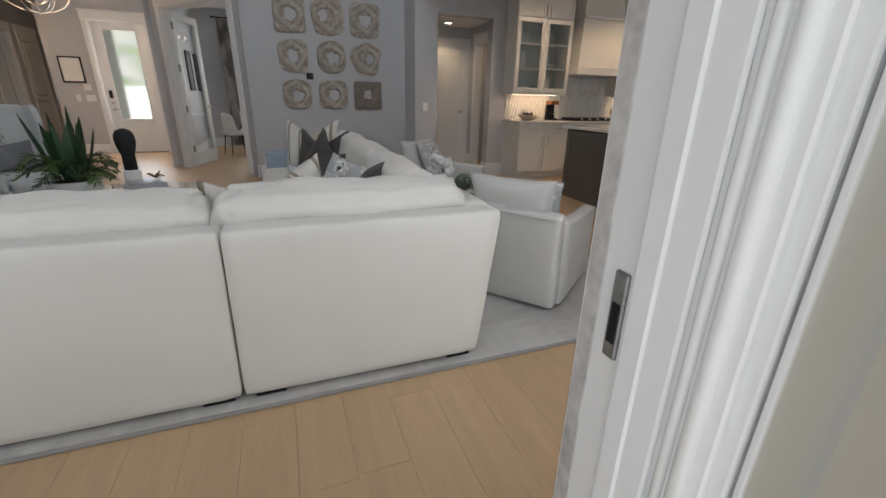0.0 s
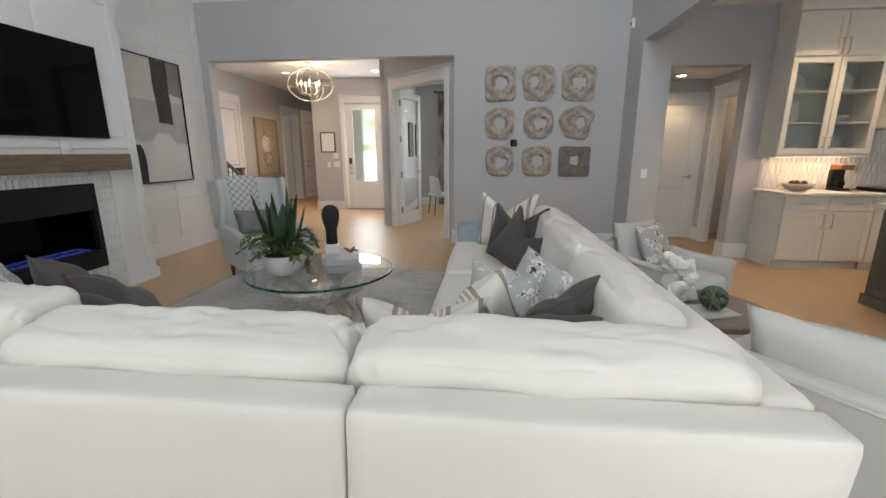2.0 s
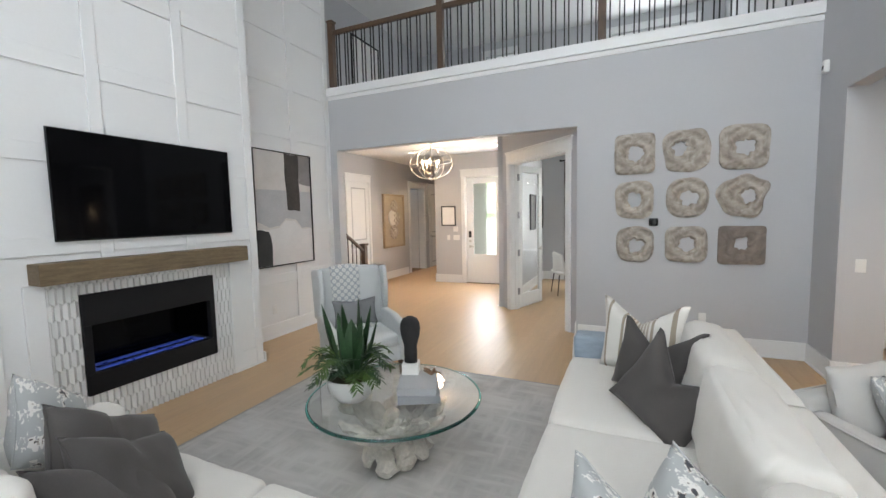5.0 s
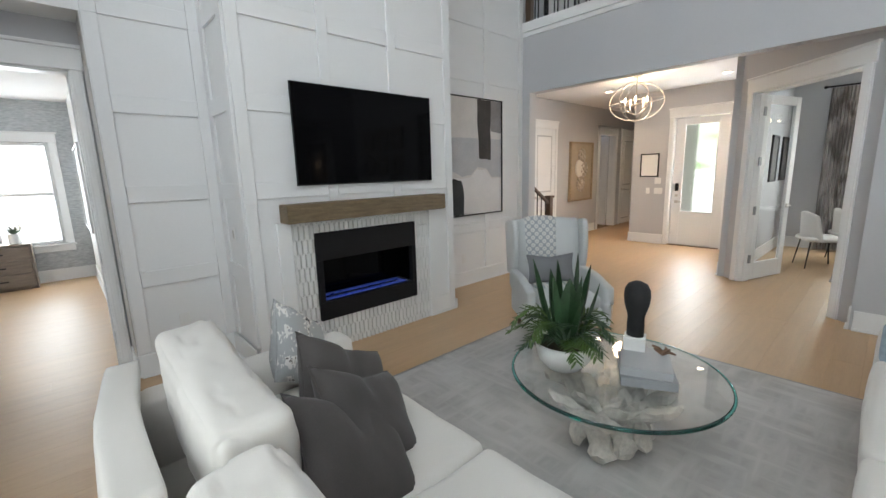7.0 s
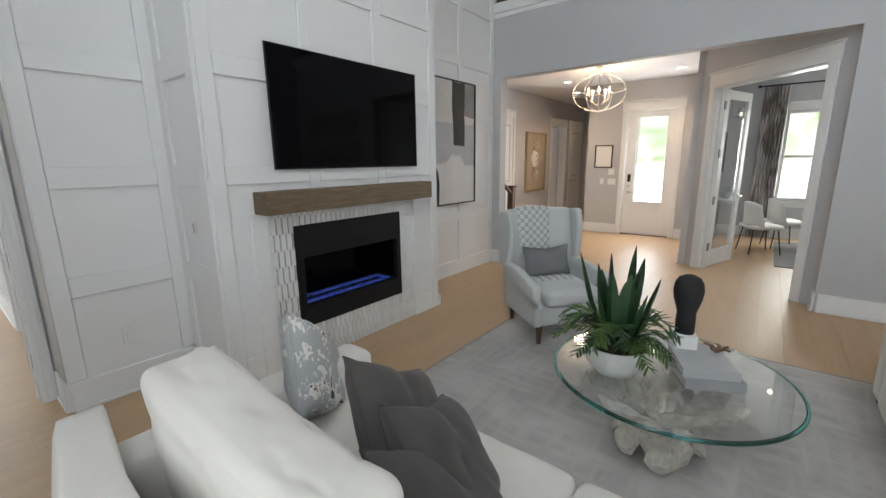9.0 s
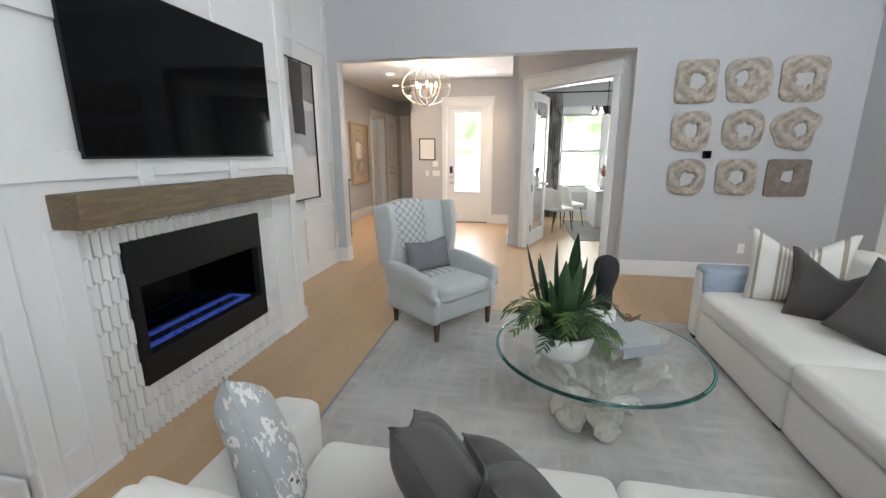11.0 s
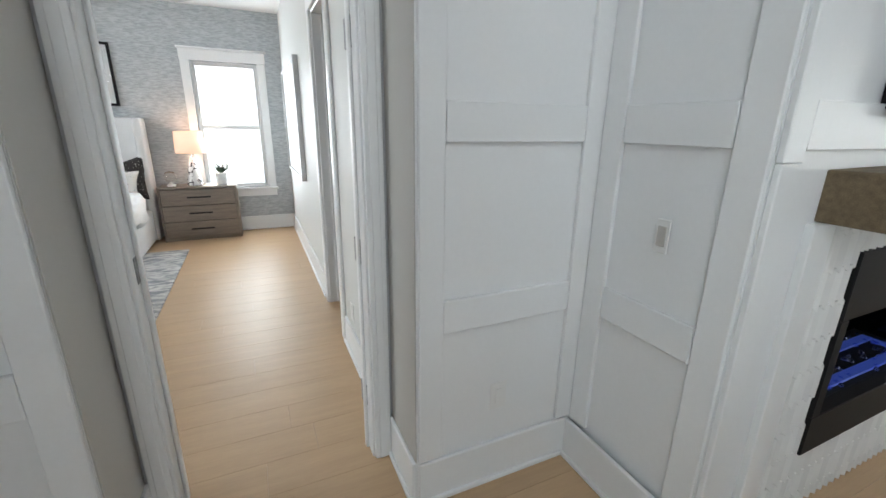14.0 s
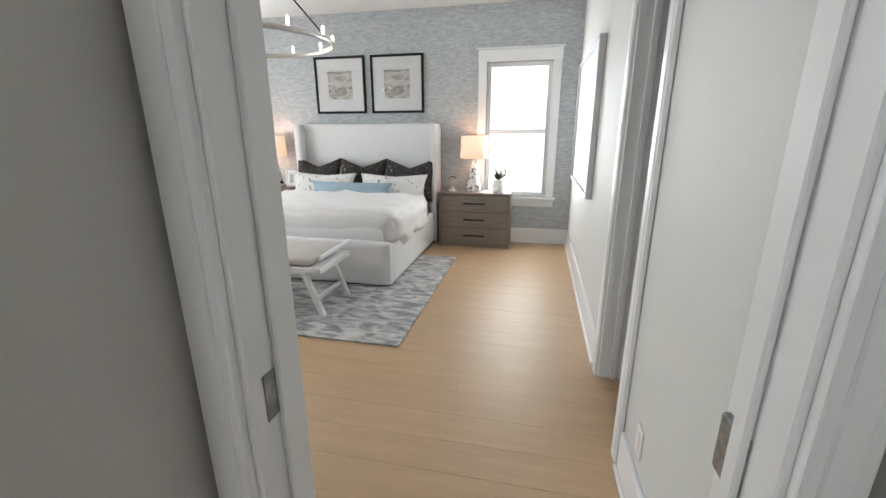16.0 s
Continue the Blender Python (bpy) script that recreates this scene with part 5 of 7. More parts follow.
surround = thing("fireplace_surround", "white fireplace surround of ridged picket tiles", "fireplace")
bm = bmesh.new()
for r in ((3.347, 3.540, 0, 1.185), (4.630, 4.823, 0, 1.185), (3.540, 4.630, 0, 0.283), (3.540, 4.630, 1.077, 1.185)):
    cuboid(bm, XC + 0.0005, XC + 0.006, r[0], r[1], r[2], r[3])
part("grout_bed", bm, grout, surround)
for q in picket_tiles(((3.347, 3.542, 0.002, 1.185), (4.628, 4.823, 0.002, 1.185), (3.542, 4.628, 0.002, 0.285), (3.542, 4.628, 1.075, 1.185)), 3.32, 4.85, 0.0, 1.19):
    bm = ridged(q, lambda a, b, d: (XC + 0.005 + d, a, b))
    part("tile", bm, tile_mix, surround)

fire = thing("electric_fireplace", "black linear electric fireplace with a blue ember bed", "fireplace")
for z0, z1 in ((0.287, 0.45), (0.83, 1.073)):
    part("front_panel", block(XC - 0.02, XC + 0.034, 3.543, 4.627, z0, z1, 0.003, 1), black_matt, fire)
for y0, y1 in ((3.543, 3.595), (4.575, 4.627)):
    part("side_panel", block(XC - 0.02, XC + 0.0335, y0, y1, 0.451, 0.829, 0.002, 1), black_matt, fire)
part("firebox", block(XC - 0.30, XC - 0.28, 3.543, 4.627, 0.287, 1.073), black_gloss, fire)
for b2 in ((3.543, 3.550), (4.620, 4.627)):
    part("firebox_side", block(XC - 0.279, XC - 0.021, *b2, 0.287, 1.073), black_gloss, fire)
part("firebox_floor", block(XC - 0.279, XC - 0.021, 3.551, 4.619, 0.42, 0.445), black_matt, fire)
part("firebox_top", block(XC - 0.279, XC - 0.021, 3.551, 4.619, 0.84, 0.86), black_matt, fire)
ember = glow("blue ember light", (0.055, 0.10, 0.50), 0.17)
for x0, x1 in ((XC - 0.085, XC - 0.04), (XC - 0.22, XC - 0.175)):
    part("ember_strip", block(x0, x1, 3.630, 4.540, 0.446, 0.458, 0.003, 1), ember, fire, "glowing blue ember strip")
for y0, y1 in ((3.630, 3.670), (4.500, 4.540)):
    part("ember_strip", block(XC - 0.174, XC - 0.086, y0, y1, 0.446, 0.4575, 0.003, 1), ember, fire, "glowing blue ember strip")
rnd = random.Random(11)
bm = bmesh.new()
for k in range(70):
    bmesh.ops.create_icosphere(bm, subdivisions=1, radius=rnd.uniform(0.008, 0.016), matrix=Matrix.Translation((XC - rnd.uniform(0.03, 0.24), rnd.uniform(3.610, 4.570), 0.452)))
tagged(part("crystal_bed", bm, glass("dark crystal", (0.5, 0.55, 0.9), 0.1), fire), "dark glass crystals on the fire bed", kind="stuff")

mantel = thing("mantel_beam", "thick brown rustic wooden mantel beam", "mantel")
bm = block(XC - 0.001, -3.545, 3.27, 4.945, 1.188, 1.338, 0.006, 2)
bmesh.ops.subdivide_edges(bm, edges=[e for e in bm.edges if e.calc_length() > 1], cuts=40)
for v in bm.verts:
    v.co += Vector((noise.noise(v.co * 3) * 0.006 * (v.co.x > XC + 0.05), 0, noise.noise(v.co * 4 + Vector((5, 0, 0))) * 0.003))
part("beam", bm, mantel_wood, mantel)

tv = thing("television", "large black wall-mounted flat television, switched off", "television")
part("housing", block(-3.706, -3.672, 3.44, 4.845, 1.50, 2.27, 0.004, 1), black_matt, tv)
part("bezel", block(-3.671, -3.656, 3.42, 4.865, 1.48, 2.292, 0.004, 2), black_metal, tv)
part("screen", block(-3.6555, -3.6535, 3.428, 4.857, 1.492, 2.284), black_gloss, tv, "dark glossy screen")

# abstract picture in the niche
canvas = {n: material(n, c3, 0.8, var=v, scale=5, fine=50, bump=0.3, bump_scale=120) for n, c3, v in (("warm white oil paint", (0.60, 0.58, 0.56), 0.08), ("pale grey oil paint", (0.44, 0.45, 0.47), 0.1), ("white oil paint", (0.68, 0.67, 0.67), 0.06), ("umber oil paint", (0.05, 0.042, 0.038), 0.35), ("slate oil paint", (0.23, 0.22, 0.22), 0.2), ("black oil paint", (0.03, 0.033, 0.035), 0.3))}
pic = thing("abstract_painting", "large framed abstract painting in white, grey and umber", "painting", pose(XW + 0.02, 5.69, 0.97, 0, 0, 90))
W, Hh = 1.04, 1.54
part("canvas", block(0.01, W - 0.01, -0.026, -0.002, 0.01, Hh - 0.01), canvas["warm white oil paint"], pic)
for b2 in ((0, 0.012, 0, Hh), (W - 0.012, W, 0, Hh), (0.012, W - 0.012, 0, 0.012), (0.012, W - 0.012, Hh - 0.012, Hh)):
    part("frame", block(b2[0], b2[1], -0.045, 0.0, b2[2], b2[3], 0.002, 1), black_matt, pic, "thin black frame")


def painted(pts, name, d, seed):
    """A flat painted shape with ragged edges, laid on the canvas."""
    ring2 = []
    for p, q in zip(pts, pts[1:] + pts[:1]):
        for i in range(6):
            f = i / 6
            x, z = p[0] + (q[0] - p[0]) * f, p[1] + (q[1] - p[1]) * f
            k = noise.noise(Vector((x * 9, z * 9, seed))) * 0.018
            ring2.append((min(W - 0.014, max(0.014, x + k)), min(Hh - 0.014, max(0.014, z + k * 0.8))))
    bm = bmesh.new()
    f1 = bm.faces.new([bm.verts.new((x, -0.0265 - d, z)) for x, z in ring2])
    r2 = bmesh.ops.extrude_face_region(bm, geom=[f1])
    bmesh.ops.translate(bm, verts=[v for v in r2["geom"] if isinstance(v, bmesh.types.BMVert)], vec=(0, d * 0.9, 0))
    part("paint_field", bm, canvas[name], pic)


painted([(0.014, 0.62), (0.014, 1.02), (1.03, 1.02), (1.03, 0.50), (0.82, 0.50), (0.70, 0.62), (0.52, 0.64), (0.40, 0.54), (0.2, 0.52)], "pale grey oil paint", 0.0012, 1)
painted([(0.014, 0.014), (0.014, 0.5), (0.2, 0.5), (0.40, 0.52), (0.52, 0.62), (0.70, 0.60), (0.82, 0.48), (1.03, 0.48), (1.03, 0.014)], "white oil paint", 0.0020, 2)
painted([(0.80, 1.13), (0.80, 1.526), (1.03, 1.526), (1.03, 1.10)], "slate oil paint", 0.0026, 3)
painted([(0.56, 0.76), (0.53, 1.526), (0.80, 1.526), (0.80, 0.74)], "umber oil paint", 0.0032, 4)
painted([(0.014, 0.014), (0.014, 0.50), (0.21, 0.48), (0.25, 0.3), (0.25, 0.014)], "black oil paint", 0.0036, 5)


def wall_plate(x, y, z, rz, w=0.075, h=0.12, label="white wall switch", rockers=1, dark=False):
    t = thing("wall_switch" if "switch" in label else "wall_outlet", label, "switch" if "switch" in label else "outlet", pose(x, y, z, 0, 0, rz))
    part("plate", block(-w / 2, w / 2, -0.006, -0.0005, -h / 2, h / 2, 0.002, 1), plastic_white, t)
    for k in range(rockers):
        c = (k - (rockers - 1) / 2) * 0.045
        part("rocker", block(c - 0.016, c + 0.016, -0.010, -0.0065, -0.033, 0.033, 0.002, 1), nickel if dark else plastic_white, t)


wall_plate(-3.965, 2.991 - 0.002, 1.11, 0, 0.05, 0.11, "nickel fireplace switch on the panelling", 1, True)
wall_plate(XW + 0.0, 5.97, 0.38, 90, label="white wall outlet in the panelled niche", rockers=1)
wall_plate(XW + 0.0, 2.62, 0.40, 90, label="white wall outlet low on the panelling")
wall_plate(1.96, 6.70, 1.08, 0, label="white wall switch beside the hall opening")
wall_plate(0.85, 7.26, 0.38, 0, label="white wall outlet on the grey wall")

# nine carved wooden wall panels
def ring_pick(scale, warp):
    def pick(nt, co):
        w = nt.nodes.new("ShaderNodeTexWave")
        w.wave_type, w.rings_direction = "RINGS", "Y"
        w.inputs["Scale"].default_value, w.inputs["Distortion"].default_value = scale, warp
        w.inputs["Detail"].default_value, w.inputs["Detail Scale"].default_value = 4, 1.2
        nt.links.new(co, w.inputs["Vector"])
        m = nt.nodes.new("ShaderNodeMath")
        m.operation = "MULTIPLY_ADD"
        m.inputs[1].default_value = 0.16
        h = nt.nodes.new("ShaderNodeMath")
        h.operation = "MULTIPLY"
        h.inputs[1].default_value = 0.84
        nt.links.new(noise_pick(9, (1, 1, 1), 8, 1.5)(nt, co), h.inputs[0])
        nt.links.new(w.outputs["Fac"], m.inputs[0])
        nt.links.new(h.outputs[0], m.inputs[2])
        return m.outputs[0]
    return pick


carve, ramp, b, nt = patterned("weathered carved wood", (0.25, 0.215, 0.18), (0.51, 0.465, 0.41), ring_pick(3.2, 9.0), 0.85, 0.5)
ramp.elements[0].position, ramp.elements[1].position = 0.30, 0.66
carve_dark, ramp, b, nt = patterned("dark weathered wood", (0.10, 0.08, 0.07), (0.34, 0.29, 0.25), noise_pick(7, (1, 1, 1), 8, 2.0), 0.9, 0.7)


def carving(x, z, w, h, power, wob, hx, hz, hr, seed, mat):
    """A thick slice of wood with an uneven outline and a hole worn through it; its grain runs in rings round the hole."""
    n, rings = 64, 7
    bm = bmesh.new()
    layers = {}
    for s in (0, 1):
        for i in range(rings):
            f = i / (rings - 1)
            for k in range(n):
                a = k * math.tau / n
                ca, sa = math.cos(a), math.sin(a)
                rr = (abs(ca) ** power + abs(sa) ** power) ** (-1 / power)
                rr *= 1 + wob * noise.noise(Vector((ca * 1.3 + seed, sa * 1.3, seed)))
                o = Vector((rr * ca * w / 2, rr * sa * h / 2))
                q = hr * (1 + 0.45 * noise.noise(Vector((ca * 1.8, sa * 1.8, seed + 4))))
                inn = Vector((hx + q * ca, hz + q * sa))
                p = inn + (o - inn) * f
                d = 0.040 + 0.007 * math.sin(f * 9 + seed) * (0 < f < 1) - 0.012 * (f == 1) + 0.010 * noise.noise(Vector((p.x * 14, p.y * 14, seed)))
                if f == 0:
                    d *= 0.6
                layers[s, i, k] = bm.verts.new((p.x, -d if s else -0.001, p.y))
    for i in range(rings - 1):
        for k in range(n):
            j = (k + 1) % n
            bm.faces.new((layers[1, i, k], layers[1, i, j], layers[1, i + 1, j], layers[1, i + 1, k]))
            bm.faces.new((layers[0, i, k], layers[0, i + 1, k], layers[0, i + 1, j], layers[0, i, j]))
    for i in (0, rings - 1):
        for k in range(n):
            j = (k + 1) % n
            bm.faces.new((layers[0, i, k], layers[0, i, j], layers[1, i, j], layers[1, i, k]))
    lab = "square dark carved wood panel with a hole" if mat is carve_dark else "rounded weathered wood carving with a hole through it"
    ob = part("wall_carving", bm, mat, None, smooth=False)
    ob.matrix_world = pose(x, YN - 0.001, z)
    tagged(ob, lab, "wall carving", "carvings on the grey wall")


for a in ((0.125, 2.27, 0.43, 0.46, 9, 0.06, 0.01, 0.0, 0.085, 1, carve), (0.645, 2.27, 0.45, 0.46, 3.5, 0.16, -0.06, 0.03, 0.075, 2, carve), (1.185, 2.27, 0.45, 0.47, 4.5, 0.08, 0.01, 0.0, 0.085, 3, carve),
          (0.13, 1.74, 0.42, 0.43, 3.6, 0.07, 0.0, 0.0, 0.08, 4, carve), (0.665, 1.745, 0.42, 0.44, 2.6, 0.06, 0.02, -0.01, 0.085, 5, carve), (1.19, 1.745, 0.44, 0.43, 2.6, 0.3, 0.05, 0.0, 0.07, 6, carve),
          (0.14, 1.22, 0.41, 0.42, 3.0, 0.07, 0.01, -0.02, 0.08, 7, carve), (0.665, 1.22, 0.42, 0.41, 4.5, 0.06, 0.01, 0.0, 0.075, 8, carve), (1.19, 1.215, 0.43, 0.42, 14, 0.03, 0.0, 0.02, 0.065, 9, carve_dark)):
    carving(*a)
t = thing("thermostat", "small black wall thermostat between the carvings", "thermostat", pose(0.335, YN - 0.001, 1.475))
part("dial", soft(-0.048, 0.048, -0.022, 0.0, -0.045, 0.045, 0.02, 6, 0, 0), black_gloss, t, smooth=True)
t = thing("wall_sensor", "small white corner alarm sensor", "sensor", pose(XK - 0.001, 7.10, 2.95, 0, 0, -90))
part("case", soft(-0.035, 0.035, -0.045, 0, -0.06, 0.06, 0.012, 5, 0, 0), plastic_white, t, smooth=True)
part("lens", block(-0.018, 0.018, -0.047, -0.044, -0.03, 0.01), black_gloss, t)

# ---- recessed lights ----
can_glow = glow("warm lamp glow", (1.0, 0.82, 0.6), 14)


def can_light(x, y, z, watts):
    t = thing("recessed_light", "white recessed ceiling light, switched on", "ceiling light", pose(x, y, z), "recessed lights")
    part("trim_ring", turned([(0.078, -0.001), (0.085, -0.004), (0.085, -0.008), (0.062, -0.010)], 28), paint_white, t, smooth=True)
    part("lamp", turned([(0.05, -0.0105), (0.058, -0.012), (0.03, -0.016)], 20), can_glow, t, "glowing lamp")
    if watts:
        lamp = bpy.data.lights.new("downlight", "SPOT")
        lamp.energy, lamp.color, lamp.spot_size, lamp.spot_blend, lamp.shadow_soft_size = watts, WARM, radians(125), 0.6, 0.06
        new("downlight", lamp).matrix_world = pose(x, y, z - 0.03)


for x, y, w in ((-4.32, 10.07, 66), (-2.38, 10.05, 66), (-4.65, 11.45, 56), (-4.8, 13.2, 20)):
    can_light(x, y, 2.999, w)
for x, y, w in ((3.6, 5.6, 120), (5.2, 5.5, 120), (3.6, 3.2, 40), (5.6, 3.2, 40)):
    can_light(x, y, 2.999, w)
can_light(2.66, 7.62, 2.399, 32)
can_light(-0.6, 9.6, 2.999, 12)
for x, y in ((-3.4, 9.5), (-1.2, 9.0), (0.6, 10.2)):
    can_light(x, y, 6.199, 10)

# ---- foyer ----
bulb = glow("candle bulb", (1.0, 0.78, 0.5), 14)
orb = thing("orb_chandelier", "brushed nickel orb chandelier with candle bulbs, lit", "chandelier", pose(-3.41, 9.15, 2.60))
for k in range(4):
    bm = ring(0.41, 0.0085, 64, 8)
    for v in bm.verts:
        v.co.y *= 0.72 if k < 3 else 1
    m = Matrix.Rotation(k * math.pi / 3 + 0.3, 4, "Z") @ Matrix.Rotation(radians(90), 4, "X") if k < 3 else Matrix.Rotation(radians(14), 4, "X")
    bmesh.ops.transform(bm, matrix=m, verts=bm.verts)
    part("hoop", bm, nickel, orb, smooth=True)
bm = bmesh.new()
rod(bm, (0, 0, -0.28), (0, 0, 0.40), 0.009)
part("stem", bm, nickel, orb)
part("canopy", turned([(0.065, 0.385), (0.06, 0.398)], 24), nickel, orb)
part("finial", turned([(0.004, -0.33), (0.018, -0.30), (0.012, -0.28), (0.03, -0.25)], 16), nickel, orb, smooth=True)
for k in range(5):
    a = k * math.tau / 5
    arm = part("arm", tube([Vector((0, 0, -0.2)), Vector((0.09 * math.cos(a), 0.09 * math.sin(a), -0.17)), Vector((0.17 * math.cos(a), 0.17 * math.sin(a), -0.10))], 0.007, m=8), nickel, orb, smooth=True)
    bm = turned([(0.012, -0.10), (0.012, -0.02), (0.006, -0.018)], 12)
    bmesh.ops.translate(bm, verts=bm.verts, vec=(0.17 * math.cos(a), 0.17 * math.sin(a), 0))
    part("candle", bm, ceramic, arm, smooth=True)
    bm = turned([(0.004, -0.018), (0.017, 0.012), (0.013, 0.045), (0.002, 0.075)], 12)
    bmesh.ops.translate(bm, verts=bm.verts, vec=(0.17 * math.cos(a), 0.17 * math.sin(a), 0))
    part("bulb", bm, bulb, arm, "glowing candle bulb", smooth=True)
lamp = bpy.data.lights.new("chandelier_light", "POINT")
lamp.energy, lamp.color, lamp.shadow_soft_size = 34, WARM, 0.16
new("chandelier_light", lamp).location = (-3.41, 9.15, 2.66)


def framed(name, w, h, m, label, category, frame_mat, mount_mat, f=0.03, mount=0.0, inner=None, d=0.03):
    """A framed picture: its back on the wall at y 0, its lower left corner at the origin."""
    t = thing(name, label, category, m)
    for b2 in ((0, f, 0, h), (w - f, w, 0, h), (f, w - f, 0, f), (f, w - f, h - f, h)):
        part("frame", block(b2[0], b2[1], -d, -0.001, b2[2], b2[3], 0.003, 1), frame_mat, t)
    part("mount", block(f, w - f, -d * 0.55, -0.002, f, h - f), mount_mat, t)
    if inner:
        part("print", block(f + mount, w - f - mount, -d * 0.55 - 0.002, -d * 0.55 - 0.0004, f + mount, h - f - mount), inner, t)
    return t


mat_white = material("white mount board", (0.78, 0.78, 0.77), 0.85, var=0.02)
framed("notice_frame", 0.36, 0.46, pose(-3.97, 10.869, 1.35), "white sheet in a thin black frame", "picture", black_matt, mat_white, 0.022)
tan_frame = material("bleached wood frame", (0.34, 0.27, 0.19), 0.7, var=0.2, scale=6, stretch=(1, 1, 6))
linen_board = material("natural linen board", (0.40, 0.34, 0.26), 0.9, var=0.1, scale=6, fine=200)
t = framed("shadow_box", 1.03, 1.36, pose(-5.499, 10.66, 0.80, 0, 0, 90), "shadow box with round woven pieces on linen", "wall art", tan_frame, linen_board, 0.045, d=0.06)
for x, z, r, mt in ((0.52, 1.05, 0.17, carve), (0.44, 0.76, 0.21, linen), (0.62, 0.74, 0.18, carve), (0.5, 0.40, 0.19, carve), (0.52, 0.42, 0.07, linen)):
    bm = turned([(r, 0), (r, 0.012), (r * 0.7, 0.022), (r * 0.4, 0.014), (r * 0.3, 0.024)], 28)
    bmesh.ops.transform(bm, matrix=pose(x, -0.036, z, 90, 0, 0), verts=bm.verts)
    part("woven_disc", bm, mt, t, smooth=True)
framed("tall_mirror", 0.62, 1.45, pose(-1.951, 10.6, 0.75, 0, 0, -90), "tall dark-framed mirror on the foyer wall", "mirror", dark_wood, material("silvered mirror", (0.85, 0.86, 0.87), 0.03, metal=1.0, var=0.01), 0.05)
wall_plate(-3.60, 10.87, 1.07, 0, 0.16, 0.12, "white triple wall switch plate", 3)
wall_plate(-3.80, 10.87, 1.07, 0, 0.075, 0.12, "white single wall switch plate", 1)
wall_plate(-3.62, 10.87, 1.27, 0, 0.12, 0.12, "white double wall switch plate", 2)

# stair: newel, sloping rail and balusters, steps behind
t = thing("staircase", "staircase with brown newel post, wooden rail and black balusters", "staircase")
part("newel_post", block(-4.90, -4.80, 8.85, 8.95, 0, 1.02, 0.006, 2), dark_wood, t)
part("newel_cap", block(-4.92, -4.78, 8.83, 8.97, 1.021, 1.06, 0.01, 2), dark_wood, t)
bm = bmesh.new()
cuboid(bm, -4.88, -4.82, 7.62, 8.85, 0, 0.06, 0.012, 2)
for v in bm.verts:
    v.co.z += 0.90 + (8.85 - v.co.y) * 0.62
part("handrail", bm, dark_wood, t)
for k in range(5):
    part("step", block(-5.49, -4.86, 8.62 - 0.26 * k, 8.90 - 0.26 * k, 0, 0.18 * (k + 1), 0.01, 2), oak, t)
for k in range(9):
    y = 8.76 - 0.13 * k
    part("baluster", block(-4.857, -4.843, y - 0.007, y + 0.007, 0.1, 0.90 + (8.85 - y) * 0.62), black_metal, t)

# ---- office ----
shell = material("white moulded shell", (0.74, 0.73, 0.71), 0.55, var=0.03, scale=6)


def shell_chair(m):
    t = thing("shell_chair", "white upholstered shell chair with dark metal legs", "chair", m, "chairs in the office")
    bm = soft(-0.24, 0.24, -0.24, 0.22, 0.40, 0.47, 0.035, 7, 0.01, 0.002)
    part("seat", bm, shell, t, smooth=True)
    bm = soft(-0.26, 0.26, 0.17, 0.23, 0.44, 0.84, 0.03, 8, 0.0, 0.002)
    for v in bm.verts:
        v.co.y -= 0.16 * (v.co.x / 0.26) ** 2 * (0.4 + 0.6 * (0.84 - v.co.z) / 0.4)
        v.co.z -= 0.05 * (v.co.x / 0.26) ** 2
    part("backrest", bm, shell, t, smooth=True)
    for x, y in ((-0.18, -0.18), (0.18, -0.18), (-0.18, 0.16), (0.18, 0.16)):
        bm = bmesh.new()
        rod(bm, (x, y, 0.40), (x * 1.25, y * 1.3, 0.0), 0.011, 0.008)
        part("leg", bm, black_metal, t)
    return t


shell_chair(pose(-1.05, 10.25, 0, 0, 0, 115))
shell_chair(pose(-0.75, 11.0, 0, 0, 0, 110))
rug2, ramp, b, nt = patterned("dark striped office rug", (0.10, 0.10, 0.11), (0.38, 0.37, 0.36), noise_pick(3, (0.6, 9, 1), 5, 0.2), 0.95, 0.3)
t = thing("office_rug", "grey and black streaked flat rug", "rug")
part("weave", block(-0.82, 1.6, 9.25, 11.5, 0.001, 0.012, 0.003, 1), rug2, t)
t = thing("console_desk", "white desk with a dark wood end panel", "desk", pose(0.1, 10.6, 0.013))
part("body", block(-0.38, 0.10, -0.05, 1.05, 0.0, 0.70, 0.006, 2), paint_white, t)
part("end_panel", block(-0.12, 0.40, -0.11, -0.052, 0.0, 0.72, 0.006, 2), dark_wood, t, "dark wood end panel")
part("worktop", block(-0.42, 0.50, -0.12, 1.08, 0.721, 0.75, 0.005, 2), paint_white, t)
t = thing("vase_plant", "white vase with orange-brown leaves on the desk", "plant", pose(-0.12, 10.85, 0.764))
part("vase", turned([(0.05, 0), (0.075, 0.04), (0.07, 0.16), (0.045, 0.24), (0.05, 0.26)], 24), ceramic, t, smooth=True)
autumn = material("orange-brown leaf", (0.20, 0.09, 0.03), 0.6, var=0.4)
rnd = random.Random(8)
for k in range(12):
    a = rnd.uniform(0, math.tau)
    part("leaf", blade((0, 0, 0.24), (0.13 * math.cos(a), 0.13 * math.sin(a), 0.36 + rnd.uniform(0, 0.14)), 0.018, 0.02, 0.3, 5), autumn, t)
t = thing("bowl_plant", "dark bowl with trailing grey-green leaves on the desk", "plant", pose(0.12, 10.80, 0.764))
part("bowl", turned([(0.06, 0), (0.10, 0.05), (0.12, 0.13), (0.11, 0.13)], 24), material("dark glazed bowl", (0.08, 0.085, 0.09), 0.3), t, smooth=True)
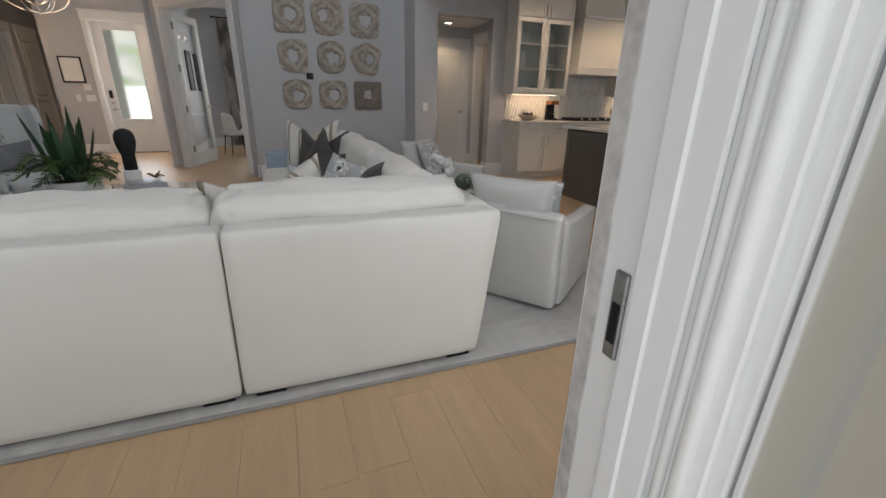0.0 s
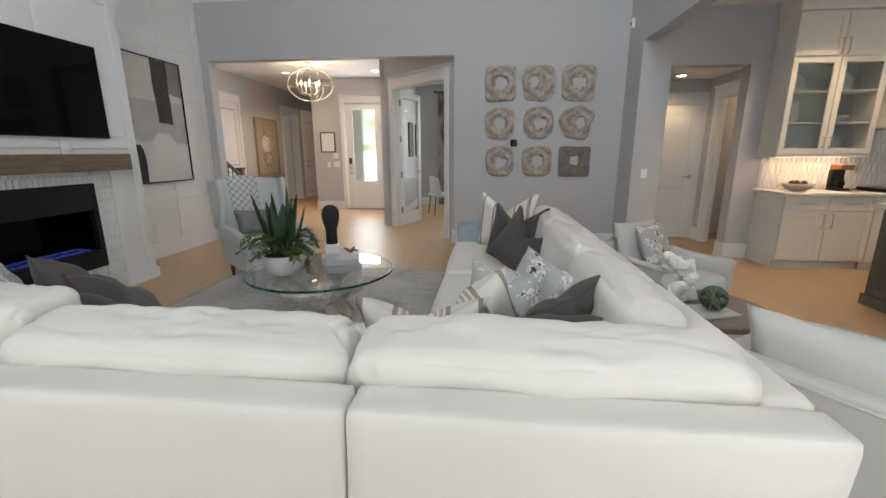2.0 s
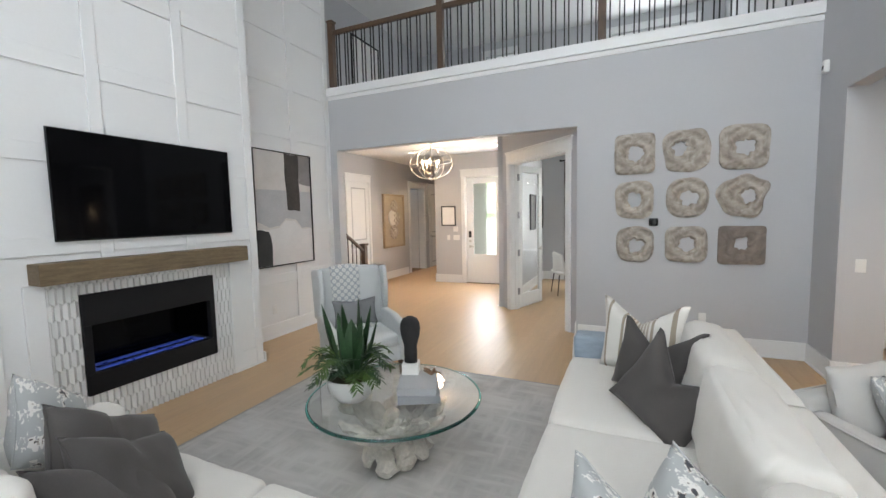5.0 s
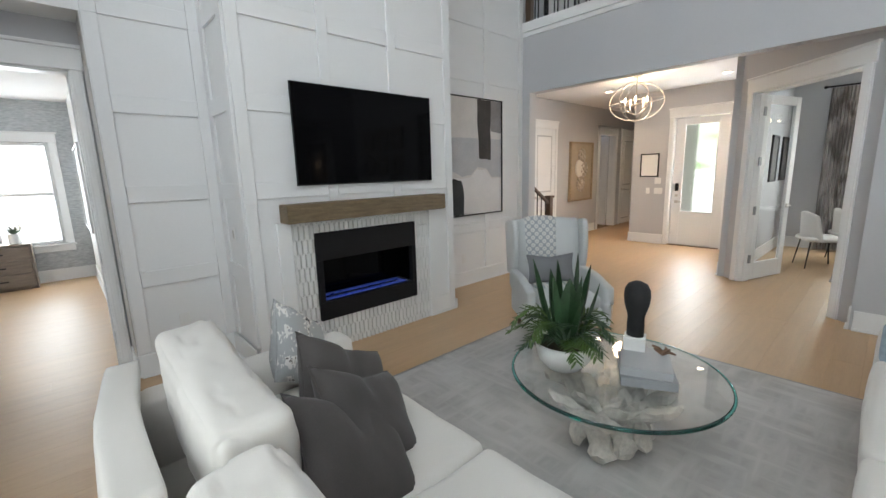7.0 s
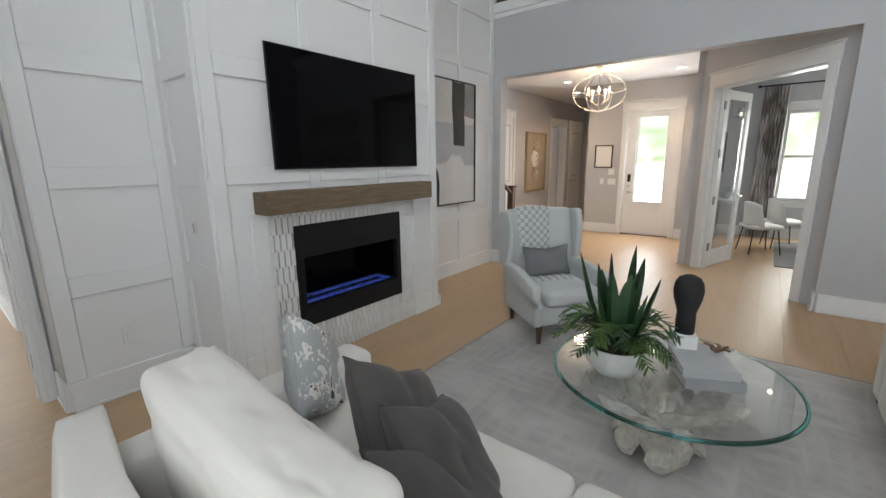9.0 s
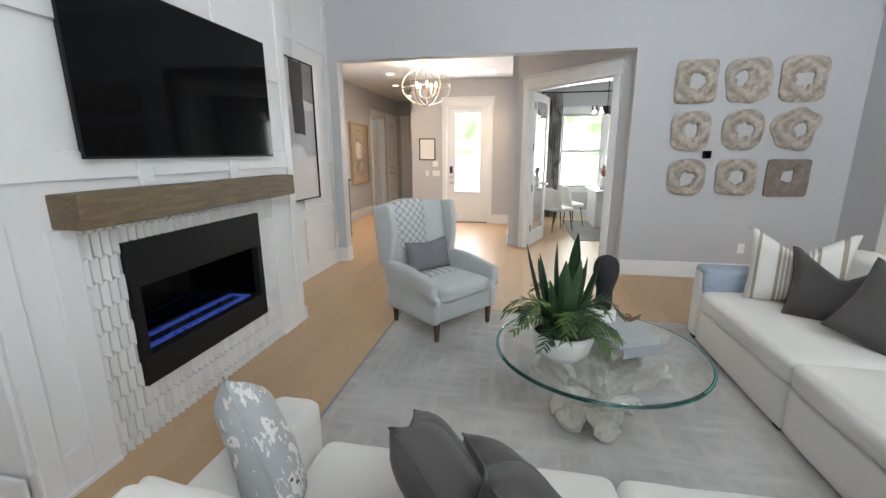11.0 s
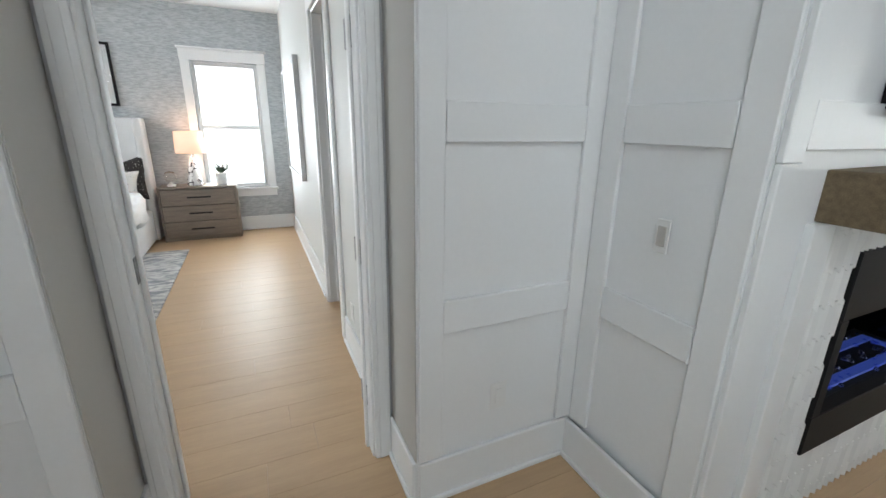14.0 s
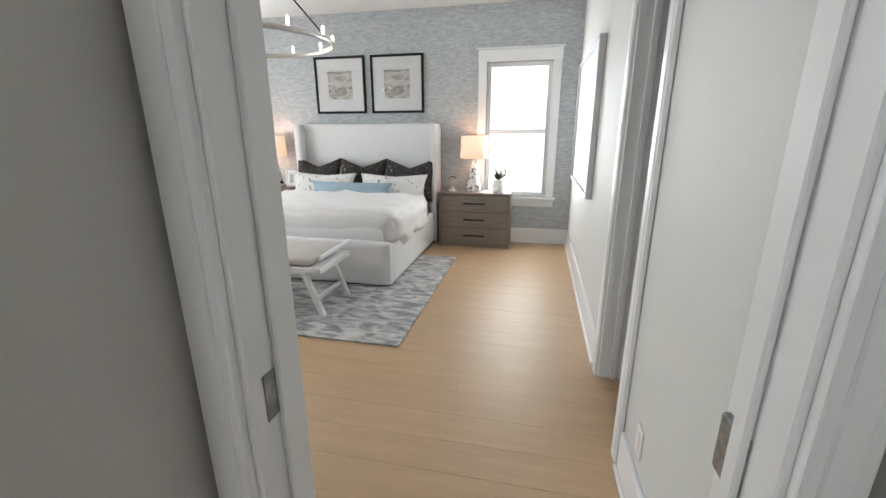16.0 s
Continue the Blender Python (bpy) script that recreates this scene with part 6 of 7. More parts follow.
for k in range(22):
    a = rnd.uniform(0, math.tau)
    L = rnd.uniform(0.12, 0.24)
    part("leaf", blade((0.03 * math.cos(a), 0.03 * math.sin(a), 0.12), (L * math.cos(a), L * math.sin(a), 0.14 + rnd.uniform(-0.03, 0.16)), 0.013, 0.03, 0.3, 5), leaf_grey, t)
curtain_mat, ramp, b, nt = patterned("streaked curtain cloth", (0.16, 0.14, 0.13), (0.52, 0.50, 0.48), noise_pick(5, (1, 1, 0.35), 5, 1.0), 0.9)
ramp.elements[0].position, ramp.elements[1].position = 0.38, 0.6


def curtain(x0, x1, y, z0, z1):
    t = thing("curtain", "taupe-streaked grey curtain hanging in folds", "curtain")
    bm = bmesh.new()
    n, rows = 72, []
    for side in (0, 0.004):
        for z in [z1 + (z0 - z1) * i / 10 for i in range(11)]:
            amp = 0.028 + 0.012 * (z1 - z) / (z1 - z0)
            rows.append([bm.verts.new((x0 + (x1 - x0) * i / n, y + side + amp * math.sin(i * 0.72 + 0.3 * math.sin(z * 2)), z)) for i in range(n + 1)])
    for r0 in (0, 11):
        for r in range(10):
            for i in range(n):
                bm.faces.new((rows[r0 + r][i], rows[r0 + r][i + 1], rows[r0 + r + 1][i + 1], rows[r0 + r + 1][i]))
    part("drape", bm, curtain_mat, t, smooth=True)
    return t


curtain(-1.28, -0.90, 11.86, 0.02, 2.78)
t = thing("curtain_rod", "black iron curtain rod", "curtain rod")
bm = bmesh.new()
rod(bm, (-1.35, 11.86, 2.80), (1.5, 11.86, 2.80), 0.014)
part("pole", bm, black_metal, t)
for x in (-1.36, 1.51):
    bm = bmesh.new()
    bmesh.ops.create_icosphere(bm, subdivisions=2, radius=0.028, matrix=Matrix.Translation((x, 11.86, 2.80)))
    part("finial", bm, black_metal, t, smooth=True)
framed("dark_picture", 0.5, 0.75, pose(-1.799, 11.4, 1.25, 0, 0, 90), "dark framed picture on the office wall", "picture", black_matt, material("dark print", (0.06, 0.06, 0.065), 0.6, var=0.4, scale=8), 0.03)
framed("dark_picture", 0.5, 0.75, pose(-1.799, 10.5, 1.25, 0, 0, 90), "dark framed picture near the office door", "picture", black_matt, material("dark print two", (0.07, 0.065, 0.06), 0.6, var=0.4, scale=8), 0.03)

# office ceiling light: a dark cross of bars with lit glass cylinders
t = thing("office_chandelier", "black bar chandelier with lit glass cylinder shades", "chandelier", pose(-0.25, 10.3, 2.20, 0, 0, 15))
bm = bmesh.new()
rod(bm, (0, 0, 0), (0, 0, 0.78), 0.008)
part("stem", bm, black_metal, t)
part("canopy", turned([(0.06, 0.775), (0.065, 0.797)], 24), black_metal, t)
shade_glass = glass("clear shade glass", (1, 1, 1), 0.02)
for k in range(4):
    a = k * math.tau / 4
    bm = bmesh.new()
    rod(bm, (0, 0, 0), (0.24 * math.cos(a), 0.24 * math.sin(a), 0), 0.008)
    arm = part("arm", bm, black_metal, t)
    bm = turned([(0.012, 0.01), (0.02, 0.05), (0.016, 0.09), (0.003, 0.11)], 14)
    bmesh.ops.translate(bm, verts=bm.verts, vec=(0.24 * math.cos(a), 0.24 * math.sin(a), 0))
    part("bulb", bm, bulb, arm, "glowing bulb", smooth=True)
    bm = turned([(0.046, 0.008), (0.05, 0.012), (0.05, 0.14), (0.047, 0.14), (0.046, 0.014)], 24)
    bmesh.ops.translate(bm, verts=bm.verts, vec=(0.24 * math.cos(a), 0.24 * math.sin(a), 0))
    g = part("glass_shade", bm, shade_glass, arm, smooth=True)
    g.visible_shadow = False

# loft: framed picture and a chair back seen through the railing
framed("loft_picture", 1.1, 1.3, pose(-5.499, 9.6, 4.3, 0, 0, 90), "black-framed white picture on the loft wall", "picture", black_matt, mat_white, 0.04)
framed("loft_picture", 0.9, 0.7, pose(-1.6, 12.999, 4.9), "black-framed picture between the loft windows", "picture", black_matt, mat_white, 0.04)

# ---- kitchen ----
cab_paint = material("cream-white cabinet paint", (0.74, 0.72, 0.67), 0.4, var=0.02, scale=3)
counter_mat = material("white quartz counter", (0.70, 0.685, 0.66), 0.18, var=0.06, scale=3, fine=25)
island_paint = material("dark taupe island paint", (0.105, 0.09, 0.075), 0.45, var=0.08, scale=4)
cab_glass = glass("cabinet glass", (0.96, 0.99, 0.99))


def pull(parent, x, y, z, L, upright):
    bm = bmesh.new()
    a, b2 = ((x, y - 0.03, z - L / 2), (x, y - 0.03, z + L / 2)) if upright else ((x - L / 2, y - 0.03, z), (x + L / 2, y - 0.03, z))
    rod(bm, a, b2, 0.006)
    for p in (a, b2):
        rod(bm, p, (p[0], y, p[2]), 0.005)
    part("handle", bm, nickel, parent, "nickel bar handle")


def shaker(name, x0, x1, y, z0, z1, parent, mat, glazed=False, f=0.06):
    """A framed door or drawer front; its face towards -y."""
    bm = bmesh.new()
    for b2 in ((x0, x0 + f, z0, z1), (x1 - f, x1, z0, z1), (x0 + f, x1 - f, z0, z0 + f), (x0 + f, x1 - f, z1 - f, z1)):
        cuboid(bm, b2[0], b2[1], y - 0.02, y, b2[2], b2[3], 0.002, 1)
    if not glazed:
        cuboid(bm, x0 + f - 0.002, x1 - f + 0.002, y - 0.012, y - 0.001, z0 + f - 0.002, z1 - f + 0.002)
    d2 = part(name, bm, mat, parent)
    if glazed:
        p = part("pane", block(x0 + f - 0.002, x1 - f + 0.002, y - 0.011, y - 0.007, z0 + f - 0.002, z1 - f + 0.002), cab_glass, d2)
        p.visible_shadow = False
    return d2


def base_unit(x0, x1, y0, y1, doors=2):
    t = thing("base_cabinet", "cream-white shaker base cabinet with nickel handles", "cabinet", group="kitchen base cabinets")
    part("body", block(x0, x1, y0 + 0.001, y1, 0.10, 0.865, 0.002, 1), cab_paint, t)
    part("toe_kick", block(x0 + 0.01, x1 - 0.01, y0 + 0.05, y1 - 0.01, 0, 0.099), cab_paint, t)
    w = (x1 - x0) / doors
    for k in range(doors):
        a = x0 + k * w
        d2 = shaker("drawer", a + 0.004, a + w - 0.004, y0, 0.70, 0.855, t, cab_paint, f=0.035)
        pull(d2, a + w / 2, y0 - 0.02, 0.78, 0.16, False)
        d2 = shaker("door", a + 0.004, a + w - 0.004, y0, 0.115, 0.69, t, cab_paint)
        pull(d2, a + w - 0.05 if k % 2 == 0 else a + 0.05, y0 - 0.02, 0.58, 0.15, True)
    return t


for x0, x1 in ((3.33, 4.27), (4.28, 5.22), (5.23, 6.17), (6.18, 7.12)):
    base_unit(x0, x1, 6.17, 6.695)
t = thing("kitchen_counter", "white quartz counter along the kitchen wall", "counter")
part("slab", block(3.29, 7.9, 6.12, 6.697, 0.866, 0.90, 0.005, 2), counter_mat, t)
bm = bmesh.new()
cuboid(bm, 3.33, 7.9, 6.690, 6.699, 0.901, 1.32)
cuboid(bm, 4.36, 5.34, 6.690, 6.6985, 1.321, 1.60)
splash = thing("backsplash", "white and grey picket-tile kitchen backsplash", "backsplash")
part("grout_bed", bm, grout, splash)
bm = bmesh.new()
for q in picket_tiles(((3.33, 7.9, 0.902, 1.318), (4.36, 5.34, 1.318, 1.60)), 3.30, 7.9, 0.9, 1.6, 0.055, 0.15):
    ridged(q, lambda a, b2, d: (a, 6.691 - d, b2), bm)
tile_far = tile_mix.copy()
tile_far.name = "glazed picket tile, joined"
for n in tile_far.node_tree.nodes:
    if n.bl_idname == "ShaderNodeObjectInfo":
        geo = tile_far.node_tree.nodes.new("ShaderNodeNewGeometry")
        for link in list(n.outputs["Random"].links):
            tile_far.node_tree.links.new(geo.outputs["Random Per Island"], link.to_socket)
tagged(part("tiles", bm, tile_far, splash), kind="stuff")


def upper_unit(x0, x1):
    t = thing("wall_cabinet", "cream-white wall cabinet with glazed doors and dishes inside", "cabinet", group="glazed wall cabinets")
    y0, y1 = 6.37, 6.695
    for b2 in ((x0, x0 + 0.02, 1.32, 2.36), (x1 - 0.02, x1, 1.32, 2.36)):
        part("side", block(b2[0], b2[1], y0 + 0.001, y1, b2[2], b2[3]), cab_paint, t)
    part("back", block(x0 + 0.021, x1 - 0.021, y1 - 0.012, y1 - 0.001, 1.341, 2.339), material("pale blue cabinet back", (0.50, 0.56, 0.56), 0.6), t)
    for z in (1.32, 1.66, 2.0, 2.34):
        part("shelf", block(x0 + 0.021, x1 - 0.021, y0 + 0.02, y1 - 0.013, z, z + 0.019), cab_paint, t)
    part("light_rail", block(x0 - 0.005, x1 + 0.005, y0 - 0.012, y1, 1.285, 1.319, 0.004, 1), cab_paint, t)
    m = (x0 + x1) / 2
    for a, b2, s in ((x0, m, -1), (m, x1, 1)):
        d2 = shaker("glazed_door", a + 0.003, b2 - 0.003, y0, 1.325, 2.355, t, cab_paint, True)
        pull(d2, m + s * 0.035, y0 - 0.02, 1.45, 0.11, True)
        d2 = shaker("top_door", a + 0.003, b2 - 0.003, y0, 2.368, 2.80, t, cab_paint)
        pull(d2, m + s * 0.035, y0 - 0.02, 2.46, 0.15, True)
    part("top_box", block(x0, x1, y0 + 0.001, y1, 2.361, 2.82), cab_paint, t)
    part("crown", block(x0 - 0.03, x1 + 0.03, y0 - 0.05, y1, 2.821, 2.99, 0.02, 3), cab_paint, t)
    return t


dish_w = material("white dishware", (0.75, 0.75, 0.73), 0.25, var=0.02)


def dish(name, label, category, profile, m):
    t = thing(name, label, category, m, "dishes in the cabinets")
    part("body", turned(profile, 24), dish_w, t, smooth=True)


for x0 in (3.28, 5.32):
    upper_unit(x0, x0 + 0.98)
    dish("bowl", "white bowl on the cabinet shelf", "bowl", [(0.03, 0), (0.08, 0.03), (0.10, 0.07), (0.095, 0.07)], pose(x0 + 0.25, 6.54, 1.341))
    dish("bowl", "white bowl on the cabinet shelf", "bowl", [(0.03, 0), (0.08, 0.03), (0.10, 0.07), (0.095, 0.07)], pose(x0 + 0.72, 6.54, 1.681))
    dish("pitcher", "white pitcher on the cabinet shelf", "pitcher", [(0.05, 0), (0.06, 0.06), (0.05, 0.15), (0.035, 0.20), (0.045, 0.23)], pose(x0 + 0.22, 6.54, 1.681))
    for z, x in ((2.021, 0.25), (1.341, 0.74), (2.021, 0.74)):
        dish("plate", "white plate stood up in the cabinet", "plate", [(0.02, 0), (0.06, 0.004), (0.11, 0.014), (0.11, 0.018), (0.05, 0.01)], pose(x0 + x, 6.62, z + 0.112, 78, 0, 0))
for x in (3.77, 5.81):
    area_lamp("undercabinet_light", pose(x, 6.5, 1.28), 0.8, 0.05, 5.5, (1.0, 0.66, 0.36))
    t = thing("undercabinet_strip", "slim warm strip light under the wall cabinet", "strip light")
    part("strip", block(x - 0.4, x + 0.4, 6.52, 6.545, 1.2815, 1.2845), can_glow, t)

hood = thing("range_hood", "cream-white tapered plaster range hood", "range hood")
bm = block(4.33, 5.31, 6.22, 6.695, 1.60, 2.99, 0.0)
for v in bm.verts:
    if v.co.z > 2:
        v.co.x = 4.82 + (v.co.x - 4.82) * 0.66
        v.co.y = max(v.co.y, 6.40)
part("body", bm, cab_paint, hood)
part("band", block(4.30, 5.315, 6.19, 6.697, 1.60, 1.72, 0.006, 2), cab_paint, hood)
part("collar", block(4.43, 5.21, 6.28, 6.697, 2.42, 2.46, 0.006, 2), cab_paint, hood)
t = thing("cooktop", "black gas cooktop with iron grates", "cooktop")
part("plate", block(4.36, 5.28, 6.17, 6.62, 0.901, 0.912, 0.003, 1), black_gloss, t)
for k in range(3):
    part("grate", block(4.39 + k * 0.30, 4.66 + k * 0.30, 6.20, 6.60, 0.913, 0.94, 0.006, 1), black_metal, t)
for k in range(5):
    bm = bmesh.new()
    rod(bm, (4.5 + k * 0.16, 6.185, 0.913), (4.5 + k * 0.16, 6.185, 0.94), 0.018)
    part("knob", bm, nickel, t)
t = thing("pot_filler", "chrome folding pot filler tap", "tap")
part("pipe", tube([Vector((4.78, 6.68, 1.30)), Vector((4.78, 6.60, 1.30)), Vector((4.78, 6.58, 1.36)), Vector((5.0, 6.52, 1.36)), Vector((5.0, 6.50, 1.30)), Vector((4.80, 6.42, 1.30)), Vector((4.80, 6.42, 1.22))], 0.010, m=8), nickel, t, smooth=True)
part("flange", block(4.75, 4.81, 6.676, 6.6835, 1.27, 1.33, 0.003, 1), nickel, t)

t = thing("fruit_bowl", "pale wooden bowl with dark fruit on the counter", "bowl", pose(3.62, 6.42, 0.901))
part("bowl", turned([(0.07, 0), (0.13, 0.03), (0.165, 0.085), (0.155, 0.085), (0.12, 0.04)], 28), material("pale turned wood", (0.45, 0.37, 0.28), 0.6, var=0.15), t, smooth=True)
for k in range(5):
    bm = bmesh.new()
    bmesh.ops.create_icosphere(bm, subdivisions=2, radius=0.035, matrix=Matrix.Translation((0.06 * math.cos(k * 1.3), 0.06 * math.sin(k * 1.3), 0.085)))
    part("fruit", bm, material("dark plum", (0.03, 0.015, 0.02), 0.4), t, smooth=True)
# stands in for a box with a picture; the coffee maker shape is made up
t = thing("picture_box", "box with a picture, shaped as a black and copper coffee maker", "coffee maker", pose(4.08, 6.45, 0.901))
part("base", block(-0.07, 0.07, -0.09, 0.09, 0, 0.03, 0.006, 2), black_matt, t)
part("tower", block(-0.07, 0.07, 0.03, 0.09, 0.031, 0.24, 0.006, 2), black_matt, t)
part("head", block(-0.07, 0.07, -0.09, 0.09, 0.241, 0.30, 0.01, 2), material("copper", (0.30, 0.12, 0.05), 0.35, metal=0.8), t)
part("jug", turned([(0.045, 0.031), (0.055, 0.08), (0.04, 0.14)], 20), glass("jug glass", (0.9, 0.9, 0.9)), t, smooth=True)
t = thing("cutting_board", "round wooden board leaning on the backsplash", "board", pose(5.62, 6.66, 0.905, -10, 0, 0))
bm = turned([(0.13, 0), (0.13, 0.018)], 32)
bmesh.ops.transform(bm, matrix=pose(0, 0, 0.13, 90, 0, 0), verts=bm.verts)
part("board", bm, mantel_wood, t)
t = thing("utensil_jar", "white jar with wooden spoons beside the cooktop", "utensils", pose(5.45, 6.45, 0.901))
part("jar", turned([(0.055, 0), (0.06, 0.14), (0.054, 0.14)], 24), ceramic, t, smooth=True)
for k in range(5):
    bm = bmesh.new()
    a = k * 1.25
    rod(bm, (0.02 * math.cos(a), 0.02 * math.sin(a), 0.03), (0.09 * math.cos(a), 0.06 * math.sin(a), 0.26), 0.006, 0.012)
    part("spoon", bm, tan_frame, t)

isl = thing("kitchen_island", "dark taupe kitchen island with a white quartz top", "kitchen island")
part("body", block(3.38, 6.4, 4.05, 5.02, 0.0, 0.872, 0.004, 1), island_paint, isl)
part("plinth", block(3.36, 6.42, 4.03, 5.04, 0.0, 0.10, 0.004, 1), island_paint, isl)
for y0 in (4.07,):
    for b2 in ((y0, y0 + 0.07, 0.11, 0.86), (y0 + 0.86, y0 + 0.93, 0.11, 0.86), (y0 + 0.071, y0 + 0.859, 0.11, 0.18), (y0 + 0.071, y0 + 0.859, 0.79, 0.86)):
        part("panel_frame", block(3.366, 3.379, b2[0], b2[1], b2[2], b2[3], 0.002, 1), island_paint, isl)
part("worktop", block(3.32, 6.5, 3.66, 5.07, 0.873, 0.91, 0.005, 2), counter_mat, isl, "white quartz worktop")

# washroom glimpsed through its doorway
t = thing("wall_sconce", "brass wall sconce with lit globes", "wall light", pose(4.599, 7.45, 1.85, 0, 0, 90))
part("bar", block(-0.2, 0.2, 0.02, 0.04, -0.01, 0.01, 0.003, 1), material("brass", (0.5, 0.33, 0.12), 0.3, metal=1.0), t)
for x in (-0.15, 0.15):
    bm = bmesh.new()
    bmesh.ops.create_icosphere(bm, subdivisions=2, radius=0.05, matrix=Matrix.Translation((x, 0.06, 0.0)))
    part("globe", bm, bulb, t, "glowing globe", smooth=True)
lamp = bpy.data.lights.new("sconce_light", "POINT")
lamp.energy, lamp.color, lamp.shadow_soft_size = 14, WARM, 0.06
new("sconce_light", lamp).location = (4.45, 7.45, 1.9)
t = framed("wall_art", 0.62, 0.80, pose(4.599, 8.10, 1.08, 0, 0, -90), "white picture with black ink strokes in the washroom", "picture", black_matt, mat_white, 0.016)
for k, (x0, z0, r, turn) in enumerate(((0.20, 0.62, 0.09, 3.9), (0.38, 0.40, 0.14, 3.4), (0.24, 0.22, 0.10, 2.6))):
    pts = [Vector((x0 + r * (1 - 0.5 * i / 12) * math.cos(k * 2 + turn * i / 12), -0.019, z0 + r * (1 - 0.5 * i / 12) * math.sin(k * 2 + turn * i / 12))) for i in range(13)]
    part("ink_stroke", tube(pts, 0.012, m=6, taper=0.25), black_matt, t)
t = thing("paper_holder", "white paper roll on a nickel holder", "paper roll", pose(4.599, 7.62, 0.66, 0, 0, -90))
bm = bmesh.new()
rod(bm, (-0.055, -0.07, 0), (0.055, -0.07, 0), 0.05, n=20)
part("roll", bm, dish_w, t)
bm = bmesh.new()
rod(bm, (0.075, -0.001, 0.02), (0.075, -0.07, 0.0), 0.008)
rod(bm, (0.08, -0.07, 0), (-0.07, -0.07, 0), 0.007)
part("bracket", bm, nickel, t)

# ---- bedroom ----
paper_wall, ramp, b, nt = patterned("grey grasscloth wallpaper", (0.36, 0.385, 0.405), (0.52, 0.545, 0.56), noise_pick(9, (1, 1.6, 8), 7, 0.5), 0.8, 0.3)
ramp.elements[0].position, ramp.elements[1].position = 0.36, 0.64
wall_bed_far.data.materials[0] = paper_wall
bed_cloth = material("white bed upholstery", (0.74, 0.74, 0.74), 0.9, var=0.03, scale=4, fine=200, bump=0.2, bump_scale=500)
duvet_cloth = material("white cotton duvet", (0.76, 0.75, 0.74), 0.92, var=0.03, scale=3, fine=200, bump=0.2, bump_scale=300)
bed = thing("bed", "white upholstered king bed with a tall headboard", "bed")
BY0, BY1 = -1.22, 0.62
part("headboard", soft(-9.39, -9.26, BY0 - 0.02, BY1 + 0.04, 0.02, 1.49, 0.03, 8, 0.0, 0.003), bed_cloth, bed, smooth=True)
for y0, y1 in ((BY0 - 0.02, BY0 + 0.07), (BY1 - 0.05, BY1 + 0.04)):
    part("headboard_wing", soft(-9.26, -9.10, y0, y1, 0.02, 1.49, 0.03, 7, 0, 0.002), bed_cloth, bed, smooth=True)
part("side_rail", soft(-9.25, -7.50, BY1 - 0.08, BY1, 0.03, 0.40, 0.025, 7, 0, 0.003), bed_cloth, bed, smooth=True)
part("side_rail", soft(-9.25, -7.50, BY0, BY0 + 0.08, 0.03, 0.40, 0.025, 7, 0, 0.003), bed_cloth, bed, smooth=True)
part("footboard", soft(-7.56, -7.46, BY0, BY1, 0.03, 0.44, 0.03, 8, 0, 0.003), bed_cloth, bed, smooth=True)
part("mattress", soft(-9.24, -7.57, BY0 + 0.085, BY1 - 0.085, 0.20, 0.56, 0.06, 8, 0.01, 0.004), bed_cloth, bed, smooth=True)
t = thing("duvet", "rumpled white duvet folded back on the bed", "duvet")
bm = soft(-8.75, -7.60, BY0 - 0.02, BY1 + 0.04, 0.40, 0.70, 0.12, 22, 0.03, 0.012, 4)
for v in bm.verts:
    k = noise.noise(v.co * 4.5) * 0.035 + noise.noise(v.co * 11) * 0.016
    v.co.z += k
    if v.co.z < 0.5:
        v.co.z -= 0.12 * (0.5 + noise.noise(Vector((v.co.x * 5, v.co.y * 2, 1))))
        v.co.y += math.copysign(0.04 * noise.noise(Vector((v.co.x * 9, 2, v.co.z * 3))), v.co.y + 0.3)
part("cover", bm, duvet_cloth, t, smooth=True)
black_print, ramp, b, nt = patterned("black cloth with pale specks", (0.022, 0.018, 0.018), (0.35, 0.33, 0.31), noise_pick(55, (1, 1, 1), 1), 0.85)
ramp.elements[0].position, ramp.elements[1].position = 0.66, 0.70
sprig, ramp, b, nt = patterned("white cloth with dark sprigs", (0.75, 0.74, 0.72), (0.06, 0.06, 0.07), noise_pick(16, (1, 1, 0.8), 3, 2.2), 0.85)
ramp.elements[0].position, ramp.elements[1].position = 0.62, 0.66
blue_cloth = material("dusty blue cloth", (0.30, 0.40, 0.47), 0.85, var=0.06, scale=5, fine=200)
G2 = "pillows on the bed"
for y in (-0.92, -0.30, 0.32):
    throw_pillow(pose(-9.02, y, 0.555, -13, 0, 90), 0.62, 0.52, 0.20, black_print, "black speckled square pillow against the headboard", 0.09, y * 5 + 9, True, G2)
for y in (-0.76, 0.16):
    throw_pillow(pose(-8.84, y, 0.555, -20, 0, 90), 0.85, 0.36, 0.17, sprig, "white bed pillow printed with dark sprigs", 0.02, y * 3 + 4, True, G2)
throw_pillow(pose(-8.68, -0.32, 0.56, -24, 0, 90), 1.05, 0.27, 0.15, blue_cloth, "long dusty blue bolster pillow", 0, 5, True, G2)

rug3, ramp, b, nt = patterned("abstract grey rug", (0.22, 0.23, 0.245), (0.56, 0.55, 0.53), noise_pick(8.0, (2.6, 0.9, 1), 12, 0.7), 0.95, 0.4)
ramp.elements[0].position, ramp.elements[1].position = 0.38, 0.60
t = thing("bedroom_rug", "distressed grey and cream rug under the bed", "rug")
part("weave", block(-8.56, -6.48, -1.75, 1.02, 0.001, 0.013, 0.003, 1), rug3, t)

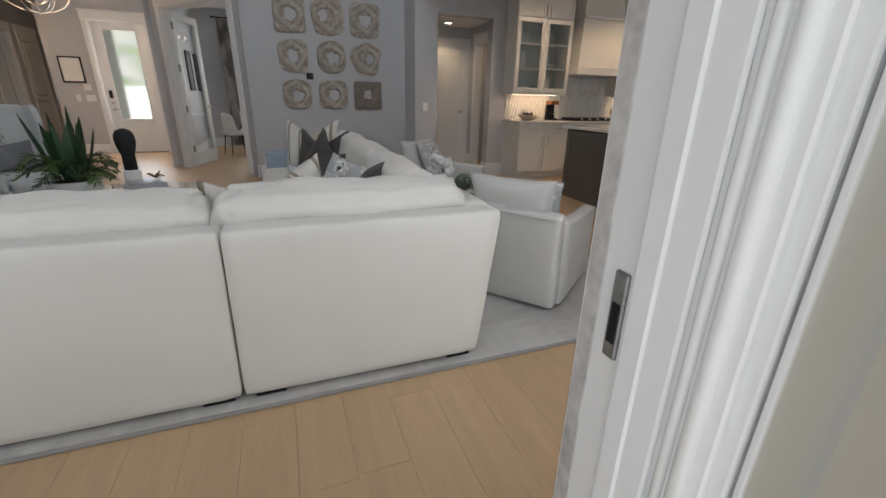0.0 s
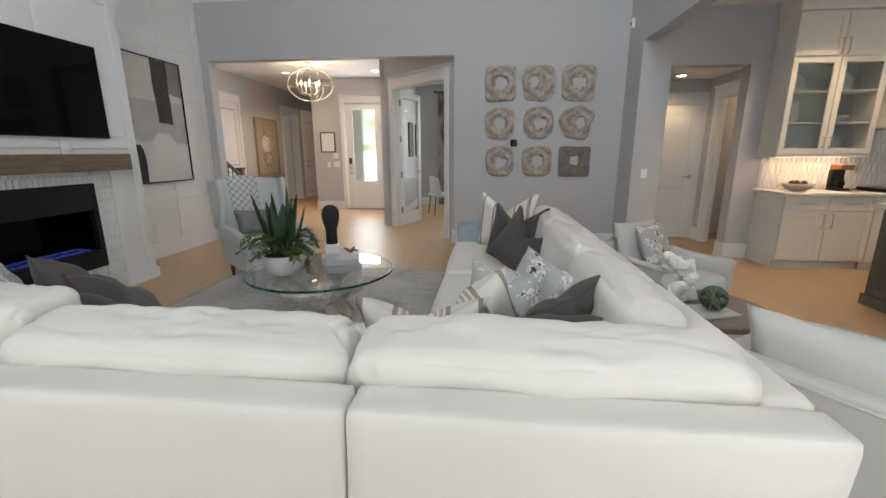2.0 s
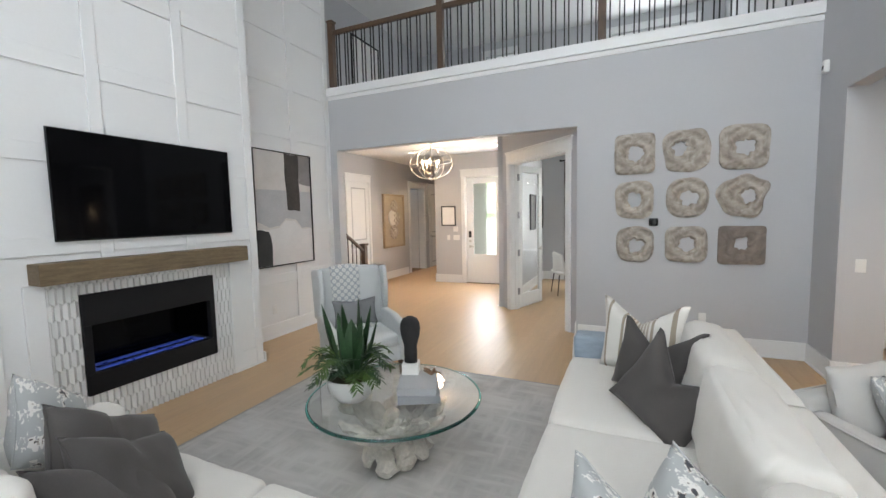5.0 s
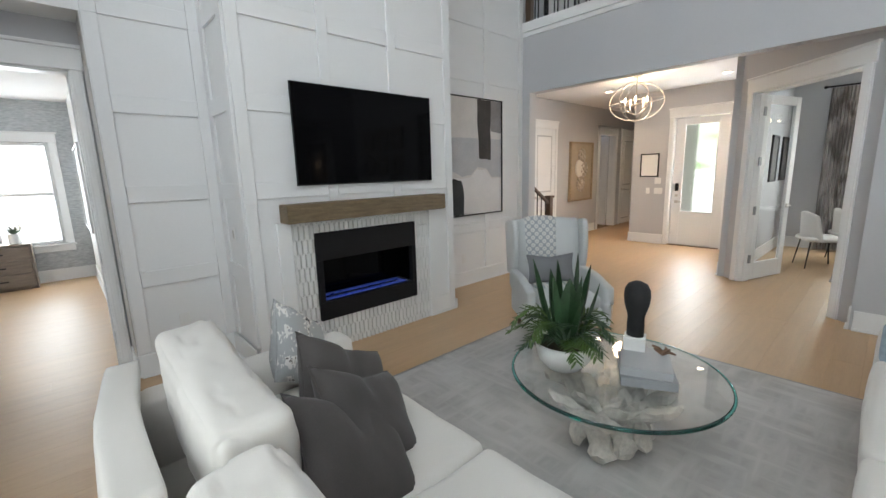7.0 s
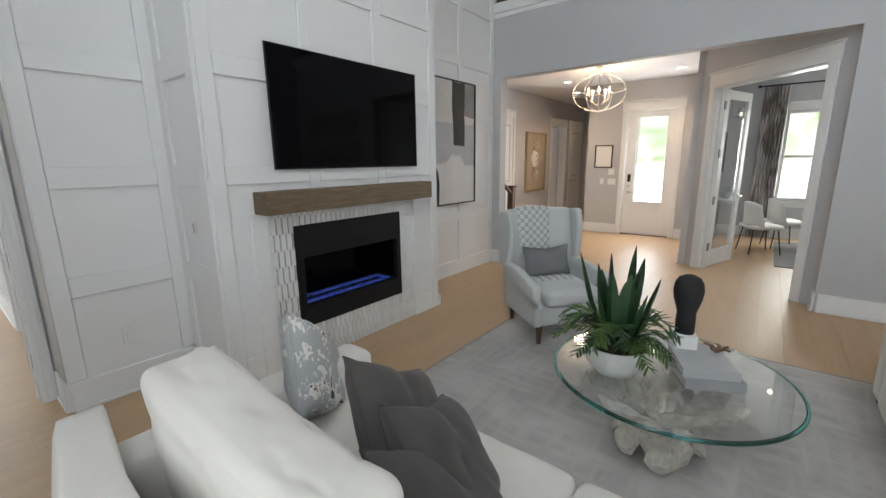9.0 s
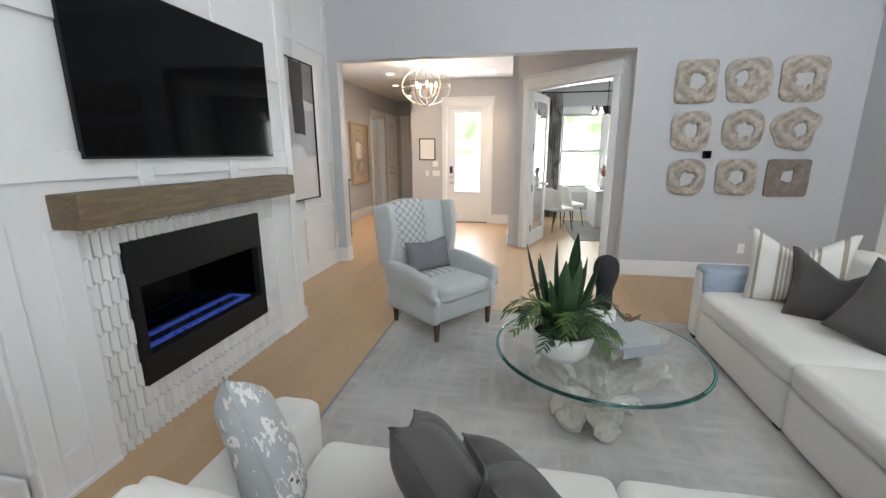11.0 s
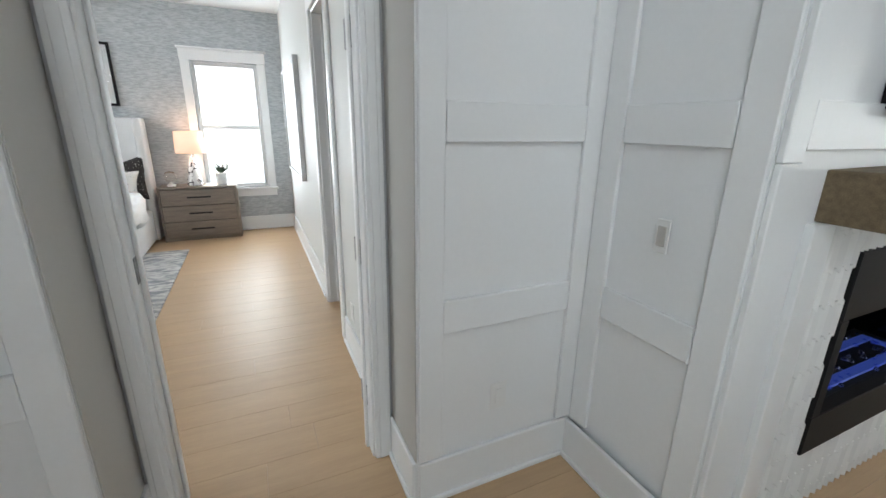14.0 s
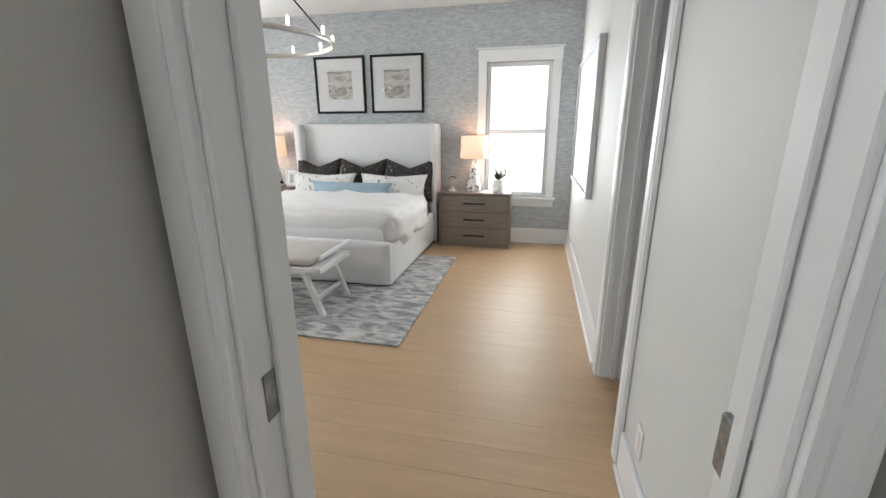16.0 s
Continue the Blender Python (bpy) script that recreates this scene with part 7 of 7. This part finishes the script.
bench = thing("bed_bench", "white bench with a grey-beige cushion at the bed's foot", "bench", pose(-7.03, -0.42, 0.013))
part("cushion", soft(-0.25, 0.25, -0.70, 0.66, 0.40, 0.47, 0.03, 8, 0.006, 0.003), material("oatmeal cushion", (0.52, 0.49, 0.45), 0.92, var=0.05, fine=200), bench, smooth=True)
part("frame", block(-0.26, 0.26, -0.74, 0.74, 0.355, 0.398, 0.005, 2), paint_white, bench)
for y, s in ((-0.62, -1), (0.62, 1)):
    for x in (-0.22, 0.22):
        bm = block(x - 0.022, x + 0.022, y - 0.022, y + 0.022, 0.0, 0.36, 0.004, 1)
        for v in bm.verts:
            v.co.y += s * 0.14 * (0.36 - v.co.z) / 0.36 - s * 0.05
        part("leg", bm, paint_white, bench)
    part("stretcher", block(-0.2, 0.2, y + s * 0.03 - 0.012, y + s * 0.03 + 0.012, 0.10, 0.135, 0.003, 1), paint_white, bench)
    part("handle_rail", block(-0.26, 0.26, y + s * 0.11, y + s * 0.135, 0.47, 0.50, 0.006, 2), paint_white, bench)

weathered = material("weathered grey-brown wood", (0.215, 0.18, 0.15), 0.6, var=0.25, scale=4, fine=35, stretch=(5, 1, 9), bump=0.1, bump_scale=80)


def nightstand(y0):
    t = thing("nightstand", "weathered grey-brown nightstand with three drawers", "nightstand", group="nightstands")
    y1, x0, x1 = y0 + 0.87, -9.385, -9.03
    part("top", block(x0, x1 + 0.004, y0, y1, 0.655, 0.68, 0.004, 1), weathered, t)
    for a in (y0, y1 - 0.022):
        part("side", block(x0, x1, a, a + 0.022, 0.0, 0.654, 0.003, 1), weathered, t)
    part("back", block(x0, x0 + 0.01, y0 + 0.023, y1 - 0.023, 0.03, 0.65), weathered, t)
    part("plinth", block(x0 + 0.02, x1 - 0.015, y0 + 0.023, y1 - 0.023, 0.0, 0.045), weathered, t)
    for k in range(3):
        d2 = part("drawer", block(x0 + 0.02, x1 - 0.002, y0 + 0.026, y1 - 0.026, 0.05 + k * 0.20, 0.244 + k * 0.20, 0.004, 1), weathered, t)
        part("handle", block(x1 + 0.001, x1 + 0.018, (y0 + y1) / 2 - 0.13, (y0 + y1) / 2 + 0.13, 0.14 + k * 0.20, 0.158 + k * 0.20, 0.004, 2), black_metal, d2, "black bar handle")
    return t


shade_glow = bpy.data.materials.new("lit linen lampshade")
shade_glow.use_nodes = True
b = shade_glow.node_tree.nodes["Principled BSDF"]
b.inputs["Base Color"].default_value = (0.8, 0.66, 0.52, 1)
b.inputs["Emission Color"].default_value, b.inputs["Emission Strength"].default_value = (1.0, 0.62, 0.40, 1), 0.75
b.inputs["Roughness"].default_value = 0.9
lamp_pot, ramp, b, nt = patterned("black and white glazed lamp", (0.76, 0.76, 0.75), (0.03, 0.03, 0.035), noise_pick(15, (1, 1, 1), 2, 1.5), 0.25)
ramp.elements[0].position, ramp.elements[1].position = 0.55, 0.59


def bedside_lamp(y):
    t = thing("table_lamp", "lit table lamp with black-and-white ceramic base", "table lamp", pose(-9.20, y, 0.681), "bedside lamps")
    part("base", turned([(0.085, 0), (0.09, 0.02), (0.075, 0.12), (0.05, 0.24), (0.03, 0.34), (0.025, 0.36)], 28), lamp_pot, t, smooth=True)
    bm = bmesh.new()
    rod(bm, (0, 0, 0.36), (0, 0, 0.50), 0.008)
    part("stem", bm, nickel, t)
    bm = bmesh.new()
    n = 32
    rows = [[bm.verts.new((r * math.cos(k * math.tau / n), r * math.sin(k * math.tau / n), z)) for k in range(n)] for r, z in ((0.155, 0.40), (0.165, 0.40), (0.155, 0.66), (0.147, 0.66))]
    for a, c in zip(rows, rows[1:] + rows[:1]):
        for k in range(n):
            bm.faces.new((a[k], a[(k + 1) % n], c[(k + 1) % n], c[k]))
    part("shade", bm, shade_glow, t, "glowing peach lampshade", smooth=True)
    lamp2 = bpy.data.lights.new("bedside_glow", "POINT")
    lamp2.energy, lamp2.color, lamp2.shadow_soft_size = 5, (1.0, 0.6, 0.36), 0.07
    new("bedside_glow", lamp2).location = (-9.20, y, 1.26)
    return t


nightstand(0.71)
nightstand(-2.18)
bedside_lamp(1.11)
bedside_lamp(-1.62)
t = thing("glass_globe", "clear glass globe ornament on a stand", "ornament", pose(-9.14, 0.86, 0.681))
part("stand", turned([(0.05, 0), (0.05, 0.02), (0.02, 0.03), (0.02, 0.05)], 20), ceramic, t, smooth=True)
bm = bmesh.new()
bmesh.ops.create_icosphere(bm, subdivisions=3, radius=0.07, matrix=Matrix.Translation((0, 0, 0.118)))
part("globe", bm, glass("globe glass", (0.98, 0.97, 0.95), 0.02), t, smooth=True)
t = thing("potted_flowers", "small white pot of pale flowers", "plant", pose(-9.16, 1.42, 0.681))
part("pot", turned([(0.06, 0), (0.07, 0.02), (0.072, 0.15), (0.064, 0.15)], 24), ceramic, t, smooth=True)
rnd = random.Random(13)
for k in range(26):
    a, e = rnd.uniform(0, math.tau), rnd.uniform(0.2, 1.4)
    L = rnd.uniform(0.09, 0.15)
    part("leaf", blade((0, 0, 0.14), (L * math.cos(a) * math.cos(e), L * math.sin(a) * math.cos(e), 0.15 + L * math.sin(e)), 0.016, 0.01, 0.3, 4), leaf_grey, t)
petal = material("pale petal", (0.72, 0.70, 0.62), 0.7)
for k in range(12):
    a = rnd.uniform(0, math.tau)
    bm = bmesh.new()
    bmesh.ops.create_icosphere(bm, subdivisions=1, radius=0.015, matrix=Matrix.Translation((0.09 * math.cos(a), 0.09 * math.sin(a), 0.20 + rnd.uniform(0, 0.08))))
    part("blossom", bm, petal, t, smooth=True)
framed("photo_frame", 0.16, 0.22, pose(-9.12, -1.42, 0.681, -8, 0, 90), "small white photo frame on the nightstand", "picture frame", paint_white, mat_white, 0.02, 0.03, material("faded photo", (0.4, 0.42, 0.42), 0.6, var=0.3, scale=20))

sketch, ramp, b, nt = patterned("pale landscape print", (0.23, 0.22, 0.19), (0.62, 0.60, 0.55), noise_pick(6, (1, 1, 2.5), 6, 1.2), 0.7)
ramp.elements[0].position, ramp.elements[1].position = 0.36, 0.55
for y in (-1.02, -0.25):
    t = framed("landscape_print", 0.69, 0.69, pose(-9.409, y, 1.62, 0, 0, 90), "pale landscape print in a black frame with wide white mount", "picture", black_matt, mat_white, 0.028, 0.15, sketch)
    p = part("glazing", block(0.028, 0.662, -0.024, -0.022, 0.028, 0.662), clear_glass, t)
    p.visible_shadow = False
abstract2, ramp, b, nt = patterned("soft grey abstract print", (0.42, 0.46, 0.48), (0.70, 0.71, 0.71), noise_pick(3, (1, 1, 1), 5, 1.5), 0.6)
framed("wall_picture", 1.52, 1.17, pose(-8.98, 2.289, 0.89, 0, 0, 0), "wide grey abstract picture in a silver frame", "picture", material("silver frame", (0.5, 0.5, 0.5), 0.35, metal=0.7), abstract2, 0.03, d=0.05)
wall_plate(-5.5, 2.29, 0.31, 0, label="white wall outlet by the bedroom door")

# wheel chandelier
wheel = thing("wheel_chandelier", "brushed nickel ring chandelier with small bulbs, lit", "chandelier", pose(-7.1, -0.30, 2.05))
bm = ring(0.62, 0.014, 80, 8)
for v in bm.verts:
    v.co.z *= 1.5
part("ring", bm, nickel, wheel, smooth=True)
for k in range(4):
    a = k * math.tau / 4 + 0.5
    bm = bmesh.new()
    rod(bm, (0.62 * math.cos(a), 0.62 * math.sin(a), 0), (0.02 * math.cos(a), 0.02 * math.sin(a), 0.69), 0.006)
    part("hanger", bm, black_metal, wheel)
part("canopy", turned([(0.03, 0.67), (0.06, 0.73), (0.06, 0.749)], 24), black_metal, wheel)
white_bulb = glow("small frosted bulb", (1.0, 0.9, 0.75), 12)
for k in range(12):
    a = k * math.tau / 12
    bm = turned([(0.008, 0.015), (0.008, 0.04), (0.011, 0.052), (0.008, 0.07), (0.001, 0.078)], 12)
    bmesh.ops.translate(bm, verts=bm.verts, vec=(0.62 * math.cos(a), 0.62 * math.sin(a), 0))
    part("bulb", bm, white_bulb, wheel, "glowing small bulb", smooth=True)
t = thing("ceiling_vent", "white slatted ceiling vent", "vent", pose(-8.2, 1.2, 2.799))
part("frame", block(-0.17, 0.17, -0.10, 0.10, -0.012, -0.001, 0.003, 1), paint_white, t)
for k in range(7):
    part("slat", block(-0.15, 0.15, -0.08 + k * 0.024, -0.066 + k * 0.024, -0.018, -0.0125), mid_grey, t)

# ---- outside ----
grass = material("lawn", (0.07, 0.12, 0.03), 0.95, var=0.4, scale=0.6, fine=8)
for n2, b2 in (("ground", (-400, 400, -400, 400)),):
    setting("ground", block(b2[0], b2[1], b2[2], b2[3], -0.4, -0.13), grass, "green lawn round the house", "ground")


def backdrop(name, m, w, h, low, high, strength, scale):
    """A plain hazy distance that glows in the overexposed daylight."""
    mt = bpy.data.materials.new(name)
    mt.use_nodes = True
    nt = mt.node_tree
    b = nt.nodes["Principled BSDF"]
    co = nt.nodes.new("ShaderNodeTexCoord")
    f = noise_pick(scale, (1, 1, 1.6), 5, 0.5)(nt, co.outputs["Object"])
    r = nt.nodes.new("ShaderNodeValToRGB")
    r.color_ramp.elements[0].position, r.color_ramp.elements[1].position = 0.40, 0.62
    r.color_ramp.elements[0].color, r.color_ramp.elements[1].color = (*low, 1), (*high, 1)
    nt.links.new(f, r.inputs["Fac"])
    nt.links.new(r.outputs[0], b.inputs["Emission Color"])
    b.inputs["Base Color"].default_value = (0, 0, 0, 1)
    b.inputs["Emission Strength"].default_value = strength
    ob = setting(name, block(-w / 2, w / 2, 0, 0.05, 0, h), mt, "bright hazy distance", "backdrop")
    ob.matrix_world = m


backdrop("backdrop_front", pose(-1, 19, -0.12), 40, 14, (0.40, 0.56, 0.28), (1, 1, 0.94), 1.9, 0.8)
backdrop("backdrop_street", pose(-1, 18.5, -0.12), 40, 1.5, (0.9, 0.95, 0.85), (1, 1, 1), 3.0, 0.3)
backdrop("backdrop_west", pose(-14, 0, -0.12, 0, 0, 90), 40, 14, (0.9, 0.97, 1), (1, 1, 1), 2.5, 0.2)
backdrop("backdrop_east", pose(14, 3, -0.12, 0, 0, -90), 30, 12, (0.6, 0.75, 0.5), (1, 1, 1), 1.3, 0.3)
backdrop("backdrop_south", pose(0, -9, -0.12, 0, 0, 180), 40, 14, (0.6, 0.75, 0.5), (1, 1, 1), 1.3, 0.3)
# porch outside the garden door
setting("porch_floor", block(-4.75, 8.15, -3.4, 0.549, -0.129, -0.02), material("pale concrete", (0.42, 0.41, 0.39), 0.9, var=0.1, scale=4), "pale concrete porch", "floor")

# ---- oak planks, laid along y ----
PW, GAP = 0.19, 0.0008


def plank_mesh(L):
    bm = block(-PW / 2 + GAP / 2, PW / 2 - GAP / 2, -L / 2 + GAP / 2, L / 2 - GAP / 2, -0.015, 0.0)
    top = [e for e in bm.edges if all(v.co.z > -0.001 for v in e.verts)]
    bmesh.ops.bevel(bm, geom=top, offset=0.0006, segments=1, affect="EDGES")
    bmesh.ops.recalc_face_normals(bm, faces=bm.faces)
    me = bpy.data.meshes.new("plank")
    bm.to_mesh(me)
    bm.free()
    me.materials.append(oak)
    return me


LENGTHS = (1.2, 1.5, 1.8, 2.1)
plank_meshes = {L: plank_mesh(L) for L in LENGTHS}
rnd = random.Random(21)
near, far = [], []
ix = 0
x = -9.5
while x < 8.0:
    y = -3.5 + rnd.uniform(-1.5, 0)
    while y < 14.4:
        L = rnd.choice(LENGTHS)
        cx, cy = x + PW / 2, y + L / 2
        y += L
        south = 0.52 if cx > -4.66 else -3.49
        inside = (-0.6 < cy < 7.4 and -4.7 < cx < 8) or (7.2 <= cy < 14.4 and -5.6 < cx < 3.5) or (cx <= -4.6 and -3.6 < cy < 4.4)
        if not inside:
            continue
        if cy - L / 2 < south:
            L2 = cy + L / 2 - south
            if L2 > 0.05:
                far.append((cx, south + L2 / 2, L2))
            continue
        pick = (-4.3 < cx < 0.9 and 1.0 < cy < 9.5 and not (-2.5 < cx < 0.6 and 2.6 < cy < 5.0)) or (-9.4 < cx <= -4.3 and 0.2 < cy < 2.3)
        (near if pick else far).append((cx, cy, L))
    x += PW
far += near[300:]
for cx, cy, L in near[:300]:
    piece("plank", plank_meshes[L], subfloor, (cx, cy, 0))
verts, faces = [], []
for cx, cy, L in far:
    a, b = PW / 2 - GAP / 2, L / 2 - GAP / 2
    k = len(verts)
    for z, e in ((-0.015, 0), (-0.0006, 0), (0.0, 0.0006)):
        verts += [(cx - a + e, cy - b + e, z), (cx + a - e, cy - b + e, z), (cx + a - e, cy + b - e, z), (cx - a + e, cy + b - e, z)]
    for r in (0, 4):
        faces += [(k + r + i, k + r + (i + 1) % 4, k + r + 4 + (i + 1) % 4, k + r + 4 + i) for i in range(4)]
    faces.append((k + 8, k + 9, k + 10, k + 11))
me = bpy.data.meshes.new("planks")
me.from_pydata(verts, [], faces)
oak_far = oak.copy()
oak_far.name = "light oak floor, joined boards"
for n in oak_far.node_tree.nodes:
    if n.bl_idname == "ShaderNodeObjectInfo":
        geo = oak_far.node_tree.nodes.new("ShaderNodeNewGeometry")
        for link in list(n.outputs["Random"].links):
            oak_far.node_tree.links.new(geo.outputs["Random Per Island"], link.to_socket)
me.materials.append(oak_far)
ob = new("planks", me)
ob.parent = subfloor
tagged(ob, "pale oak boards further off", kind="stuff")
